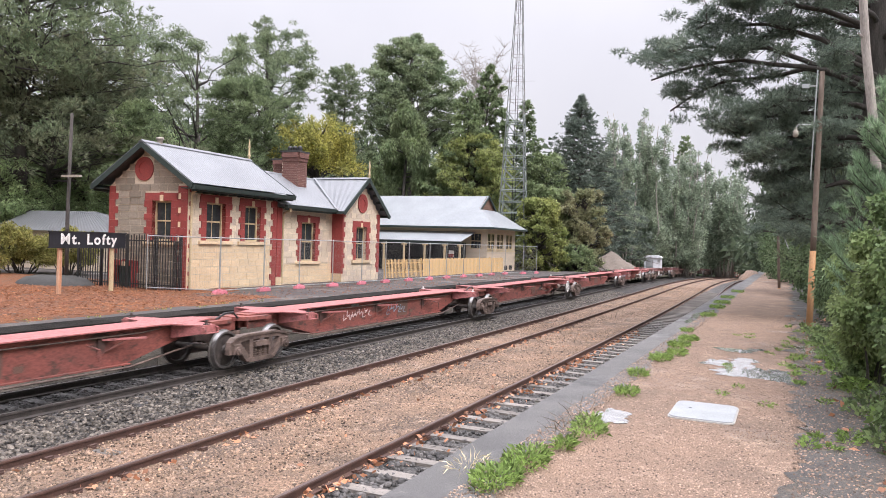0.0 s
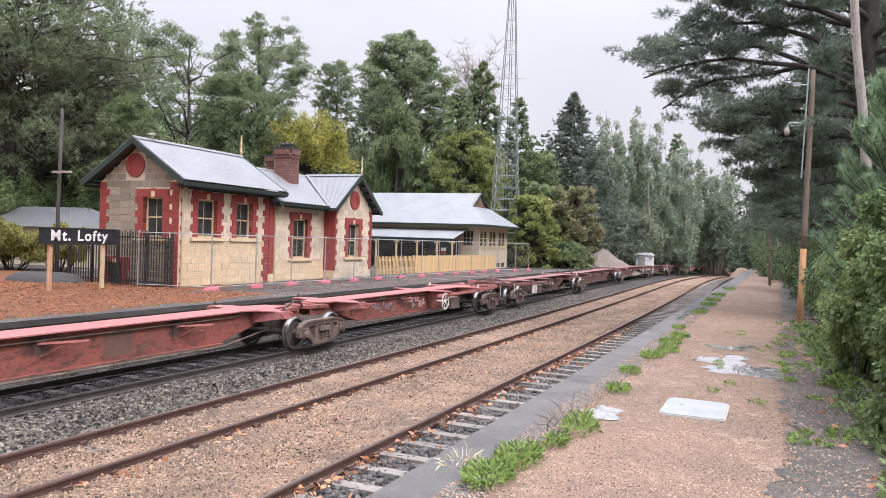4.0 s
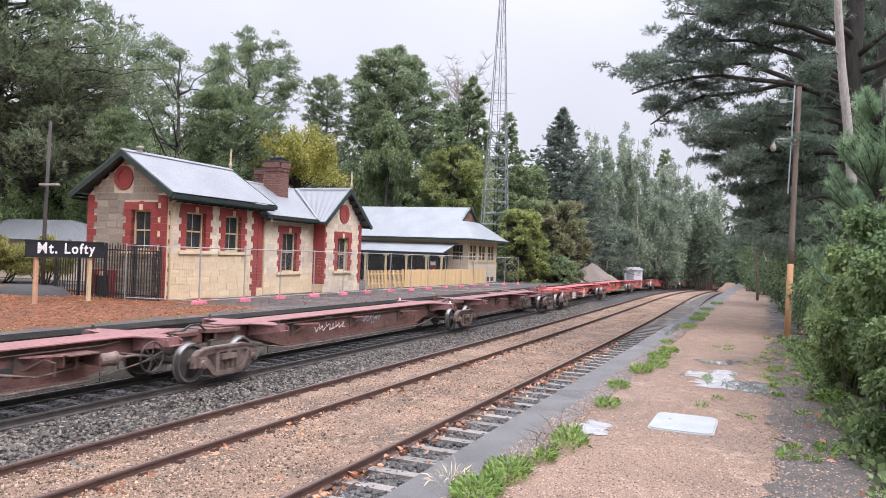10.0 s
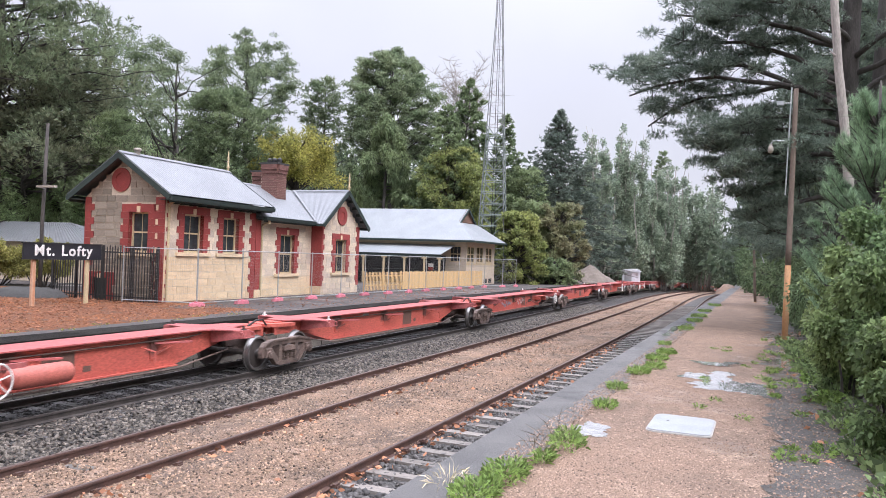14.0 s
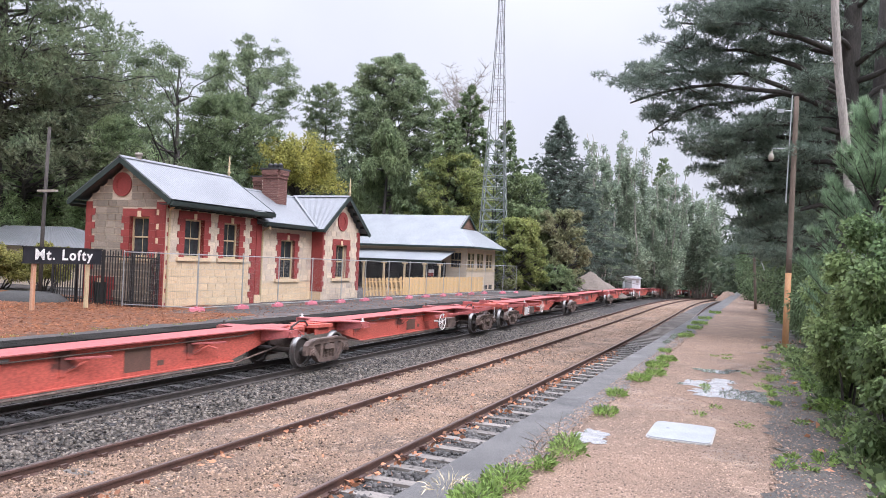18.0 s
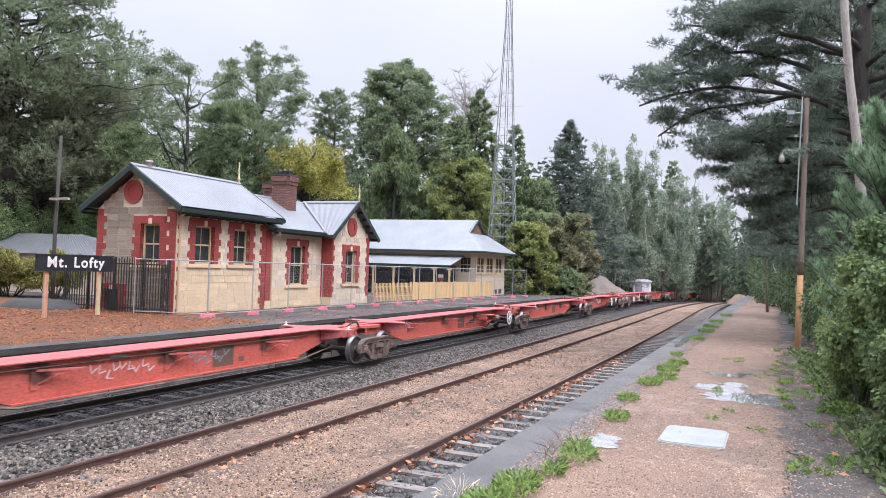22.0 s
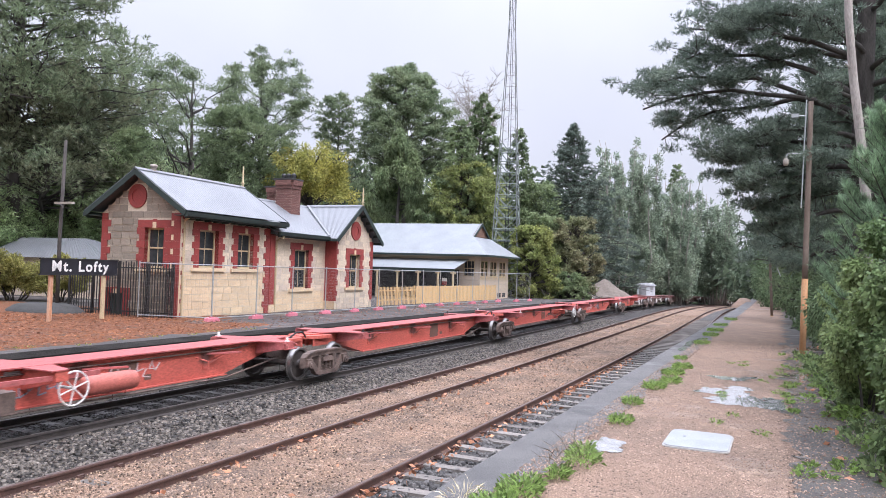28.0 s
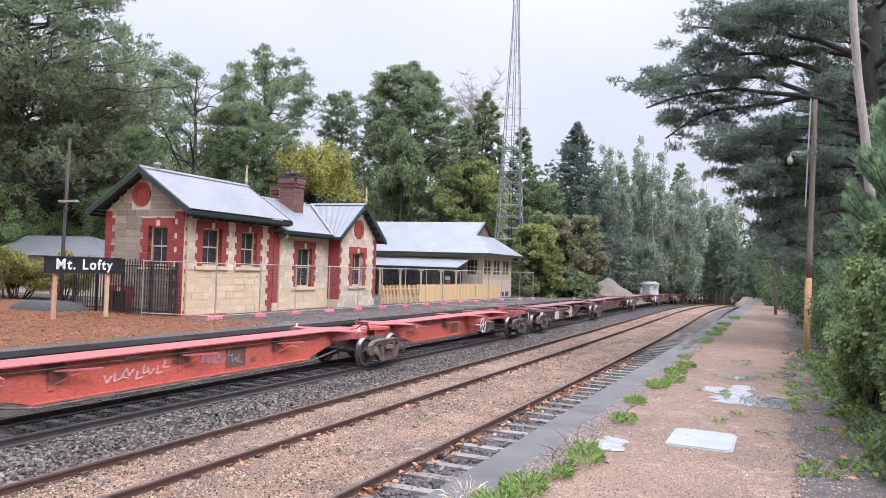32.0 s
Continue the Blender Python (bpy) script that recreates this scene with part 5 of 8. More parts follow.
def wagon(kind, shade, index, pack):
    """One platform unit of an articulated wagon; kind: lead, middle, last."""
    u = thing("container_flat_wagon", {"dark": "empty dark brown skeletal container wagon on the main line", "dull": "empty dusty brown-red skeletal container wagon on the main line", "red": "empty bright red skeletal container wagon on the main line"}[shade], "railway wagon", group="wagons of the train")
    length = MID_UNIT if kind == "middle" else END_UNIT
    m = UNIT_MESHES[length, shade]
    side, top = PAINTS[shade]
    h = length / 2
    part("spine_beam", m["spine"], side, u)
    part("top_flange", m["flange"], top, u, "chalky faded top flange")
    for q in (0, 1):
        part("bolster", m["bolsters"][q], top, u)
        part("joint_plate", m["joints"][q], side, u)
    for s in (-1, 1):
        for k in (-1, 1):
            part("container_lock", ME_LOCK if (index + pack + s) % 3 == 0 else ME_LOCKD, M_LOCK, u, "white container lock" if (index + pack + s) % 3 == 0 else "rusty container lock", pose(k * 1.14, s * (h - 1.93), 1.17))
    for y in BRACKETS:
        beam("walkway_bracket", (0.30, y, 0.975), (0.62, y + 0.85, 0.965), 0.06, 0.04, top, u)
        beam("bracket_strut", (0.27, y + 0.03, 0.70), (0.46, y + 0.46, 0.94), 0.035, 0.035, side, u)
        part("bracket_foot", Geo().span(0.27, 0.30, y - 0.1, y + 0.06, 0.62, 1.0), side, u)
    part("air_pipe", Geo().path([Vector((0.33, -h + 2.4, 1.08)), Vector((0.34, -h + 2.9, 1.03)), Vector((0.34, h - 3.0, 1.03)), Vector((0.33, h - 2.5, 1.08))], [0.018] * 4, 6), M_BOGIE, u)
    part("web_plate", Geo().span(0.271, 0.276, -2.2, -1.75, 1.02, 1.09), M_LID, u, "small pale plate")
    part("web_plate", Geo().span(0.271, 0.276, h - 5.85, h - 5.65, 0.56, 0.68), M_STENCIL, u, "small dark stencil square")
    for s in (-1, 1):
        e = s * (h - 1.93)
        part("end_loop", Geo().path([Vector((1.2, e - 0.2, 1.13)), Vector((1.3, e - 0.2, 1.11)), Vector((1.31, e - 0.2, 1.0)), Vector((1.31, e + 0.2, 1.0)), Vector((1.3, e + 0.2, 1.11)), Vector((1.2, e + 0.2, 1.13))], [0.018] * 6, 6), top, u)
    part("corner_hose", Geo().path([Vector((0.3, h - 0.7, 1.12)), Vector((0.36, h - 0.45, 1.26)), Vector((0.36, h - 0.15, 1.26)), Vector((0.3, h + 0.1, 1.10))], [0.028] * 4, 6), M_BLACK, u)
    rod = Geo().path([Vector((0.42, -h + 1.6, 0.62)), Vector((0.44, -h + 3.4, 0.36)), Vector((0.44, h - 3.4, 0.36)), Vector((0.42, h - 1.6, 0.62))], [0.022] * 4, 6)
    part("brake_rod", rod, M_BOGIE, u, "dark greasy brake rod")
    part("chain_bracket", Geo().path([Vector((0.36, h - 4.4, 0.92)), Vector((0.75, h - 4.4, 0.86)), Vector((0.75, h - 4.4, 0.62))], [0.02] * 3, 6), side, u)
    part("stencil_panel", Geo().span(0.271, 0.274, h - 6.8, h - 6.05, 0.5, 1.0), M_STENCIL, u, "dark brown stencil panel")
    if (index + pack) % 3 == 2:
        part("paint_scrawl", strokes(index + 10 * pack + 90, -2.65, 0.68, 9, 1.7, 0.36), M_SCRAWL if index % 2 else M_SCRAWLB, u, "scrawled pale paint marks")["kind"] = "stuff"
        part("paint_scrawl", strokes(index + 10 * pack + 190, 0.1, 0.7, 8, 1.4, 0.4), M_SCRAWLB if index % 2 else M_SCRAWL, u, "scrawled paint marks")["kind"] = "stuff"
    bogie(u, -h)
    if kind == "last":
        bogie(u, h)
    if index == 2:
        part("handwheel", ME_HANDB if pack == -1 else ME_HAND, M_LOCK, u, "white brake handwheel", pose(1.15, h - 2.43, 0.80))
        part("brake_cylinder", Geo().lathe((0.72, h - 3.1, 0.80), [(0.0, -0.30), (0.10, -0.29), (0.135, -0.22), (0.135, 0.05), (0.155, 0.06), (0.155, 0.1), (0.08, 0.14), (0.04, 0.3), (0.0, 0.31)], 16, "y"), M_BOGIE, u, "greasy dark brake cylinder")
        part("brake_shaft", Geo().tube((0.72, h - 2.9, 0.80), (0.72, h - 2.43, 0.80), 0.025).tube((0.3, h - 2.43, 0.80), (1.15, h - 2.43, 0.80), 0.03), M_BOGIE, u)
        part("cylinder_bracket", Geo().span(0.28, 0.78, h - 4.1, h - 3.4, 0.95, 0.975).span(0.28, 0.60, h - 4.1, h - 4.07, 0.72, 0.95).span(0.28, 0.78, h - 3.43, h - 3.4, 0.70, 0.95).span(0.30, 0.38, h - 4.05, h - 3.45, 0.70, 0.76).span(0.5, 0.56, h - 3.8, h - 3.74, 0.66, 0.95), side, u)
        beam("web_stiffener", (0.285, h - 4.75, 0.66), (0.285, h - 4.2, 0.98), 0.03, 0.07, side, u)
        # flat near-black plate on the uncut web; the hole's shade is its colour
        part("rigging_hole_plate", Geo().prism([(h - 5.5, 0.70), (h - 5.38, 0.79), (h - 5.0, 0.81), (h - 4.85, 0.74), (h - 5.0, 0.65), (h - 5.38, 0.63)], "x", 0.2705, 0.277), M_DARK, u, "near-black plate painted as a shaded cut-out")
        part("brake_lever", Geo().path([Vector((0.30, h - 5.6, 0.70)), Vector((0.40, h - 5.25, 0.72)), Vector((0.43, h - 4.9, 0.66)), Vector((0.40, h - 4.5, 0.58)), Vector((0.5, h - 3.6, 0.70))], [0.022, 0.03, 0.02, 0.016, 0.02], 6), M_BOGIE, u)
        part("rod_loop", Geo().path([Vector((0.28, h - 6.75, 0.5)), Vector((0.3, h - 6.75, 0.74)), Vector((0.3, h - 6.5, 0.74)), Vector((0.28, h - 6.5, 0.5))], [0.012] * 4, 6), side, u)
    if kind != "middle":
        o = -1 if kind == "lead" else 1       # the coupled end
        e = o * h
        part("side_sill", Geo().span(1.08, 1.13, e - o * 1.7, e - o * 6.0, 0.98, 1.07), top, u)
        part("side_sill", Geo().span(-1.13, -1.08, e - o * 1.7, e - o * 6.0, 0.98, 1.07), top, u)
        part("mid_bolster", Geo().prism([(-1.2, 1.145), (1.2, 1.145), (1.2, 0.96), (0.3, 0.74), (-0.3, 0.74), (-1.2, 0.96)], "y", e - o * 5.0, e - o * 5.25), side, u)
        part("mid_deck", Geo().prism([(-1.22, e - o * 4.9), (1.22, e - o * 4.9), (1.22, e - o * 5.25), (0.4, e - o * 5.5), (0.28, e - o * 6.0), (-0.28, e - o * 6.0), (-0.4, e - o * 5.5), (-1.22, e - o * 5.25)], "z", 1.146, 1.17), top, u)
        part("handwheel", ME_HANDB if pack == -1 else ME_HAND, M_LOCK, u, "dark brown brake handwheel" if pack == -1 else "white brake handwheel", pose(1.17, e - o * 5.4, 0.80))
        if kind == "lead":
            part("air_reservoir", ME_TANKD if shade == "dark" else ME_TANK, M_TANK, u, "dark dusty air reservoir" if shade == "dark" else "faded red air reservoir", pose(0.72, e - o * 6.6, 0.72))
            plate = part("data_plate", Geo().span(1.131, 1.137, e + 2.0, e + 2.95, 0.50, 0.92), M_LOCK, u, "worn white data plate")
            part("plate_mark", Geo().span(1.1375, 1.139, e + 2.62, e + 2.65, 0.58, 0.88).span(1.1375, 1.139, e + 2.86, e + 2.89, 0.58, 0.88).span(1.1375, 1.139, e + 2.65, e + 2.86, 0.58, 0.61).span(1.1375, 1.139, e + 2.65, e + 2.86, 0.85, 0.88), M_BLACK, plate, "black square mark")
            part("plate_bracket", Geo().span(1.09, 1.13, e + 1.95, e + 3.0, 0.47, 0.95), side, u)
        part("equipment_box", Geo().span(0.55, 1.0, e - o * 4.4, e - o * 3.6, 0.5, 0.86), M_BOGIE, u)
        part("headstock", Geo().span(-0.95, 0.95, e + o * 0.95, e + o * 1.05, 1.0, 1.13).span(-0.3, 0.3, e - o * 0.2, e + o * 1.0, 0.86, 1.12), side, u)
        for k in (-1, 1):
            beam("end_arm", (k * 0.28, e - o * 0.1, 1.14), (k * 0.9, e + o * 0.98, 1.14), 0.26, 0.03, top, u)
            beam("end_sill", (k * 1.10, e - o * 1.7, 1.05), (k * 0.93, e + o * 1.0, 1.07), 0.06, 0.13, top, u)
        part("end_box", Geo().box((-0.2, e + o * 0.8, 1.24), (0.4, 0.25, 0.16)), top, u)
        part("coupler", Geo().span(-0.12, 0.12, e + o * 1.05, e + o * 1.6, 0.78, 0.98).box((0.05, e + o * 1.72, 0.88), (0.36, 0.3, 0.28)), M_BOGIE, u)
        part("brake_hose", Geo().path([Vector((0.5, e + o * 1.1, 0.85)), Vector((0.5, e + o * 1.4, 0.62)), Vector((0.35, e + o * 1.75, 0.6))], [0.025] * 3, 6), M_BLACK, u)
        for k in (0.95,):
            part("grab_iron", Geo().path([Vector((1.12, e + o * k, 1.12)), Vector((1.16, e + o * k, 0.8)), Vector((1.12, e + o * k, 0.62))], [0.013] * 3, 6), M_LOCK, u)
    return u


for pack in range(-3, 7):
    at = U0 + PACK * pack
    for i, length in enumerate((END_UNIT, MID_UNIT, MID_UNIT, MID_UNIT, END_UNIT)):
        UNITS.append((wagon("last" if i == 4 else "lead" if i == 0 else "middle", {-3: "dull", -2: "dull", -1: "dark"}.get(pack, "red" if pack < 3 else "dark"), i, pack), at + length / 2))
        at += length


def motions():
    for w, u in UNITS:
        rows = []
        for k in range(33):
            p, h, q = on_line(u - run(k))
            rows.append((k, pose(p.x, p.y, p.z, math.degrees(q), 0, -math.degrees(h))))
        walk(w, rows)
    # wheels roll on the rails
    n = 500
    times = [32.0 * k / n for k in range(n + 1)]
    first = {}
    for w in WHEELSETS:
        key = round(w.location.y, 2)
        if key not in first:
            m = w.matrix_basis.copy()
            walk(w, [(q, pose(0, m.translation.y, 0.46, math.degrees((run(q) - run(0)) / 0.46) % 360)) for q in times])
            first[key] = w
        else:
            src = first[key].animation_data
            w.rotation_mode = "QUATERNION"
            w.animation_data_create()
            w.animation_data.action = src.action
            w.animation_data.action_slot = src.action_slot

# ---- trees and shrubs ----
L_WOOD = leaf_mat("far_wood_leaves", (0.05, 0.075, 0.045), (0.085, 0.11, 0.065))
def leaf_mesh(name, mat_, pts, dirs, size, width, rng, curl=0.0, broad=False):
    """Leaves at pts along dirs, as one mesh of loose pieces: slim blades, or broad diamonds."""
    n = len(pts)
    d = dirs / np.maximum(np.linalg.norm(dirs, axis=1), 1e-6)[:, None]
    r = rng.normal(size=(n, 3))
    s = np.cross(d, r)
    s /= np.maximum(np.linalg.norm(s, axis=1), 1e-6)[:, None]
    k = (size * rng.uniform(0.6, 1.35, n))[:, None]
    c = 4 if broad else 3
    v = np.empty((n, c, 3))
    tip = pts + d * k
    tip[:, 2] -= curl * k[:, 0]
    if broad:
        v[:, 0], v[:, 2] = pts, tip
        v[:, 1] = pts + d * k * 0.45 + s * k * width * 0.5
        v[:, 3] = pts + d * k * 0.45 - s * k * width * 0.5
    else:
        v[:, 0], v[:, 1], v[:, 2] = pts + s * k * width * 0.5, tip, pts - s * k * width * 0.5
    me = bpy.data.meshes.new(name)
    me.vertices.add(c * n)
    me.vertices.foreach_set("co", v.ravel())
    me.loops.add(c * n)
    me.loops.foreach_set("vertex_index", np.arange(c * n, dtype=np.int32))
    me.polygons.add(n)
    me.polygons.foreach_set("loop_start", np.arange(0, c * n, c, dtype=np.int32))
    me.update(calc_edges=True)
    me.materials.append(mat_)
    return me


def in_clumps(clumps, count, rng, droop=0.2, wild=0.8, shell=0.5):
    """Points and directions of leaves inside ellipsoid clumps (x, y, z, rx, ry, rz), more of them near the skin."""
    c = np.array(clumps)
    vol = (c[:, 3] * c[:, 4] * c[:, 5]) ** 0.67
    pick = rng.choice(len(c), count, p=vol / vol.sum())
    u = rng.normal(size=(count, 3))
    u /= np.linalg.norm(u, axis=1)[:, None]
    rad = rng.uniform(0, 1, count) ** shell
    p = c[pick, :3] + u * c[pick, 3:6] * rad[:, None] * rng.uniform(0.8, 1.15, count)[:, None]
    d = u * 0.7 + rng.normal(size=(count, 3)) * wild
    d[:, 2] -= droop
    return p, d


def tufts(p, d, per, rng, spread=0.7):
    """Each point becomes a spray of needles."""
    p = np.repeat(p, per, axis=0)
    d = np.repeat(d / np.maximum(np.linalg.norm(d, axis=1), 1e-6)[:, None], per, axis=0) + rng.normal(size=(len(p), 3)) * spread
    return p, d


def bough(g, a, b, r0, r1, rng, sag_=0.0, n=4):
    """A bent limb from a to b."""
    a, b = Vector(a), Vector(b)
    pts, rs = [], []
    span_ = (b - a).length
    for i in range(n + 1):
        t = i / n
        q = a.lerp(b, t)
        if 0 < i < n:
            q += Vector(rng.normal(size=3)) * span_ * (0.035 if n < 6 else 0.014)
        q.z += sag_ * span_ * t * (1 - t) * 2
        pts.append(q)
        rs.append(r0 + (r1 - r0) * t)
    g.path(pts, rs, 6)
    return pts


# how wide a crown is at each share of its height
PROFILE = {"gum": lambda q: 0.5 + 0.55 * math.sin(math.pi * min(0.1 + 0.82 * q, 1)), "pine": lambda q: (0.82 + 0.2 * math.sin(9 * q + 1)) * (1 - 0.6 * q * q),
           "dome": lambda q: math.sqrt(max(0.0, 1 - ((q - 0.3) / 0.73) ** 2)), "column": lambda q: min(1.0, 1.2 * (1 - q) ** 0.75 + 0.03), "spire": lambda q: 1 - q + 0.02}
# limbs, twigs on a limb, bare share of a limb, clump radius, its flatness, rise of the limbs
GROWTH = {"gum": (24, 17, 0.55, 0.6, 0.45, 0.85), "pine": (54, 13, 0.32, 0.5, 0.52, 0.25), "dome": (90, 13, 0.5, 0.55, 0.5, 0.6), "column": (90, 8, 0.45, 0.42, 0.9, 0.55), "spire": (250, 7, 0.2, 0.34, 0.36, -0.16)}


def grow(kind, rad, z0, h, spine, wood, trunk, rng, dense):
    """Limbs that fill the kind's profile, with twigs and small clumps of leaves at their ends."""
    limbs, twigs, bare, size, flat, rise = GROWTH[kind]
    clumps, top, n = [], spine[-1].z, len(spine) - 1
    size *= 0.55 + 0.085 * rad
    limbs = int(limbs * dense)
    for i in range(limbs):
        q = (i + rng.random()) / limbs
        if kind == "gum":
            q = q ** 0.75
        a = i * 2.39996 + rng.normal() * 0.35
        ln = rad * PROFILE[kind](q) * rng.uniform(0.72, 1.12)
        zt = z0 + h * q * (0.97 if kind != "spire" else 1.0)
        za = min(max(zt - rise * ln * rng.uniform(0.7, 1.25), z0 * 0.6), top - 0.05)
        k = min(za / top * n, n - 0.001)
        foot = spine[int(k)].lerp(spine[int(k) + 1], k - int(k))
        tip = Vector((math.cos(a) * ln + spine[-1].x * q, math.sin(a) * ln + spine[-1].y * q, zt))
        pts = bough(wood, foot, tip, max(trunk * (0.42 if kind == "gum" else 0.24) * (1 - 0.6 * q), 0.03), 0.018, rng, -0.08 if kind == "gum" else 0.05, 5)
        way = (tip - foot).normalized()
        for j in range(twigs):
            t = bare + (1 - bare) * rng.random() ** 0.8
            m = min(t * 5, 4.999)
            base = pts[int(m)].lerp(pts[int(m) + 1], m - int(m))
            off = way * 0.5 + Vector(rng.normal(size=3)) * 0.75
            off.z = off.z * 0.55 + (0.3 if kind in ("gum", "pine", "dome") else -0.05)
            c = base + off * (0.16 * ln * (1.3 - 0.6 * t) + 0.15)
            if j % 3 == 0:
                bough(wood, base, c, 0.022, 0.009, rng, 0, 2)
            r = size * rng.uniform(0.55, 1.25) * (1.0 if kind in ("gum", "pine", "dome") else 1.1 - 0.75 * q)
            clumps.append((c.x, c.y, c.z, r, r, r * flat))
    return clumps


def tree(kind, x, y, rad, z0, z1, leaf, label, seed, count=14000, size=0.24, width=0.45, bark=None, trunk=0.28, category="tree", lean=(0, 0), dense=1.0):
    rng = np.random.default_rng(seed)
    gz = ground_z(x, y) - 0.1
    t = thing({"gum": "gum_tree", "spire": "conifer_tree", "weep": "cypress_tree", "pine": "pine_tree", "poplar": "poplar_tree", "shrub": "shrub", "column": "conifer_tree", "dome": "pine_tree", "thicket": "thicket_tree"}.get(kind, "tree"), label, category, pose(x, y, gz))
    z0, z1 = z0 - gz, z1 - gz
    h, mid = z1 - z0, (z0 + z1) / 2
    wood, stem = Geo(), Geo()
    clumps = []
    bark = bark or M_BARK
    droop, wild, needle = 0.2, 0.8, 0
    if kind in GROWTH:
        top, n = z0 + h * 0.93, 7
        spine = [Vector((lean[0] * i / n + rng.normal() * 0.14 * (i > 0), lean[1] * i / n + rng.normal() * 0.14 * (i > 0), top * i / n)) for i in range(n + 1)]
        stem.path(spine, [trunk * (1 - 0.86 * i / n) for i in range(n + 1)], 9)
        clumps = grow(kind, rad, z0, h, spine, wood, trunk, rng, dense)
        needle = {"pine": 9, "spire": 4}.get(kind, 0)
        droop, wild = {"gum": (0.3, 0.7), "pine": (-0.55, 0.4), "dome": (0.0, 0.7), "column": (-0.2, 0.6), "spire": (0.15, 0.5)}[kind]
        count, size = int(count * (1.75 if kind == "pine" else 1.25)), size * (1.0 if kind == "pine" else 0.85)
    elif kind in ("round", "shrub"):
        for _ in range(120 if kind == "round" else 44):
            u = rng.normal(size=3)
            u /= np.linalg.norm(u)
            if u[2] < -0.5:
                u[2] *= 0.4
            k = rng.uniform(0.35, 0.92) * (0.85 + 0.3 * rng.random())
            r = rad * rng.uniform(0.11, 0.24)
            clumps.append((u[0] * k * rad, u[1] * k * rad, mid + u[2] * k * h / 2, r, r, r * 0.8 * min(1.3, h / rad / 2 + 0.4)))
    elif kind == "thicket":
        for i in range(200):
            a, q = rng.uniform(0, 2 * math.pi), rng.random() ** 0.8
            k = math.sqrt(rng.random()) * (1 - 0.45 * q ** 2.5)
            r = rad * rng.uniform(0.09, 0.19)
            clumps.append((math.cos(a) * rad * k, math.sin(a) * rad * k, z0 + h * q * 0.93, r, r, r * 0.8))
    elif kind == "weep":
        for i in range(60):
            a = rng.uniform(0, 2 * math.pi)
            q = rng.random()
            k = rng.uniform(0.4, 1.0) * min(1.0, 1.45 * (1 - q) ** 0.6)
            clumps.append((math.cos(a) * rad * k * 0.9, math.sin(a) * rad * k * 0.9, z0 + h * q * 0.93, rad * 0.17, rad * 0.17, h * 0.09))
        droop, wild = 1.1, 0.5
    elif kind == "poplar":
        for j in range(9):
            a, k = rng.uniform(0, 2 * math.pi), rng.uniform(0.15, 0.95)
            top = z1 - h * 0.22 * rng.random()
            px, py = math.cos(a) * rad * k, math.sin(a) * rad * k
            bough(stem, (px * 0.4, py * 0.4, 0), (px, py, top), 0.13, 0.03, rng, 0, 6)
            for i in range(15):
                q = rng.uniform(0.18, 1.0)
                r = rad * rng.uniform(0.16, 0.32) * (1.25 - 0.75 * q)
                clumps.append((px * (0.4 + 0.6 * q) + rng.normal() * rad * 0.22 * (1.1 - q), py * (0.4 + 0.6 * q) + rng.normal() * rad * 0.22 * (1.1 - q), top * q, r, r, r * 1.5))
        droop = -0.1
    top = mid + h * 0.25 if kind in ("round", "gum", "shrub", "thicket") else z1 - 0.1 * h
    spine = None
    if kind not in ("poplar", "shrub") and kind not in GROWTH:
        n = 6
        spine = [Vector((lean[0] * (i / n) + rng.normal() * 0.12, lean[1] * (i / n) + rng.normal() * 0.12, top * i / n)) for i in range(n + 1)]
        stem.path(spine, [trunk * (1 - 0.85 * i / n) for i in range(n + 1)], 9)
        for c in clumps[:: 3 if kind == "weep" else 1]:
            at = min(max(c[2] - (0.35 * rad if kind in ("round", "thicket") else 0.05 * rad), top * 0.25), top)
            i = min(int(at / top * n), n - 1)
            a = spine[i].lerp(spine[i + 1], at / top * n - i)
            bough(wood, a, c[:3], trunk * 0.32, 0.02, rng, 0.06)
    elif kind == "shrub":
        for c in clumps[::3]:
            bough(stem, (c[0] * 0.2, c[1] * 0.2, 0), c[:3], 0.04, 0.012, rng)
    part("trunk", stem, bark, t, smooth=True)
    if wood.v:
        part("branchwork", wood, bark, t, smooth=True)
    p, d = in_clumps(clumps, count // max(needle, 1), rng, droop, wild)
    if needle:
        p, d = tufts(p, d, needle, rng, 0.34 if kind == "pine" else 0.7)
        width *= 0.3 if kind == "pine" else 0.42
    part("crown", leaf_mesh("crown", leaf, p, d, size, width, rng), leaf, t)
    return t


tree("gum", -47.6, 50, 6.4, 12.2, 20.4, L_GUM, "tall open gum tree with pale forked limbs", 1, 28000, 0.22, 0.45, M_BARK, 0.34)
tree("gum", -46.4, 58, 4.7, 15.5, 23.4, L_GUM, "tall gum tree with an airy crown", 2, 24000, 0.24, 0.45, M_BARK, 0.34)
tree("pine", -38.8, 46, 5.0, 7.2, 15.4, L_DARK, "dark pine with layered boughs behind the station", 3, 44000, 0.30, 0.5, dense=1.2)
tree("round", -34.8, 50, 3.8, 6.5, 13.6, L_YEL, "yellow autumn tree behind the station roof", 4, 26000, 0.19, 0.6)
tree("pine", -41.3, 64, 3.3, 11.0, 20.9, L_PINE, "slender pine with tufted boughs", 5, 20000, 0.32, 0.5)
tree("dome", -36.9, 70, 5.2, 14.0, 24.7, L_PINE, "great dark round-headed pine", 6, 58000, 0.28, 0.5, trunk=0.4)
tree("weep", -34.2, 64, 3.3, 5.0, 16.8, L_CYP, "weeping cypress with hanging green sprays", 7, 34000, 0.36, 0.3)
tree("column", -28.6, 66, 3.4, 6.0, 18.2, L_CYP, "dense green cypress with a rounded top", 8, 40000, 0.26, 0.45)
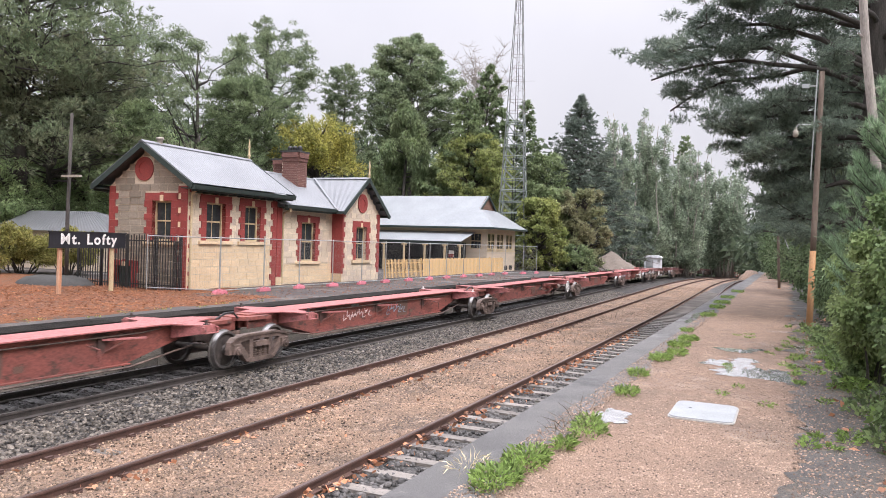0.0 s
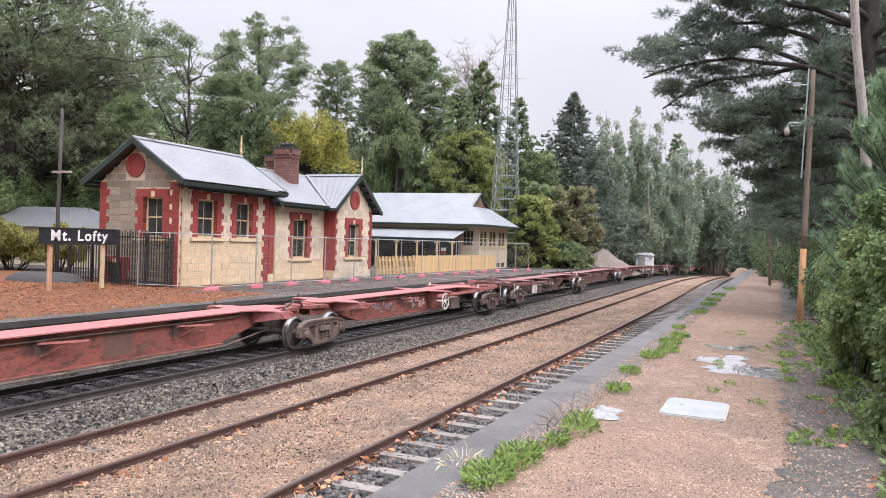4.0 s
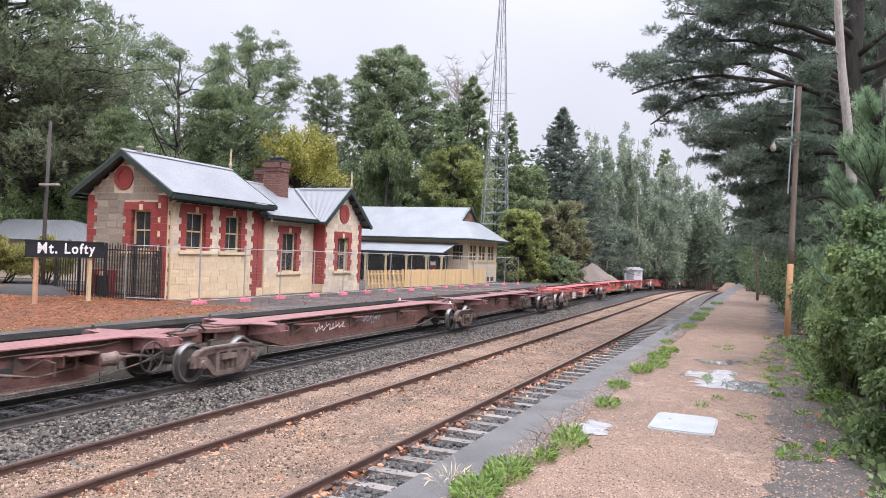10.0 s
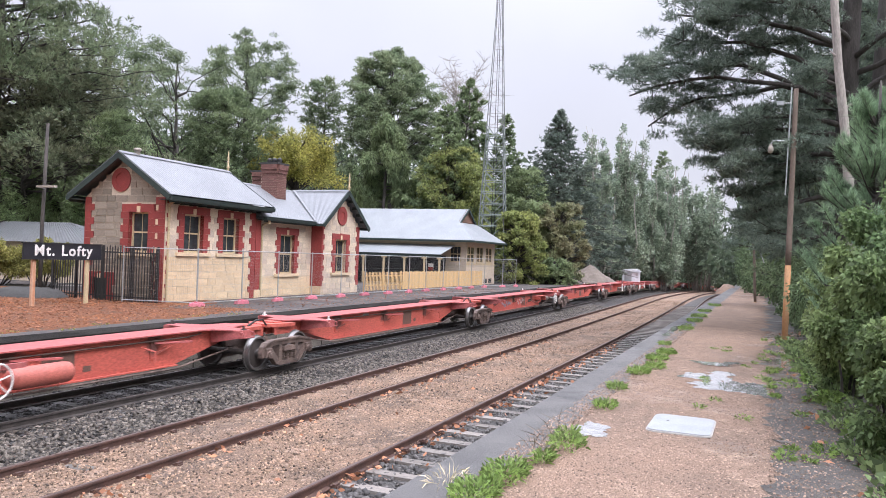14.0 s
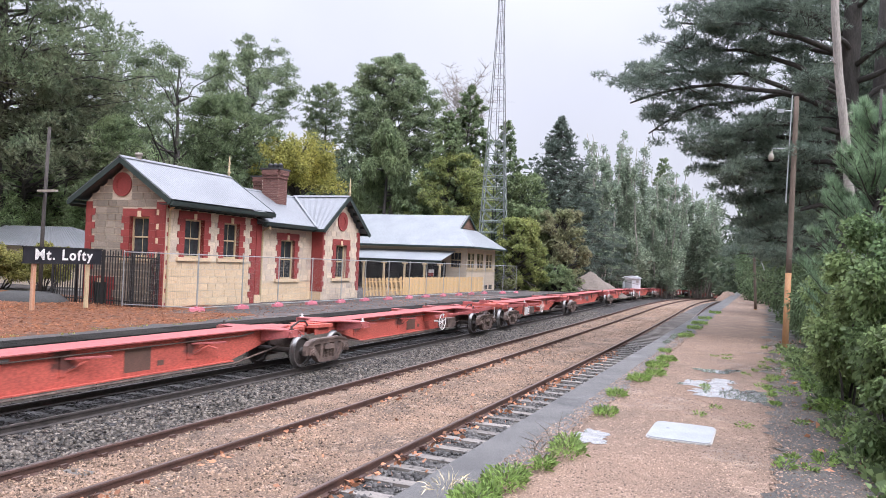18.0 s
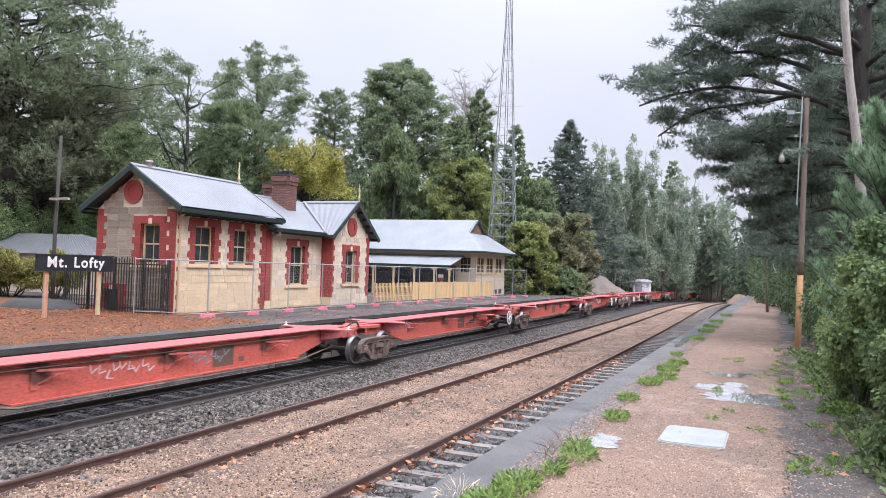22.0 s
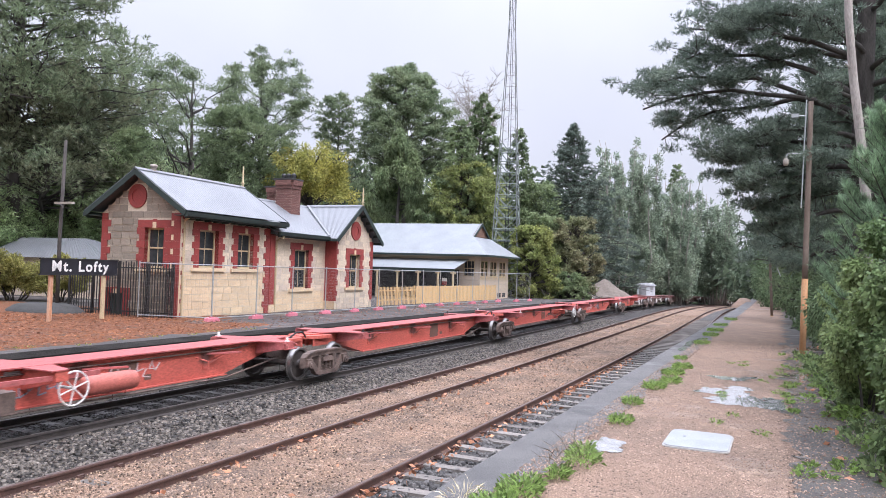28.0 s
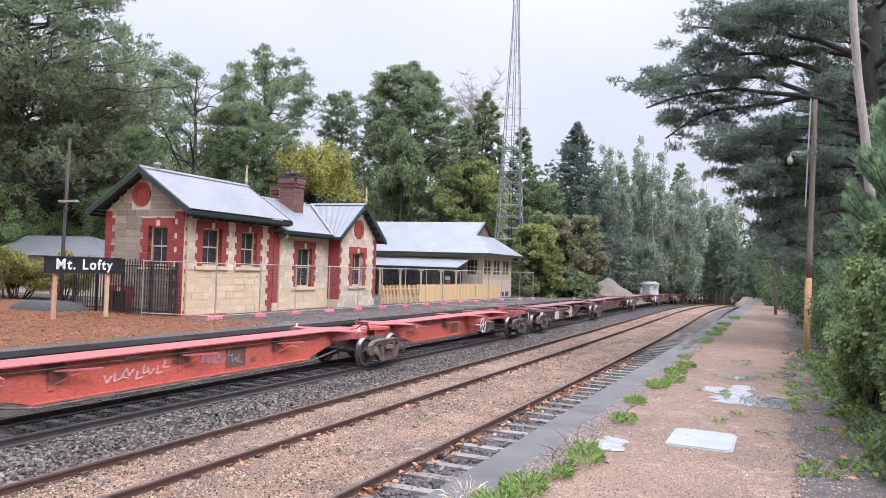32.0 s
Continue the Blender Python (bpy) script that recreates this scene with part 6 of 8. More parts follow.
tree("column", -30.6, 76, 4.4, 6.0, 23.2, L_DARK, "tall dark conical conifer beside the mast", 9, 60000, 0.30, 0.5)
tree("column", -27.4, 80, 2.8, 4.5, 20.0, L_DARK, "narrow dark conifer behind the mast", 29, 26000, 0.30, 0.5)
tree("dome", -27.6, 66.2, 3.9, 5.2, 13.6, L_LIME, "olive green maple behind the mast", 10, 32000, 0.22, 0.6)
tree("spire", -22.1, 84, 8.8, 1.5, 20.7, L_FIR, "blue-grey fir with tiered boughs", 11, 110000, 0.34, 0.6)
tree("dome", -24.8, 79, 2.8, 3.0, 13.5, L_CYP, "yellow-green tree between the conifers", 30, 16000, 0.26, 0.5)
tree("thicket", -20.0, 62.5, 2.6, 0.7, 7.6, L_LIME, "green and yellow thicket tree by the fence", 12, 30000, 0.19, 0.6)
tree("thicket", -17.7, 68.0, 3.0, 0.7, 8.8, L_RUST, "russet and green bush tree beside the gravel", 13, 34000, 0.19, 0.6)
tree("thicket", -20.6, 68.5, 3.0, 0.8, 9.2, L_CYP, "dense green thicket tree by the platform end", 14, 30000, 0.21, 0.6)
tree("thicket", -16.9, 64.5, 1.7, 0.5, 3.4, L_CYP, "low green shrubs at the platform end", 31, 14000, 0.16, 0.6)
tree("poplar", -18.8, 92, 3.2, 0.4, 19.8, L_POP, "pale stemmed poplars with grey-green leaves", 15, 32000, 0.25, 0.6, M_BARKPALE)
tree("poplar", -15.8, 97, 3.8, 0.4, 20.2, L_POP, "slender grey-green poplar clump", 16, 32000, 0.25, 0.6, M_BARKPALE)
tree("poplar", -17.6, 99, 3.2, 0.4, 19.0, L_POP, "grey-green poplars in a close row", 32, 26000, 0.25, 0.6, M_BARKPALE)
tree("poplar", -13.2, 104, 3.2, 0.2, 17.4, L_POP, "pale leaved poplars behind the cabin", 33, 26000, 0.25, 0.6, M_BARKPALE)
tree("poplar", -13.4, 112, 3.2, -0.6, 18.6, L_POP, "pale poplars beyond the line", 17, 22000, 0.28, 0.6, M_BARKPALE)
tree("column", -15.3, 120, 3.6, 4.0, 21.4, L_DARK, "dark tree behind the poplars", 18, 20000, 0.34, 0.5)
tree("poplar", -9.5, 134, 5.0, 0.0, 16.8, L_POP, "far grey-green poplars beyond the bend", 19, 18000, 0.36, 0.6, M_BARKPALE)
tree("poplar", -9.6, 125, 3.6, 0.0, 17.2, L_POP, "slim poplars closing the end of the line", 38, 24000, 0.32, 0.6, M_BARKPALE)
tree("pine", -44.0, 31, 9.0, 12.5, 27.0, L_PINE, "big dark pine with heavy boughs over the lamp", 26, 96000, 0.30, 0.5, dense=2.4, trunk=0.45)
tree("pine", -43.6, 33, 8.2, 7.6, 15.6, L_PINEB, "big bronze-green pine with drooping boughs", 20, 110000, 0.28, 0.5, dense=2.6)
tree("pine", -37.4, 34, 2.3, 5.5, 11.4, L_CYP, "young light green pine overhanging the station gable", 21, 26000, 0.28, 0.42, dense=1.1)
tree("round", -44.5, 40, 5.2, 3.0, 10.0, L_CYP, "light green tree behind the gable", 28, 22000, 0.24, 0.55)
tree("gum", -51.0, 45, 4.2, 14.0, 22.0, L_GUM, "thin-topped gum behind the pines", 22, 9000, 0.26, 0.4)
tree("round", -51.5, 43, 5.9, 4.2, 12.4, L_CYP, "light green tree beyond the shed", 23, 22000, 0.26, 0.55)
tree("round", -47.5, 38, 4.6, 2.0, 10.5, L_CYP, "light green tree behind the shed", 34, 24000, 0.22, 0.55)
tree("round", -42.0, 37.5, 3.2, 2.0, 8.6, L_SAPLING, "light green tree beside the gable", 35, 20000, 0.2, 0.55)
tree("round", -44.5, 34.8, 3.2, 2.2, 8.4, L_SAPLING, "feathery light green tree behind the shed roof", 36, 26000, 0.18, 0.4)
tree("round", -43.9, 30.4, 2.5, 1.6, 7.9, L_SAPLING, "feathery light green sapling beside the shed", 39, 22000, 0.18, 0.4)
tree("round", -40.0, 35.2, 2.7, 2.2, 8.2, L_SAPLING, "light green sapling behind the shed roof", 37, 20000, 0.18, 0.4)
tree("shrub", -34.6, 24.6, 2.3, 0.6, 4.0, L_OLIVE, "yellow-green shrub behind the name board", 24, 26000, 0.12, 0.5, category="shrub")
tree("shrub", -32.2, 25.4, 1.7, 0.6, 3.7, L_OLIVE, "feathery yellow-green shrub beside the shed", 25, 16000, 0.12, 0.5, category="shrub")
# a bare grey tree behind the conifers
bt = thing("bare_tree", "bare pale grey twiggy tree behind the conifers", "tree", pose(-34.0, 82, ground_z(-34, 82)))
g, w_ = Geo(), Geo()
rng = np.random.default_rng(88)
g.path([Vector((0, 0, -0.2)), Vector((0.2, 0, 12)), Vector((0, 0, 21))], [0.3, 0.24, 0.14], 8)
for i in range(46):
    a, ln = rng.uniform(0, 2 * math.pi), rng.uniform(1.5, 3.6)
    za = rng.uniform(15, 21)
    tip = Vector((math.cos(a) * ln, math.sin(a) * ln, min(za + rng.uniform(2.0, 5.5), 26.6)))
    ps = bough(w_, (0, 0, za), tip, 0.07, 0.02, rng, 0.05, 4)
    for k in range(30):
        j = rng.integers(1, 5)
        bough(w_, ps[j], ps[j] + Vector((rng.normal() * 0.8, rng.normal() * 0.8, rng.uniform(0.1, 1.1))), 0.022, 0.01, rng, 0, 2)
part("trunk", g, M_BARKPALE, bt, smooth=True)
part("branchwork", w_, M_BARKPALE, bt)
for i, (bx, by, br, b0, b1) in enumerate([(-43.6, 77, 4.5, 3, 16.4), (-56.5, 57, 6.6, 4, 15.6), (-50, 66, 5.5, 4, 17.6), (-62, 48, 7, 2, 17), (-37, 82, 5, 3, 15), (-27, 92, 5, 2, 15), (-23, 104, 5, 1, 16)]):
    tree("round", bx, by, br, b0, b1, (L_DARK, L_CYP, L_PINE)[i % 3], "dense green tree in the wood behind", 40 + i, 11000, 0.36, 0.5)

# far woods that close the view
rng = np.random.default_rng(77)
clumps = []
for i in range(640):
    a = rng.uniform(-1.05, 0.32)
    r = rng.uniform(104, 190)
    x, y = math.sin(a) * r, math.cos(a) * r
    if y < 20 or abs(x - (MAIN_X + bend(min(y, 260)) + 2)) < 7.5 and y < 225:
        continue
    hh = rng.uniform(9, 19) * (0.85 if -0.2 < a < 0.1 else 1)
    for k in range(4):
        q = rng.random()
        clumps.append((x + rng.normal() * 2, y + rng.normal() * 2, ground_z(x, y) + hh * (0.05 + 0.95 * q), 3.0, 3.0, 2.8))
for i in range(60):        # the end of the straight, where the line bends out of sight
    x, y = rng.uniform(-30, 40), rng.uniform(215, 240)
    if abs(x - (MAIN_X + bend(y))) > 6:
        for k in range(4):
            clumps.append((x, y, -5 + rng.uniform(0, 16), 3.5, 3.5, 3.5))
for i in range(420):       # a dark close wood behind the poplars
    x, y = rng.uniform(-45, 30), rng.uniform(122, 150)
    if abs(x - (MAIN_X + bend(y) + 2)) > 7:
        clumps.append((x, y, ground_z(x, y) + rng.uniform(0, 11), 2.6, 2.6, 2.4))
for i in range(240):       # the wood that closes the line where it leaves the view
    clumps.append((rng.uniform(-60, 70), rng.uniform(263, 278), -8 + rng.uniform(0, 22), 3.5, 3.5, 3.2))
p, d = in_clumps(clumps, 155000, rng, 0.2)
tagged(part("far_woods", leaf_mesh("far_woods", L_WOOD, p, d, 1.15, 0.55, rng), L_WOOD), "dark mixed woods closing the view", "woodland", kind="stuff")
# woods all round, behind the camera too
clumps = []
for i in range(260):
    a = rng.uniform(0.35, 2 * math.pi - 1.1)
    r = rng.uniform(38, 90)
    x, y = math.sin(a) * r, math.cos(a) * r
    if abs(x + 9) < 13:
        continue
    for k in range(3):
        clumps.append((x, y, ground_z(x, y) + rng.uniform(1, 15), 3.4, 3.4, 3.2))
p, d = in_clumps(clumps, 26000, rng, 0.2)
tagged(part("near_woods", leaf_mesh("near_woods", L_DARK, p, d, 1.2, 0.6, rng), L_DARK), "woods on the other sides of the line", "woodland", kind="stuff")

# ---- the great pine over the old platform, and what grows beside it ----
def big_pine():
    rng = np.random.default_rng(5)
    x, y = 2.5, 28.5
    gz = ground_z(x, y)
    t = thing("pine_tree", "great dark pine with long limbs reaching over the tracks", "tree", pose(x, y, gz))
    stem, wood = Geo(), Geo()
    stem.path([Vector((0, 0, -0.2)), Vector((0.05, 0, 3)), Vector((-0.1, 0.1, 7)), Vector((0, 0, 12)), Vector((0.3, 0, 18))], [0.45, 0.38, 0.33, 0.27, 0.15], 12)
    stem.path([Vector((1.2, 1.5, -0.2)), Vector((1.0, 1.4, 8)), Vector((1.3, 1.2, 17))], [0.32, 0.28, 0.15], 10)
    clumps = []
    # limbs: the height at the trunk, reach to the left, height at the tip
    limbs = [(9.2, -8.6, 10.4, 0.0), (9.4, -8.0, 9.3, -0.8), (9.6, -7.5, 8.4, 0.6), (10.0, -7.0, 11.3, 0.6), (10.8, -6.4, 12.2, -0.6), (11.6, -5.6, 13.0, 0.8), (12.6, -5.4, 14.2, -0.5), (13.6, -4.8, 15.2, 0.6), (11.0, -4.4, 11.2, 1.6), (12, -4.2, 12.0, -1.8),
             (8.2, -5.4, 8.0, -0.9), (7.9, -5.6, 7.6, 0.2), (7.6, -5.2, 7.2, -0.4), (7.2, -5.0, 6.9, 0.6), (6.9, -4.6, 6.3, -0.8), (6.4, -4.3, 5.7, 0.5), (5.8, -3.9, 5.0, -0.2), (5.0, -3.4, 4.3, 0.8), (4.6, -3.0, 3.7, -0.5), (6.6, -3.4, 6.5, 1.8),
             (13, 3.5, 13.5, -1), (10, 4.2, 10.5, -1.5), (8, 4.5, 8.4, 0), (9, 5, 12, 1), (6.0, 3.5, 6.4, -1.5), (14.0, 2.0, 15.5, 0.2), (11, -2.6, 11.6, -2.6), (9, -2.2, 9.4, -2.8), (7, -2.4, 7.2, -2.6), (13, -2.2, 13.6, -2.4), (8, 1.2, 8.6, -3), (10.5, 1.6, 11, -3), (12.5, 1.0, 13, -2.8), (6, 1.0, 6.6, -2.8)]
    for za, reach, zb, dy in limbs:
        za, zb = za - gz, zb - gz
        q0 = 0.4 if reach < -7.2 and zb + gz < 9.6 else 0.3
        pts = bough(wood, (0, 0, za - (0.7 if reach < -6.8 else 0.2)), (reach + 0.75, dy, zb), 0.105, 0.03, rng, 0.24 if reach < -6.8 else 0.14, 7)
        n = int(abs(reach) * (4.8 if reach < -6.8 else 6.8 if zb > 8 else 6.5))
        for k in range(n):
            q = q0 + (1 - q0) * rng.random() ** 0.7
            i = min(int(q * 7), 6)
            base = pts[i].lerp(pts[i + 1], min(q * 7 - i, 1.0))
            wide = 0.35 + 0.5 * (1 - q)
            off = Vector((-0.15 + rng.normal() * 0.35, rng.normal() * 0.9, rng.normal() * wide * 0.55 + 0.05))
            c = base + off
            bough(wood, base, c, 0.016, 0.008, rng, 0, 2)
            r = rng.uniform(0.22, 0.42)
            clumps.append((c.x, c.y, c.z, r * 1.3, r, r * 0.4))
    part("trunk", stem, M_BARK, t, smooth=True)
    part("branchwork", wood, M_BARK, t, smooth=True)
    p, d = in_clumps(clumps, 43000, rng, -0.35, 0.5)
    p, d = tufts(p, d, 8, rng, 0.42)
    part("crown", leaf_mesh("crown", L_BIGPINE, p, d, 0.17, 0.11, rng), L_BIGPINE, t)


big_pine()
tree("pine", 2.3, 46.5, 4.3, 4.2, 14.2, L_BIGPINE, "dark layered pine beside the path", 67, 46000, 0.30, 0.4, dense=1.2)
tree("pine", 2.6, 33.5, 3.0, 4.0, 15.5, L_BIGPINE, "dark pine close behind the great pine", 66, 40000, 0.30, 0.32, dense=1.2)
tree("pine", 4.6, 36, 4.0, 3.5, 16.0, L_PINE, "dark pine further along the old platform", 61, 34000, 0.34, 0.35)
tree("pine", 3.6, 46, 4.2, 1.8, 15.0, L_PINE, "dark pine shading the path", 62, 30000, 0.34, 0.35)
tree("round", 1.9, 60, 3.0, 0.8, 9.5, L_DARK, "dark leafy tree beside the path", 63, 14000, 0.26, 0.5)
tree("round", 2.6, 78, 4.0, 0.6, 11, L_DARK, "dark leafy tree at the end of the path", 64, 12000, 0.3, 0.5)
tree("pine", 1.5, 98, 5.0, 0.6, 14, L_PINE, "far dark pine at the bend of the line", 65, 14000, 0.4, 0.4)

# the dead pale trunk
dead = thing("dead_trunk", "bare pale grey dead tree trunk", "tree trunk", pose(2.25, 22.0, ground_z(2.25, 22)))
g = Geo()
g.path([Vector((0, 0, -0.3)), Vector((-0.15, 0, 3)), Vector((-0.42, 0, 6.0)), Vector((-0.62, 0, 7.7)), Vector((-0.75, 0, 9.3)), Vector((-0.85, 0, 12.5))], [0.15, 0.13, 0.115, 0.105, 0.1, 0.085], 12)
part("trunk", g, M_BARKPALE, dead, smooth=True)
for za, a, ln in ((4.4, 2.6, 0.35), (6.6, 0.3, 0.5), (7.9, 3.6, 0.3), (9.8, 1.2, 0.45)):
    o_ = -0.07 * za
    part("branch_stub", Geo().path([Vector((o_, 0, za)), Vector((o_ + 0.6 * ln * math.cos(a), 0.6 * ln * math.sin(a), za + 0.25 * ln)), Vector((o_ + ln * math.cos(a), ln * math.sin(a), za + 0.6 * ln))], [0.04, 0.03, 0.012], 6), M_BARKPALE, dead)

# young bright pine: upswept whorls of long needles
rng = np.random.default_rng(9)
yp = thing("young_pine", "young bright green pine with long soft needles", "tree", pose(2.0, 17.2, ground_z(2.0, 17.2)))
stem, wood = Geo(), Geo()
stem.path([Vector((0, 0, 0)), Vector((0, 0, 3)), Vector((0.05, 0, 6.2))], [0.12, 0.08, 0.02], 8)
pts_, dirs_ = [], []
for i in range(140):
    a, q = rng.uniform(0, 2 * math.pi), rng.random() ** 0.8
    ln = 1.3 * (1 - q) + 0.35
    za = 0.3 + 5.2 * q
    tip = Vector((math.cos(a) * ln, math.sin(a) * ln, za + 0.55 * ln + 0.3))
    ps = bough(wood, (0, 0, za), tip, 0.025, 0.008, rng, -0.12, 3)
    for k in range(30):
        s_ = rng.uniform(0.35, 1.05)
        j = min(int(s_ * 3), 2)
        pts_.append(ps[j].lerp(ps[j + 1], s_ * 3 - j))
        dirs_.append(tip.normalized() * 0.5 + Vector((0, 0, 0.7)))
part("trunk", stem, M_BARK, yp, smooth=True)
part("branchwork", wood, M_BARK, yp, smooth=True)
L_YOUNG = leaf_mat("young_pine_needles", (0.165, 0.25, 0.15), (0.22, 0.31, 0.18))
p, d = tufts(np.array(pts_), np.array(dirs_), 18, rng, 0.42)
part("crown", leaf_mesh("crown", L_YOUNG, p, d, 0.21, 0.05, rng, 0.1), L_YOUNG, yp)


def hedge(name, label, boxes, leaf, count, size, seed, category="shrub", width=0.7):
    """A wall of leafy growth over a few stems; boxes: x, y, z, rx, ry, rz."""
    rng = np.random.default_rng(seed)
    x, y = boxes[0][0], boxes[0][1]
    gz = ground_z(x, y)
    t = thing(name, label, category, pose(x, y, gz))
    stem = Geo()
    cl = []
    for bx, by, bz, rx, ry, rz in boxes:
        for i in range(14):
            u = rng.normal(size=3)
            u /= np.linalg.norm(u)
            k = rng.uniform(0.5, 1.0)
            r = 0.3 * (rx + ry + rz) / 3 * rng.uniform(0.7, 1.3)
            c = (bx - x + u[0] * rx * k, by - y + u[1] * ry * k, max(bz - gz + u[2] * rz * k, 0.1), r, r, r)
            cl.append(c)
            if i % 3 == 0:
                bough(stem, (bx - x + u[0] * rx * 0.2, by - y + u[1] * ry * 0.2, 0), c[:3], 0.03, 0.008, rng)
    part("stem_work", stem, M_BARK, t)
    p, d = in_clumps(cl, count, rng, 0.45, 0.6, 0.35)
    p[:, 2] = np.maximum(p[:, 2], 0.02)
    part("foliage", leaf_mesh("foliage", leaf, p, d, size, width, rng, 0.15, True), leaf, t)


hedge("ivy_thicket", "glossy ivy-covered thicket beside the old platform", [(1.5, 12.6, 2.2, 0.8, 1.3, 1.1), (1.75, 13.0, 3.5, 0.75, 1.3, 0.95), (1.9, 11.4, 2.9, 0.8, 1.2, 1.2), (1.65, 10.6, 1.7, 0.55, 1.0, 0.75), (2.2, 9.6, 2.2, 0.8, 1.2, 1.2), (1.35, 14.6, 1.9, 0.6, 1.0, 0.9)], L_BUSH, 80000, 0.075, 81)
hedge("bramble_thicket", "dense green shrubs by the light pole", [(1.6, 16.8, 1.8, 0.65, 1.6, 0.9), (1.75, 19.5, 2.2, 0.75, 1.8, 1.2), (1.5, 15.2, 1.3, 0.45, 1.1, 0.5)], L_BUSH, 30000, 0.08, 82)
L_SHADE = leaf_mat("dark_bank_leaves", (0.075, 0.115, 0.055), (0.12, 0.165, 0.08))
hedge("broom_thicket", "fine-leaved green shrubs behind the light pole", [(1.4, 22.5, 2.1, 0.7, 1.8, 1.2), (1.75, 27.5, 2.4, 0.85, 2.2, 1.5), (1.45, 32, 2.0, 0.9, 2.5, 1.2)], L_SHADE, 22000, 0.12, 83, width=0.35)
hedge("bank_growth", "dark green growth along the path", [(1.45, 38, 2.0, 0.9, 3, 1.3), (1.6, 45, 2.6, 1.1, 4, 1.8), (1.2, 54, 2.8, 1.1, 4, 2.2), (0.5, 62, 3.0, 1.3, 5, 2.5), (-0.1, 71, 3.2, 1.5, 5, 2.8), (-0.8, 80, 3.2, 1.5, 5, 2.8), (-1.3, 90, 3.4, 2.0, 5, 3.2)], L_SHADE, 30000, 0.18, 84)

# ---- lattice mast ----
def mast():
    t = thing("lattice_mast", "tall grey lattice radio mast behind the far station building", "radio mast", pose(-22.2, 62.0, 1.0, 0, 0, 12))
    top, n = 31.9, 26

    def half(z):
        return 1.30 - 1.04 * min(z / 24.2, 1.0)
    corners = [(-1, -1), (1, -1), (1, 1), (-1, 1)]
    for sx, sy in corners:
        g = Geo()
        zs = [top * i / n for i in range(n + 1)]
        g.path([Vector((sx * half(z), sy * half(z), z)) for z in zs], [0.053 - 0.028 * z / top for z in zs], 6)
        part("leg", g, M_MASTLEG, t)
    step = 0.99
    for i in range(int(top / step)):
        z, z2 = i * step, (i + 1) * step
        steel = M_GALVD if z < 13.2 else M_MASTPALE
        r = 0.044 if z < 13.2 else 0.019
        for k in range(4):
            a, b = corners[k], corners[(k + 1) % 4]
            p0, p1 = Vector((a[0] * half(z), a[1] * half(z), z)), Vector((b[0] * half(z), b[1] * half(z), z))
            q0, q1 = Vector((a[0] * half(z2), a[1] * half(z2), z2)), Vector((b[0] * half(z2), b[1] * half(z2), z2))
            part("horizontal", Geo().tube(p0, p1, r, r, 5), steel, t)
            m = (p0 + p1) / 2
            if z < 13.2:
                part("brace", Geo().tube(q0, m, r * 0.8, r * 0.8, 5), steel, t)
                part("brace", Geo().tube(q1, m, r * 0.8, r * 0.8, 5), steel, t)
            else:
                part("brace", Geo().tube(p0 if i % 2 else p1, q1 if i % 2 else q0, r * 0.7, r * 0.7, 5), steel, t)
    for k in (0.25, -0.05):
        part("cable", Geo().tube((k, -0.5, 0), (k * 0.3, -0.1, top), 0.03, 0.02, 6), M_BLACK, t)


M_GALVD = mat("weathered_mast_steel", (0.16, 0.195, 0.18), (0.225, 0.262, 0.242), 0.6, 3, 30, 0.2, 0.003, metal=0.2)
M_MASTLEG = mat("mast_leg_steel", (0.15, 0.168, 0.163), (0.215, 0.23, 0.226), 0.6, 3, 30, 0.2, 0.003, metal=0.2)
M_MASTPALE = mat("pale_mast_steel", (0.36, 0.33, 0.34), (0.44, 0.41, 0.42), 0.6, 3, 30, 0.2, 0.003, metal=0.2)
mast()


# ---- temporary fence on the platform ----
def fence_panel_mesh():
    g = Geo()
    w, h = 2.36, 2.08
    for z in (0.14, h):
        g.tube((0, 0, z), (0, w, z), 0.019, 0.019, 8)
    for y in (0.0, w):
        g.tube((0, y, 0.06), (0, y, h + 0.06), 0.019, 0.019, 8)
    return g.mesh("frame", M_GALV)


def mesh_infill():
    g = Geo()
    w, h = 2.36, 2.08
    for i in range(1, 40):
        g.tube((0, w * i / 40, 0.14), (0, w * i / 40, h), 0.0014, 0.0014, 3, False)
    for i in range(1, 14):
        g.tube((0, 0, 0.14 + (h - 0.14) * i / 14), (0, w, 0.14 + (h - 0.14) * i / 14), 0.0014, 0.0014, 3, False)
    return g.mesh("wire_mesh", M_GALV)


def foot_mesh():
    g = Geo()
    g.prism([(-0.30, 0), (0.30, 0), (0.27, 0.12), (0.20, 0.14), (-0.20, 0.14), (-0.27, 0.12)], "y", -0.11, 0.11)
    g.box((0, 0, 0.16), (0.14, 0.14, 0.05))
    g.box((0.2, 0, 0.145), (0.08, 0.12, 0.03))
    g.box((-0.2, 0, 0.145), (0.08, 0.12, 0.03))
    return g.mesh("block", M_PINK)


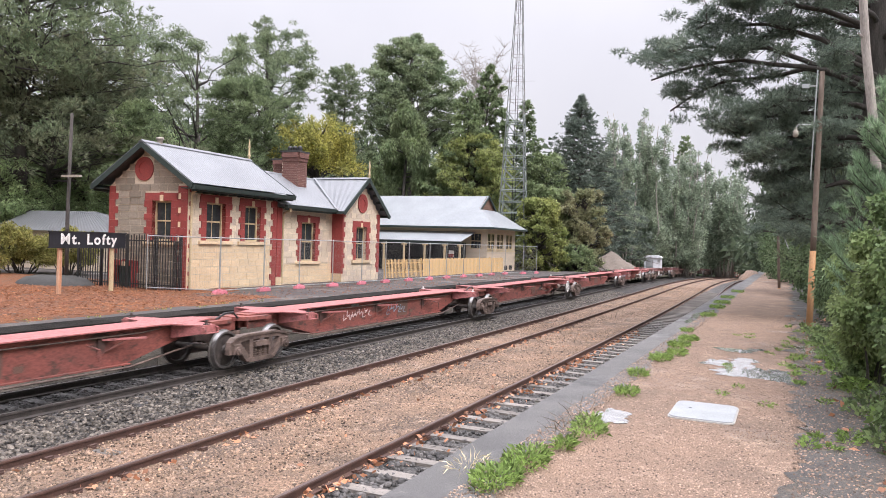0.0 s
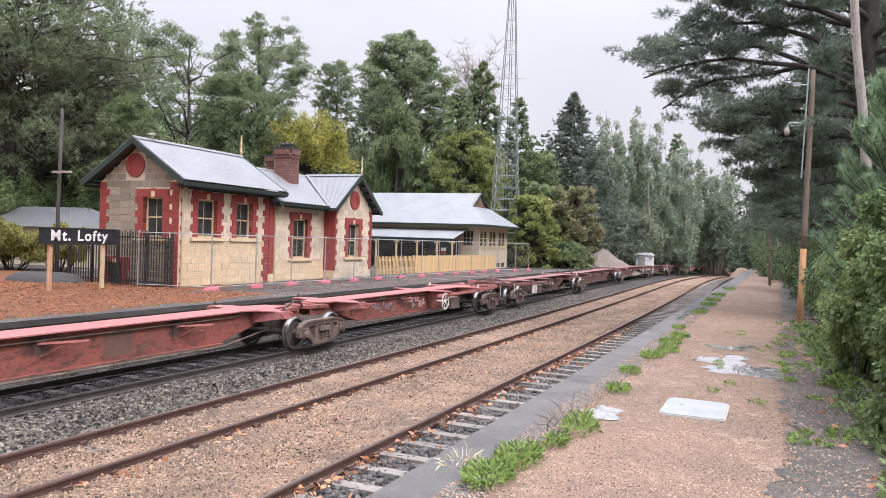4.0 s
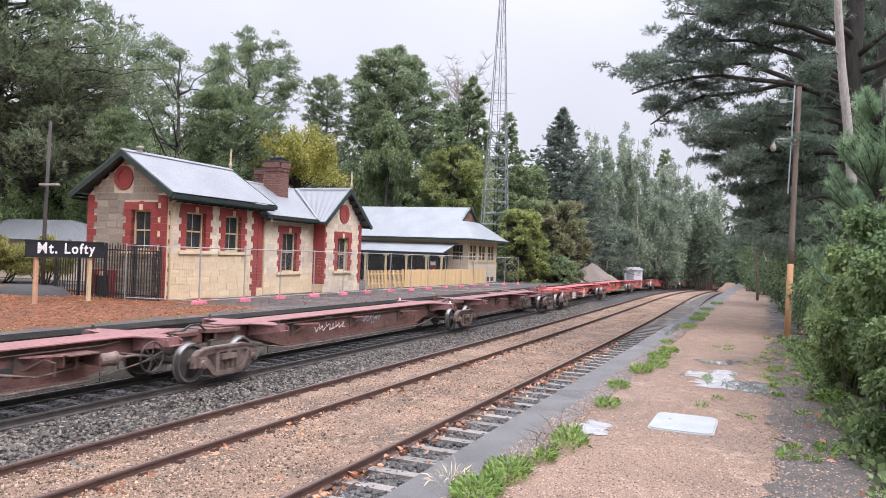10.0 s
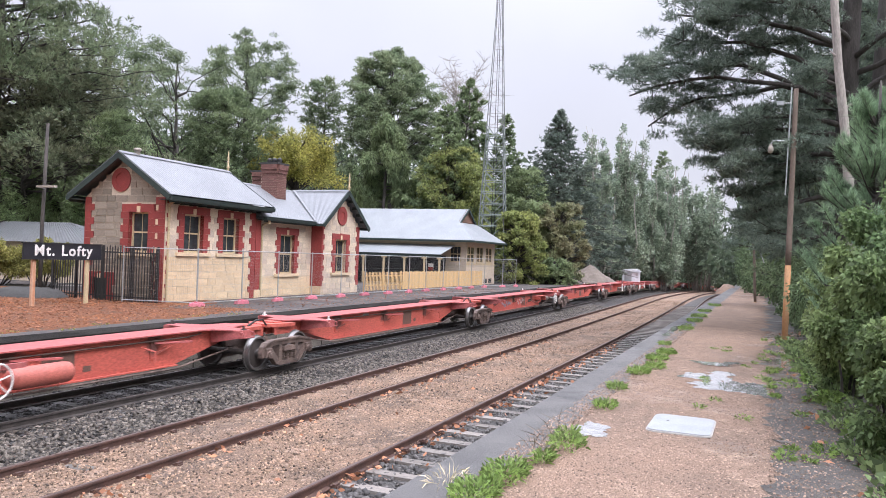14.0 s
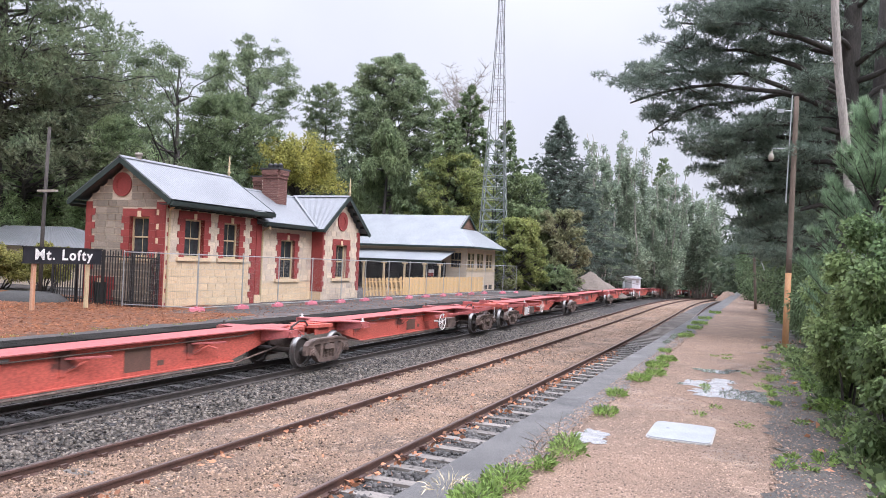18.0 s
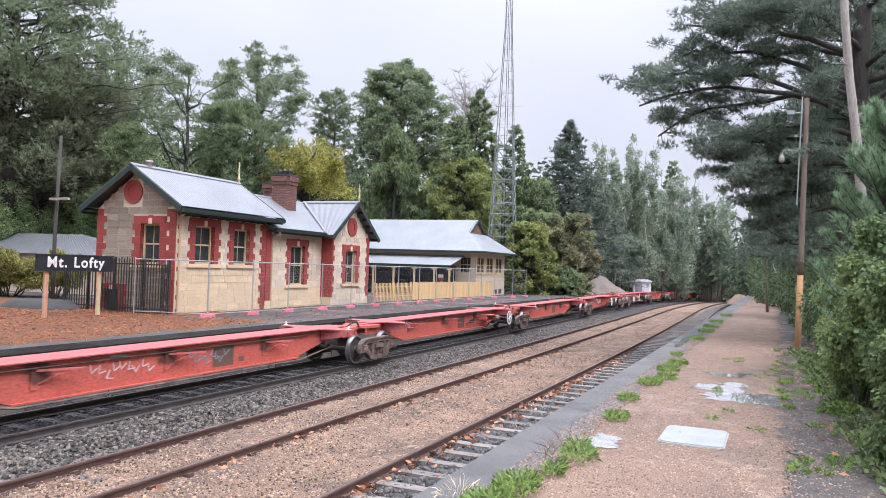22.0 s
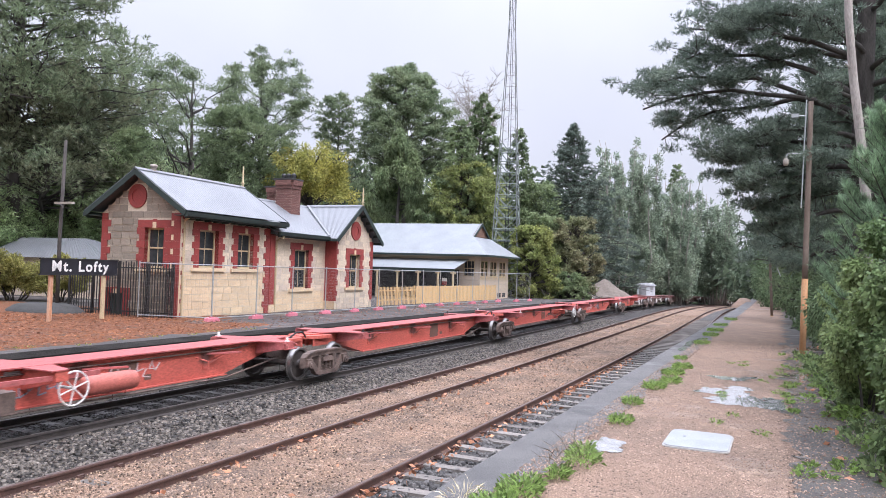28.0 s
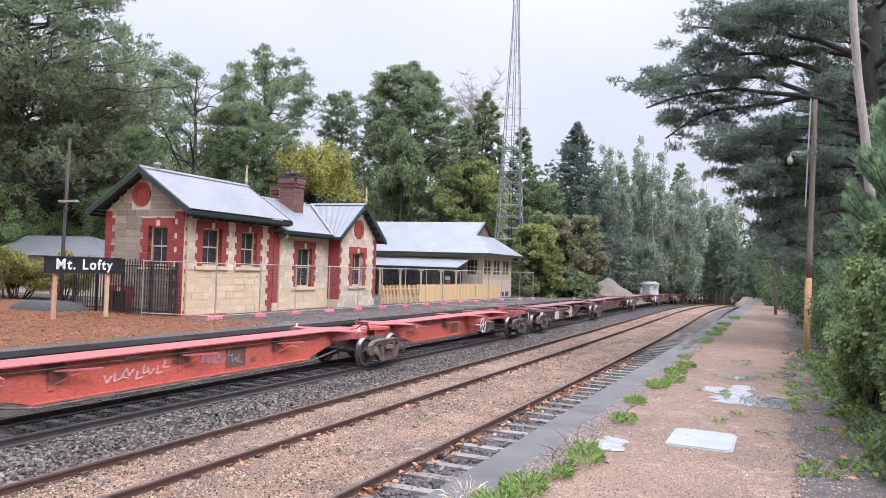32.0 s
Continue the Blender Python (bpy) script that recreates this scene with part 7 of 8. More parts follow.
FP, FI, FF = fence_panel_mesh(), mesh_infill(), foot_mesh()
feet = [(-21.8, 20.55)] + [(-18.98 + 0.035 * k + 0.05 * math.sin(k * 2.1), 21.35 + 2.43 * k) for k in range(13)] + [(-17.9, 52.6), (-17.6, 54.9)]
for k in range(len(feet) - 1):
    (x0, y0), (x1, y1) = feet[k], feet[k + 1]
    ang = math.degrees(math.atan2(-(x1 - x0), y1 - y0))
    f = thing("mesh_fence", "grey steel mesh temporary fence panel on the platform", "fence", pose(x0, y0, PLAT_Z, 0, 0, ang), "temporary fence")
    sc = math.hypot(x1 - x0, y1 - y0) / 2.38
    f.scale = (1, sc, 1)
    part("frame", FP, M_GALV, f)
    part("wire_mesh", FI, M_GALV, f)
for k, (x, y) in enumerate(feet[1:]):
    t = thing("weight_block", "faded pink plastic fence foot block on the asphalt", "fence foot", pose(x, y, PLAT_Z, 0, 0, 84 + 9 * math.sin(k * 3.7)), "fence feet")
    part("block", FF, M_PINK, t, bevel=0.012)

# ---- black steel pale fence round the gable ----
bf = thing("pale_fence", "black steel pale fence with a gate before the gable", "fence", pose(-20.70, 21.15, 0.95, 0, 0, 1.66))
for z in (0.22, 1.9):
    part("rail", Geo().span(-5.35, -0.02, -0.02, 0.02, z, z + 0.05), M_BLACK, bf)
for i in range(40):
    x = -0.07 - i * 0.134
    part("pale", Geo().span(x - 0.017, x + 0.017, -0.045, -0.02, 0.04, 2.13 + (0.05 if i % 2 else 0)), M_BLACK, bf)
for x in (-0.02, -1.2, -1.32, -2.7, -4.1, -5.35):
    part("post", Geo().span(x - 0.035, x + 0.035, -0.03, 0.04, 0.0, 2.18), M_BLACK, bf)
for i in range(11):
    x = -0.06 - i * 0.033
    part("gate_bar", Geo().span(x - 0.006, x + 0.006, -0.012, 0.0, 0.27, 1.9), M_BLACK, bf)
for i in range(24):
    part("gate_bar", Geo().span(-0.42, -0.03, -0.018, -0.012, 0.3 + i * 0.067, 0.312 + i * 0.067), M_BLACK, bf)

# ---- picket and paling fence ----
pf = thing("picket_fence", "new yellow pine picket and paling fence beside the station", "fence", pose(-20.75, 36.9, PLAT_Z, 0, 0, -2.0))
for z in (0.3, 0.85):
    part("rail", Geo().span(-0.06, -0.02, 0, 17.4, z, z + 0.07), M_PINE, pf)
for i in range(27):
    piece("picket", M_PINE, pf, 0.0, 0.02, 0.05 + i * 0.16, 0.125 + i * 0.16, 0.04, 1.1 + 0.02 * math.sin(i * 4.3))
for i in range(118):
    piece("paling", M_PINE, pf, 0.0, 0.02, 4.4 + i * 0.11, 4.507 + i * 0.11, 0.03, 1.12 + 0.015 * math.sin(i * 5.1))
for i in range(9):
    piece("post", M_PINE, pf, -0.14, -0.05, i * 2.15, i * 2.15 + 0.09, 0.0, 1.16)

# ---- name board ----
nb = thing("name_board", "black station name board with white letters on two posts", "station sign", pose(-22.1, 18.2, 0.98, 0, 0, 1.0))
part("board", Geo().span(-0.03, 0.03, -1.53, 1.6, 1.62, 2.15), M_SIGN, nb, bevel=0.006)
for y0, y1, z0, z1 in ((-1.56, 1.63, 2.13, 2.17), (-1.56, 1.63, 1.60, 1.64)):
    part("edge_strip", Geo().span(-0.04, 0.045, y0, y1, z0, z1), M_BLACK, nb)
part("post", Geo().span(-0.12, -0.03, -1.13, -1.0, -0.05, 1.9), M_SIGNPOST, nb, "weathered orange timber post")
part("post", Geo().span(-0.12, -0.03, 1.02, 1.15, -0.05, 1.9), M_BUFF, nb, "cream painted timber post")
cu = bpy.data.curves.new("lettering", "FONT")
cu.body, cu.size, cu.extrude, cu.align_x, cu.align_y = "Mt. Lofty", 0.50, 0.006, "CENTER", "CENTER"
cu.offset = 0.012
cu.space_character = 1.22
txt = new("lettering", cu)
dg = bpy.context.evaluated_depsgraph_get()
me = bpy.data.meshes.new_from_object(txt.evaluated_get(dg))
bpy.data.objects.remove(txt)
me.materials.clear()
me.materials.append(M_WHITE)
bm = bmesh.new()
bm.from_mesh(me)
bm.faces.ensure_lookup_table()
todo = set(bm.faces)
while todo:                    # every letter is a part of its own
    heap, letter = [min(todo, key=lambda q: q.index)], set()
    while heap:
        face = heap.pop()
        if face in todo:
            todo.discard(face)
            letter.add(face)
            heap += [q for v in face.verts for q in v.link_faces if q in todo]
    g, seen = Geo(), {}
    for face in sorted(letter, key=lambda q: q.index):
        for v in face.verts:
            if v not in seen:
                seen[v] = len(g.v)
                g.v.append((v.co.x * 1.02, v.co.y, v.co.z))
        g.f.append(tuple(seen[v] for v in face.verts))
    part("letter", g.mesh("letter", M_WHITE, fix=False), M_WHITE, nb, "white painted letter", pose(0.034, 0.02, 1.895, 90, 0, 90))
bm.free()

# ---- poles ----
def light_pole(x, y, h, lean, foot, lamp, label):
    t = thing("timber_pole", label, "pole", pose(x, y, PATH_Z - 0.05))
    g = Geo()
    n = 8
    g.path([Vector((lean * (foot + (h - foot) * i / n) / h, 0, foot + (h - foot) * i / n)) for i in range(n + 1)], [0.088 - 0.014 * i / n for i in range(n + 1)], 14)
    part("pole", g, M_POLE, t, smooth=True)
    g = Geo().path([Vector((0, 0, -0.2)), Vector((lean * foot / h, 0, foot))], [0.096, 0.091], 14)
    part("pole_foot", g, M_POLEFOOT, t, "orange preservative-stained foot", smooth=True)
    if lamp:
        g = Geo()
        x1 = lean * 0.8
        g.path([Vector((x1 - 0.13, -0.06, 6.3)), Vector((x1 - 0.6, -0.1, 6.32)), Vector((x1 - 0.66, -0.1, 6.2))], [0.02, 0.02, 0.02], 8)
        g.path([Vector((x1 - 0.2, -0.02, 4.6)), Vector((x1 - 0.1, -0.02, 8.0))], [0.022, 0.022], 8)
        g.path([Vector((x1 - 0.1, -0.02, 7.5)), Vector((x1 - 0.3, -0.06, 7.5))], [0.02, 0.02], 8)
        part("conduit", g, M_GALV, t)
        part("lamp", Geo().lathe((x1 - 0.66, -0.1, 5.72), [(0.0, 0.2), (0.06, 0.22), (0.085, 0.29), (0.08, 0.39), (0.05, 0.43), (0.04, 0.5)], 14), M_LAMP, t, "cream weathered lamp", smooth=True)
        part("floodlight", Geo().box((x1 - 0.42, -0.08, 7.5), (0.2, 0.14, 0.12)), M_GALV, t)
    return t


light_pole(0.63, 25.7, 7.95, 0.12, 2.4, True, "leaning grey timber light pole with orange foot")
p2 = light_pole(-0.5, 51.6, 6.1, -0.3, 0.1, False, "far timber pole with a dangling wire")
g = Geo()
g.path([Vector((-0.3, 0, 6.0)), Vector((-0.1, 0, 4.6)), Vector((0.15, 0, 3.4)), Vector((0.45, 0, 2.6))], [0.03, 0.03, 0.03, 0.03], 6)
part("wire", g, M_GALV, p2)
lp = thing("street_lamp", "thin dark timber pole with a pale tube light", "street lamp", pose(-30.8, 24.2, 0.9))
part("pole", Geo().path([Vector((0, 0, -0.2)), Vector((-0.02, 0, 3)), Vector((0.1, 0, 7.8))], [0.09, 0.085, 0.07], 10), M_BARK, lp, smooth=True)
part("tube_light", Geo().box((0.5, -0.25, 4.82), (1.15, 0.18, 0.1)), M_LAMP, lp, "pale tube light fitting")
part("light_arm", Geo().tube((0.05, 0, 4.72), (0.1, -0.2, 4.78), 0.03), M_GALV, lp)

# ---- sheds ----
sh = thing("shed", "low shed with a pale iron roof behind the shrubs", "shed", pose(-36, 28.8, 0.9, 0, 0, 4))
part("wall", Geo().span(-5.5, 2.6, 0, 4, -0.2, 2.25), M_BUFFW, sh)
corrugated("roof", (-6.1, -0.4, 2.27), (3.3, -0.4, 2.27), (-0.7, 2.0, 3.45), (-5.8, 2.0, 3.45), sh, M_ROOF, 0.25, 0.012)
corrugated("roof", (-6.1, 4.4, 2.27), (3.3, 4.4, 2.27), (-0.7, 2.0, 3.45), (-5.8, 2.0, 3.45), sh, M_ROOF, 0.25, 0.012)
beam("bargeboard", (-6.12, -0.4, 2.2), (-5.82, 2.0, 3.38), 0.05, 0.16, M_GREEN, sh)
corrugated("roof", (3.3, -0.4, 2.27), (3.3, 4.4, 2.27), (-0.69, 2.02, 3.45), (-0.69, 1.98, 3.45), sh, M_ROOF, 0.25, 0.012)
M_CABIN = mat("bluish_white_steel_paint", (0.70, 0.75, 0.79), (0.62, 0.67, 0.71), 0.5, 3, 30, 0.15, 0.003)
cb = thing("relay_cabin", "small white steel relay cabin beyond the platform", "cabin", pose(-14.3, 88.6, 0.05, 0, 0, 8))
part("body", Geo().span(-1.0, 1.0, -0.9, 0.9, 0, 2.1), M_CABIN, cb, bevel=0.03)
part("roof", Geo().prism([(-1.12, 2.1), (1.12, 2.1), (0.9, 2.3), (0, 2.42), (-0.9, 2.3)], "y", -1.05, 1.05), M_CABIN, cb)
part("door", Geo().span(-0.75, 0.05, -0.93, -0.9, 0.15, 1.9), M_LID, cb)
part("vent", Geo().span(0.5, 0.8, -0.93, -0.9, 1.6, 1.9), M_GALV, cb)
part("roof_vent", Geo().box((0.6, 0, 2.38), (0.14, 0.14, 0.14)), M_CABIN, cb)

# ---- gravel heap ----
g = Geo()
hn = 40
for j in range(hn + 1):
    for i in range(hn + 1):
        u, w = -1 + 2 * i / hn, -1 + 2 * j / hn
        r = math.hypot(u, w)
        z = max(0, 1 - r) * 2.5
        z += 0.12 * noise.noise((u * 4, w * 4, 0)) * (r < 1) + 0.06 * noise.noise((u * 14, w * 14, 2)) * (r < 1)
        g.v.append((u * 3.9, w * 3.9, z - 0.05))
g.f = [(j * (hn + 1) + i, j * (hn + 1) + i + 1, (j + 1) * (hn + 1) + i + 1, (j + 1) * (hn + 1) + i) for j in range(hn) for i in range(hn)]
hp = tagged(new("gravel_heap", g.mesh("gravel_heap", M_HEAP, fix=False)), "heap of tan and grey gravel beside the line", "gravel heap", kind="stuff")
hp.matrix_basis = pose(-16.6, 76.5, 0.4)
g = Geo().lathe((0, 0, 0), [(1.0, -0.1), (0.9, 0.1), (0.62, 0.45), (0.3, 0.75), (0.0, 0.85)], 24)
g.v = [(x * 1.3 + 0.2 * noise.noise((x * 2, y * 2, 0)), y * 3.4, z + 0.12 * noise.noise((x * 3, y * 3, 1))) for x, y, z in g.v]
em = tagged(part("earth_mound", g, M_PATH, smooth=True), "low tan earth mound at the end of the path", "mound")
em.matrix_basis = pose(-3.5, 84, ground_z(-2.2, 84) - 0.25)
fp = tagged(part("thin_pole", Geo().path([Vector((0, 0, -0.3)), Vector((0, 0, 7)), Vector((0.05, 0, 14.6))], [0.12, 0.11, 0.09], 8), M_BARKPALE), "thin pale grey pole among the poplars", "pole")
fp.matrix_basis = pose(-16.9, 130, ground_z(-16.9, 130))
g = Geo().lathe((0, 0, 0), [(1.75, -0.1), (1.6, 0.12), (1.25, 0.3), (0.7, 0.38), (0.0, 0.4)], 26)
g.v = [(x * 1.1 + 0.1 * noise.noise((x, y, 0)), y * 0.7, z + 0.04 * noise.noise((x * 2, y * 2, 1))) for x, y, z in g.v]
md = tagged(part("tarp_mound", g, M_TARP, smooth=True), "low grey covered mound behind the name board", "mound")
md.matrix_basis = pose(-26.6, 20.4, 0.98)

# ---- service cover and puddles on the old platform ----
cv = thing("service_cover", "pale grey rectangular service cover on the gravel", "service cover", pose(-1.0, 10.9, PATH_Z))
prof = []
for cx, cy, a0 in ((0.29, 0.45, 0), (-0.29, 0.45, 90), (-0.29, -0.45, 180), (0.29, -0.45, 270)):
    for k in range(5):
        a = radians(a0 + 22.5 * k)
        prof.append((cx + 0.12 * math.cos(a), cy + 0.12 * math.sin(a)))
part("lid", Geo().prism(prof, "z", 0.0, 0.035), M_LID, cv, bevel=0.008)
part("rim", Geo().prism([(x * 1.04, y * 1.03) for x, y in prof], "z", -0.02, 0.018), M_CONC, cv)
# thin near-black disc on the lid, coloured as the hole's shade
part("lift_hole_disc", Geo().tube((-0.2, 0.1, 0.03), (-0.2, 0.1, 0.0372), 0.02), M_DARK, cv)


def puddle(x, y, rx, ry, seed, z=PATH_Z + 0.016):
    g = Geo()
    n = 56
    g.v.append((0, 0, 0))
    for i in range(n):
        a = 2 * math.pi * i / n
        r = 1 + 0.65 * noise.noise((math.cos(a) * 1.4, math.sin(a) * 1.4, seed)) + 0.45 * noise.noise((math.cos(a) * 4, math.sin(a) * 4, seed + 7))
        g.v.append((rx * r * math.cos(a), ry * r * math.sin(a), 0))
    g.f = [(0, 1 + i, 1 + (i + 1) % n) for i in range(n)]
    o = new("puddle", g.mesh("puddle", M_WATER, fix=False))
    o.matrix_basis = pose(x, y, z)
    return tagged(o, "shallow rain puddle reflecting the sky", "puddle", "rain puddles", "structure")


for i, (x, y, rx, ry) in enumerate([(-0.95, 15.9, 0.5, 0.5), (-0.55, 15.1, 0.6, 0.55), (-0.15, 14.6, 0.32, 0.5), (-0.75, 16.6, 0.3, 0.3), (-1.3, 16.1, 0.2, 0.3), (-0.1, 15.4, 0.22, 0.25), (-1.05, 18.2, 0.4, 0.35), (-0.6, 18.6, 0.2, 0.2),
                                     (-2.1, 10.0, 0.2, 0.3), (-1.95, 9.75, 0.12, 0.15), (-2.75, 27.0, 0.26, 1.5), (-2.6, 29.0, 0.2, 1.0), (-2.8, 24.8, 0.15, 0.6), (0.45, 19.5, 0.2, 0.8), (0.5, 22.0, 0.14, 0.5)]):
    puddle(x, y, rx, ry, 1 + i * 1.7, PATH_Z + 0.007 + 0.0003 * i)


# ---- weeds ----
def weed(x, y, r, h, n, seed, leaf=None, size=0.085, name="weed_clump", label="bright green weed clump on the platform edge", z=PATH_Z, width=0.35):
    rng = np.random.default_rng(seed)
    a = rng.uniform(0, 2 * math.pi, n)
    k = np.sqrt(rng.uniform(0, 1, n))
    p = np.stack([np.cos(a) * k * r * 0.8, np.sin(a) * k * r * 1.5, np.full(n, 0.01) + rng.uniform(0, 1, n) * h * 0.35], 1)
    d = np.stack([np.cos(a) * 0.7, np.sin(a) * 0.7, rng.uniform(0.35, 1.4, n)], 1) + rng.normal(size=(n, 3)) * 0.35
    o = new(name, leaf_mesh(name, leaf or L_WEED, p, d, size, width, rng, 0.25, True))
    o.matrix_basis = pose(x, y, z)
    return tagged(o, label, "weeds", "weeds on the old platform", "stuff")


rng = np.random.default_rng(31)
spots = [(-2.42, 6.55, 0.26, 0.3, 420), (-2.38, 7.3, 0.26, 0.3, 420), (-2.2, 8.1, 0.14, 0.22, 160), (-2.12, 8.9, 0.25, 0.26, 240), (-2.25, 9.4, 0.16, 0.2, 120), (-2.2, 11.6, 0.2, 0.2, 220), (-2.35, 13.4, 0.2, 0.2, 160),
         (-2.3, 15.6, 0.26, 0.24, 330), (-2.1, 16.6, 0.24, 0.22, 260), (-2.25, 18.0, 0.28, 0.25, 340), (-2.2, 19.4, 0.26, 0.24, 330), (-2.5, 21.5, 0.2, 0.2, 120), (-2.45, 27, 0.3, 0.25, 240), (-2.5, 31, 0.34, 0.3, 300), (-2.55, 34, 0.4, 0.3, 360), (-2.6, 38, 0.36, 0.3, 300), (-2.5, 44, 0.4, 0.3, 280)]
for i, (x, y, r, h, n) in enumerate(spots):
    weed(x, y, r, h, int(n * 1.5), 300 + i, width=0.28)
for i in range(26):
    x, y = rng.uniform(0.0, 0.8), rng.uniform(9, 26)
    weed(x, y, rng.uniform(0.08, 0.2), 0.1, int(rng.uniform(30, 90)), 340 + i, size=0.08, label="small weed tuft in the gravel")
for i in range(10):
    weed(rng.uniform(-1.2, 0.1), rng.uniform(11.5, 22), rng.uniform(0.08, 0.16), 0.06, 40, 380 + i, size=0.06, label="small flat weed in the gravel")
# straw-like dry clump and thin dead stalks
weed(-2.85, 6.9, 0.2, 0.1, 60, 401, L_STRAW, 0.17, "dry_grass_clump", "dry straw-coloured grass clump on the asphalt", width=0.06)
for i, (x, y) in enumerate([(-2.3, 9.0), (-2.25, 9.3), (-2.4, 8.9), (-2.3, 8.1), (-2.2, 8.4)]):
    weed(x, y, 0.06, 0.4, 14, 410 + i, L_STALK, 0.38, "dead_stalks", "thin dark dead weed stalks", width=0.02)
# low growth at the foot of the hedge
for i in range(30):
    y = 6.5 + i * 0.62
    x = 1.42 + 0.18 * math.sin(i * 1.9) - 0.02 * i
    weed(x, y, rng.uniform(0.2, 0.42), rng.uniform(0.25, 0.55), int(rng.uniform(90, 200)), 420 + i, L_BUSH if i % 4 else L_WEED, 0.11, "ground_plant", "leafy ground plants at the foot of the hedge", width=0.5)
for i, (x, y) in enumerate([(1.25, 7.9), (1.4, 8.6), (1.35, 9.3), (1.5, 7.4)]):
    weed(x, y, 0.22, 0.25, 46, 460 + i, L_BUSH, 0.2, "broad_leaf_plant", "broad-leaved green plant by the asphalt", width=0.8)
for i in range(8):
    weed(-15.9 - 0.25 * math.sin(i * 2.3), 10.5 + i * 1.3, 0.2, 0.05, 22, 480 + i, L_OLIVE, size=0.07, z=PLAT_Z + 0.01, label="flat weeds along the platform edge")


# ---- loose stone, pebbles and fallen leaves ----
def scatter(name, label, mat_, count, place, s0, s1, seed, flat=0.7, kind="stuff", category="stones"):
    """Loose angular stones: jittered boxes joined into one part."""
    rng = np.random.default_rng(seed)
    xyz = np.array([place(rng) for _ in range(count)])
    cube = np.array([(-1, -1, -1), (1, -1, -1), (1, 1, -1), (-1, 1, -1), (-1, -1, 1), (1, -1, 1), (1, 1, 1), (-1, 1, 1)], float) * 0.5
    s = rng.uniform(s0, s1, (count, 1, 1)) * rng.uniform(0.6, 1.2, (count, 1, 3)) * np.array([1, 1, flat])
    v = cube[None] * s * (1 + rng.uniform(-0.42, 0.42, (count, 8, 3)))
    a, b = rng.uniform(0, 2 * math.pi, count), rng.normal(0, 0.5, count)
    ca, sa, cb_, sb = np.cos(a)[:, None], np.sin(a)[:, None], np.cos(b)[:, None], np.sin(b)[:, None]
    x, y, z = v[..., 0], v[..., 1], v[..., 2]
    y, z = y * cb_ - z * sb, y * sb + z * cb_
    v = np.stack([x * ca - y * sa, x * sa + y * ca, z], -1) + xyz[:, None]
    f = np.array([(4, 5, 6, 7), (0, 1, 5, 4), (1, 2, 6, 5), (2, 3, 7, 6), (3, 0, 4, 7)])
    idx = (np.arange(count)[:, None, None] * 8 + f[None]).reshape(-1)
    me = bpy.data.meshes.new(name)
    me.vertices.add(8 * count)
    me.vertices.foreach_set("co", v.ravel())
    me.loops.add(len(idx))
    me.loops.foreach_set("vertex_index", idx.astype(np.int32))
    me.polygons.add(5 * count)
    me.polygons.foreach_set("loop_start", np.arange(0, 20 * count, 4, dtype=np.int32))
    me.update(calc_edges=True)
    me.materials.append(mat_)
    return tagged(new(name, me), label, category, kind=kind)


def shoulder(rng):
    y = 2 + 55 * rng.random() ** 1.6
    x = rng.uniform(-12.0, -9.75)
    return (x + bend(y), y, main_bed(x) + 0.01)


def between(rng):
    y = 2 + 45 * rng.random() ** 1.5
    x = rng.uniform(-14.6, -11.2)
    return (x + bend(y), y, main_bed(x) + 0.0)


def by_siding(rng):
    y = 5 + 30 * rng.random() ** 1.3
    x = rng.uniform(-5.45, -3.3) if rng.random() < 0.75 else rng.normal(-5.9, 0.25)
    return (x + bend(y), y, -0.17)


def in_loop(rng):
    y = 3 + 66 * rng.random() ** 1.9
    return (rng.uniform(-9.6, -5.5) + bend(y), y, -0.125)


def on_verge(rng):
    y = 5 + 24 * rng.random() ** 1.5
    return ((rng.uniform(-2.7, -2.3) if rng.random() < 0.4 else rng.uniform(0.1, 1.3)), y, PATH_Z + 0.011)


def on_path(rng):
    y = 5 + 24 * rng.random() ** 1.5
    return (rng.uniform(-2.4, 0.6), y, PATH_Z + 0.001)


scatter("ballast", "loose grey crushed ballast on the shoulder", M_STONE_B, 27000, shoulder, 0.035, 0.08, 1)
scatter("ballast", "dark ballast between the main line rails", M_STONE_BLACK, 12000, between, 0.04, 0.085, 2)
scatter("ballast", "dark ballast round the siding sleepers", M_STONE_D, 6500, by_siding, 0.035, 0.08, 3)
scatter("gravel", "tan pebbles between the loop rails", M_PEBBLE, 48000, in_loop, 0.012, 0.036, 4)
scatter("gravel", "fine tan gravel on the old platform", M_GRIT, 42000, on_path, 0.007, 0.018, 5)
scatter("gravel", "stray grit on the asphalt strips", M_GRIT, 13000, on_verge, 0.008, 0.022, 6)


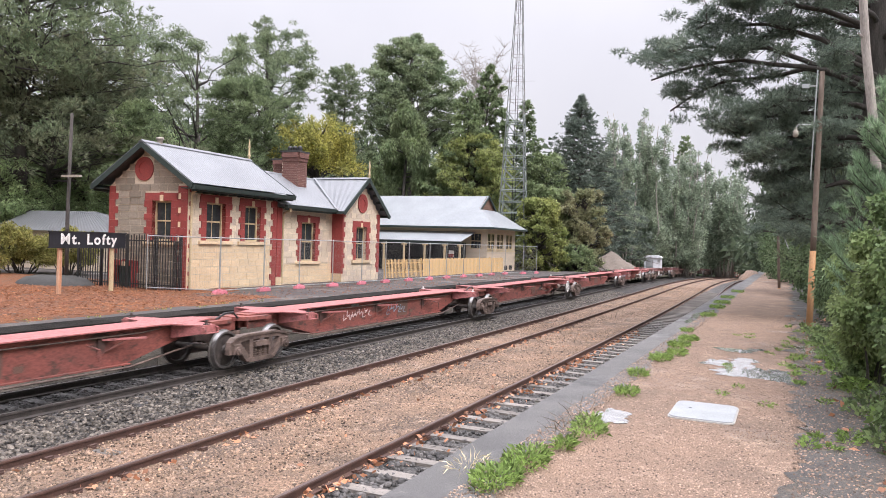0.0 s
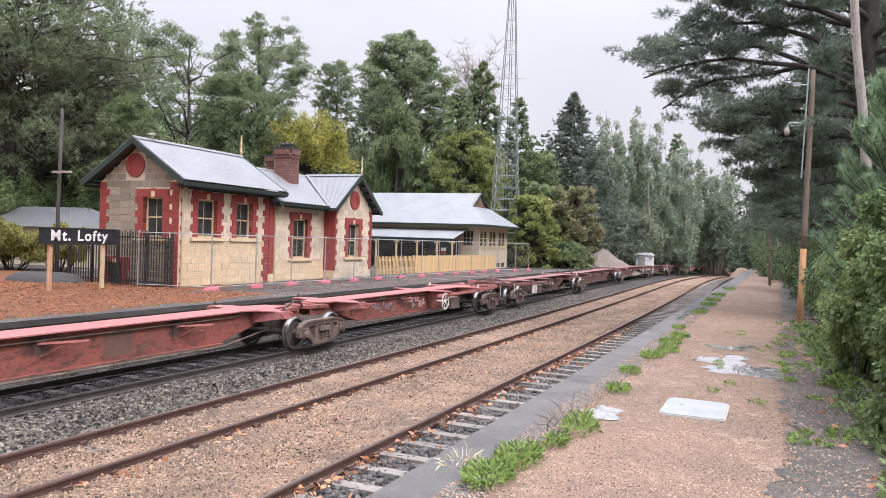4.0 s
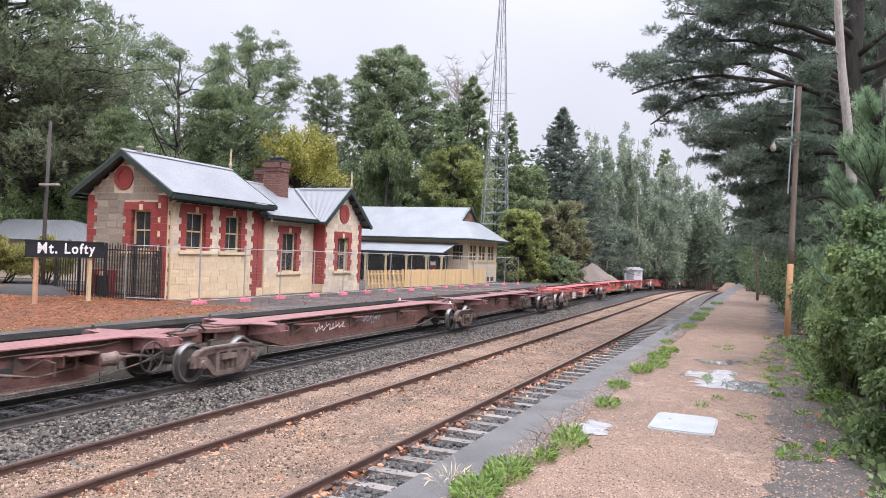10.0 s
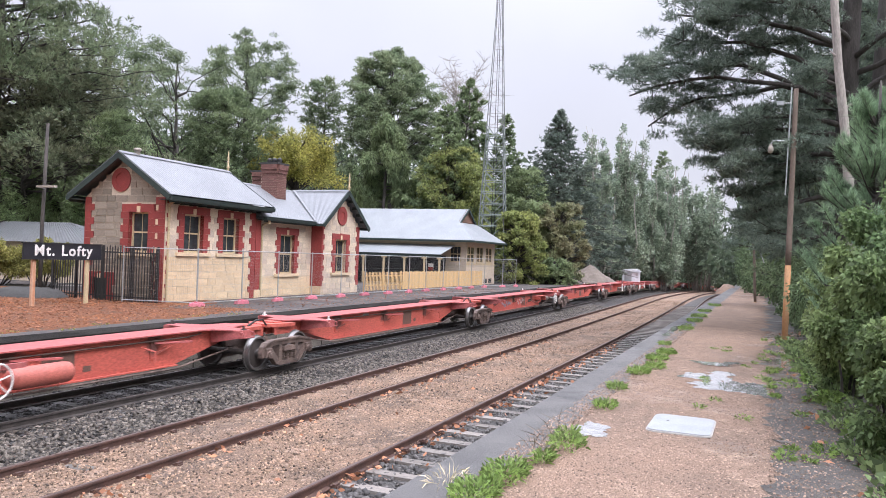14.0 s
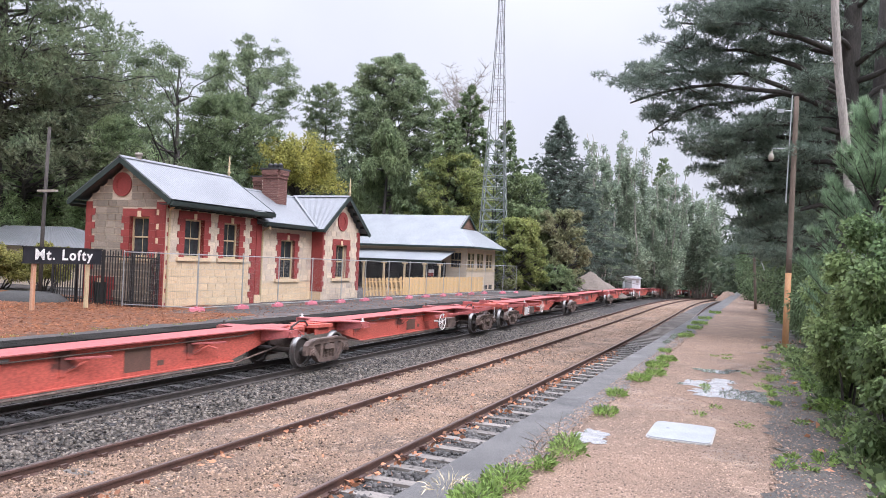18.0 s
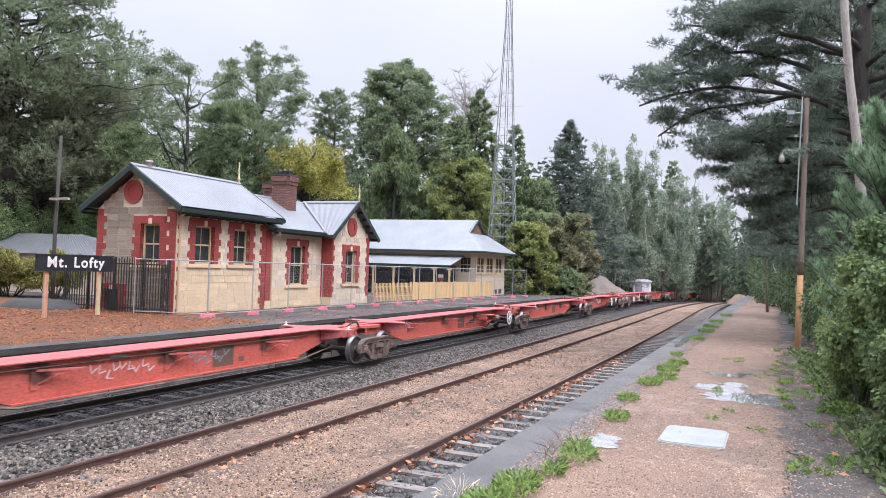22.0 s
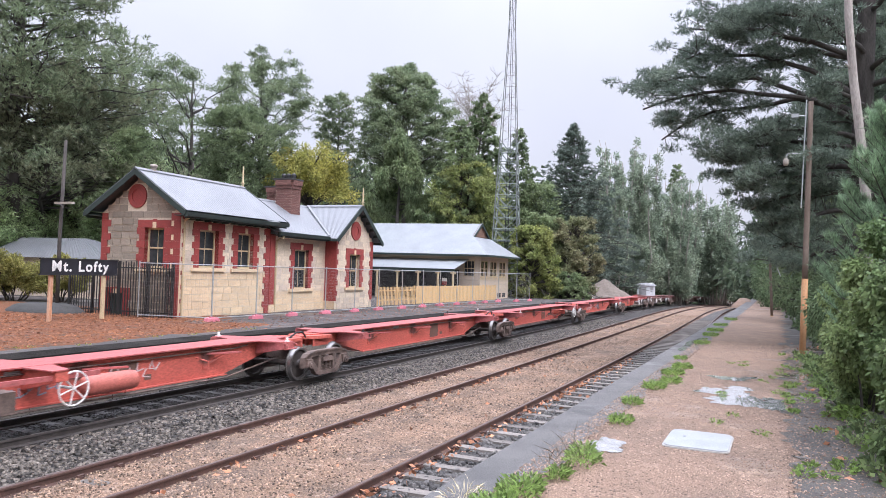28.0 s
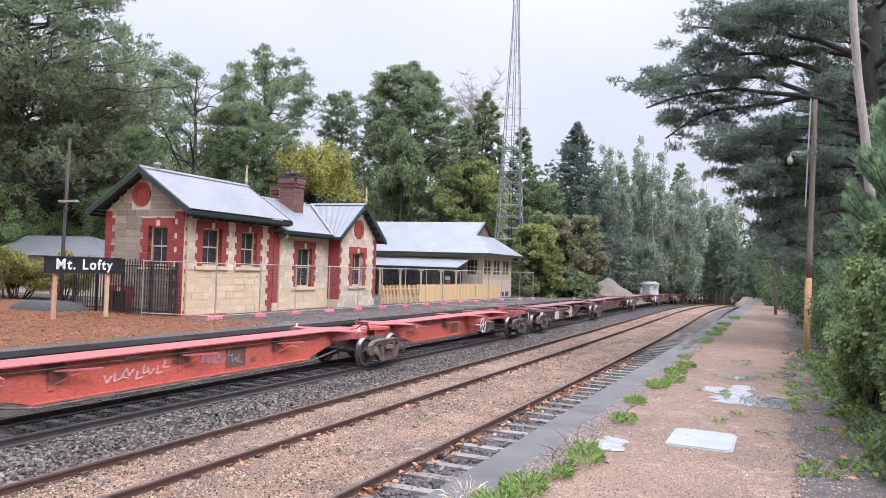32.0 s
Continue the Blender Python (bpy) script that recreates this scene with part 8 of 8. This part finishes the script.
# fallen leaves along the rails and under the hedge
rng = np.random.default_rng(71)
n = 900
yy = 5 + 25 * rng.random(n) ** 1.3
which = rng.random(n)
xx = np.where(which < 0.5, -5.33 + rng.normal(0, 0.12, n), np.where(which < 0.75, -7.95 + rng.normal(0, 0.1, n), np.where(which < 0.85, rng.uniform(-9.5, -3.4, n), rng.uniform(0.4, 1.3, n))))
zz = np.where(xx > -3, PATH_Z + 0.015, -0.1)
p = np.stack([xx, yy, zz], 1)
d = rng.normal(size=(n, 3)) * np.array([1, 1, 0.35])
tagged(new("fallen_leaves", leaf_mesh("fallen_leaves", L_FALL, p, d, 0.11, 0.6, rng, 0.0, True)), "fallen russet leaves along the rails", "fallen leaves", kind="stuff")
# orange litter scattered over the platform end
n = 18000
p = np.stack([rng.uniform(-27, -16.2, n), rng.uniform(9, 21.5, n), PLAT_Z + 0.03 + 0.03 * rng.random(n)], 1)
stray = rng.random(n) < 0.16
p[stray] = np.stack([rng.uniform(-19.5, -15.7, n), 18 + 30 * rng.random(n), np.full(n, PLAT_Z + 0.012)], 1)[stray]
d = rng.normal(size=(n, 3)) * np.array([1, 1, 0.15])
tagged(new("needle_litter", leaf_mesh("needle_litter", L_LITTER, p, d, 0.085, 0.22, rng)), "rusty pine needles and leaves on the platform", "leaf litter", kind="stuff")

# ---- sleepers ----
SLEEP = Geo().box((0, 0, 0), (2.5, 0.23, 0.14)).mesh("sleeper", M_SLEEPER)
SLEEPD = Geo().box((0, 0, 0), (2.5, 0.24, 0.14)).mesh("sleeper", M_SLEEPD)
for k in range(130):
    y = -2.1 + k * 0.66
    part("sleeper", SLEEPD, M_SLEEPD, T_MAIN, "", pose(MAIN_X + bend(y), y, -0.24 + sag(y)))
for k in range(86):
    y = -2.04 + k * 0.755
    part("sleeper", SLEEP, M_SLEEPER, T_SIDE, "", pose(SIDE_X + bend(y) - 0.35 * smooth(25, 110, y) + 0.03 * math.sin(k * 7.1), y, -0.215 + sag(y), 0, 0, 1.2 * math.sin(k * 3.3)))
for k in range(60):
    y = 4.3 + k * 0.74
    part("sleeper", SLEEP, M_SLEEPER, T_LOOP, "", pose(LOOP_X + bend(y), y, -0.219 + 0.012 * math.sin(k * 5.3)))
    for s in (-0.7525, 0.7525):
        if k < 40:
            part("rail_clip", CLIP, M_RAIL, T_LOOP, "", pose(LOOP_X + s + bend(y) + 0.1, y, -0.125))
            part("rail_clip", CLIP, M_RAIL, T_SIDE, "", pose(SIDE_X + s + bend(y) + 0.1, y + 0.3, -0.135)) if s < 0 else None

motions()
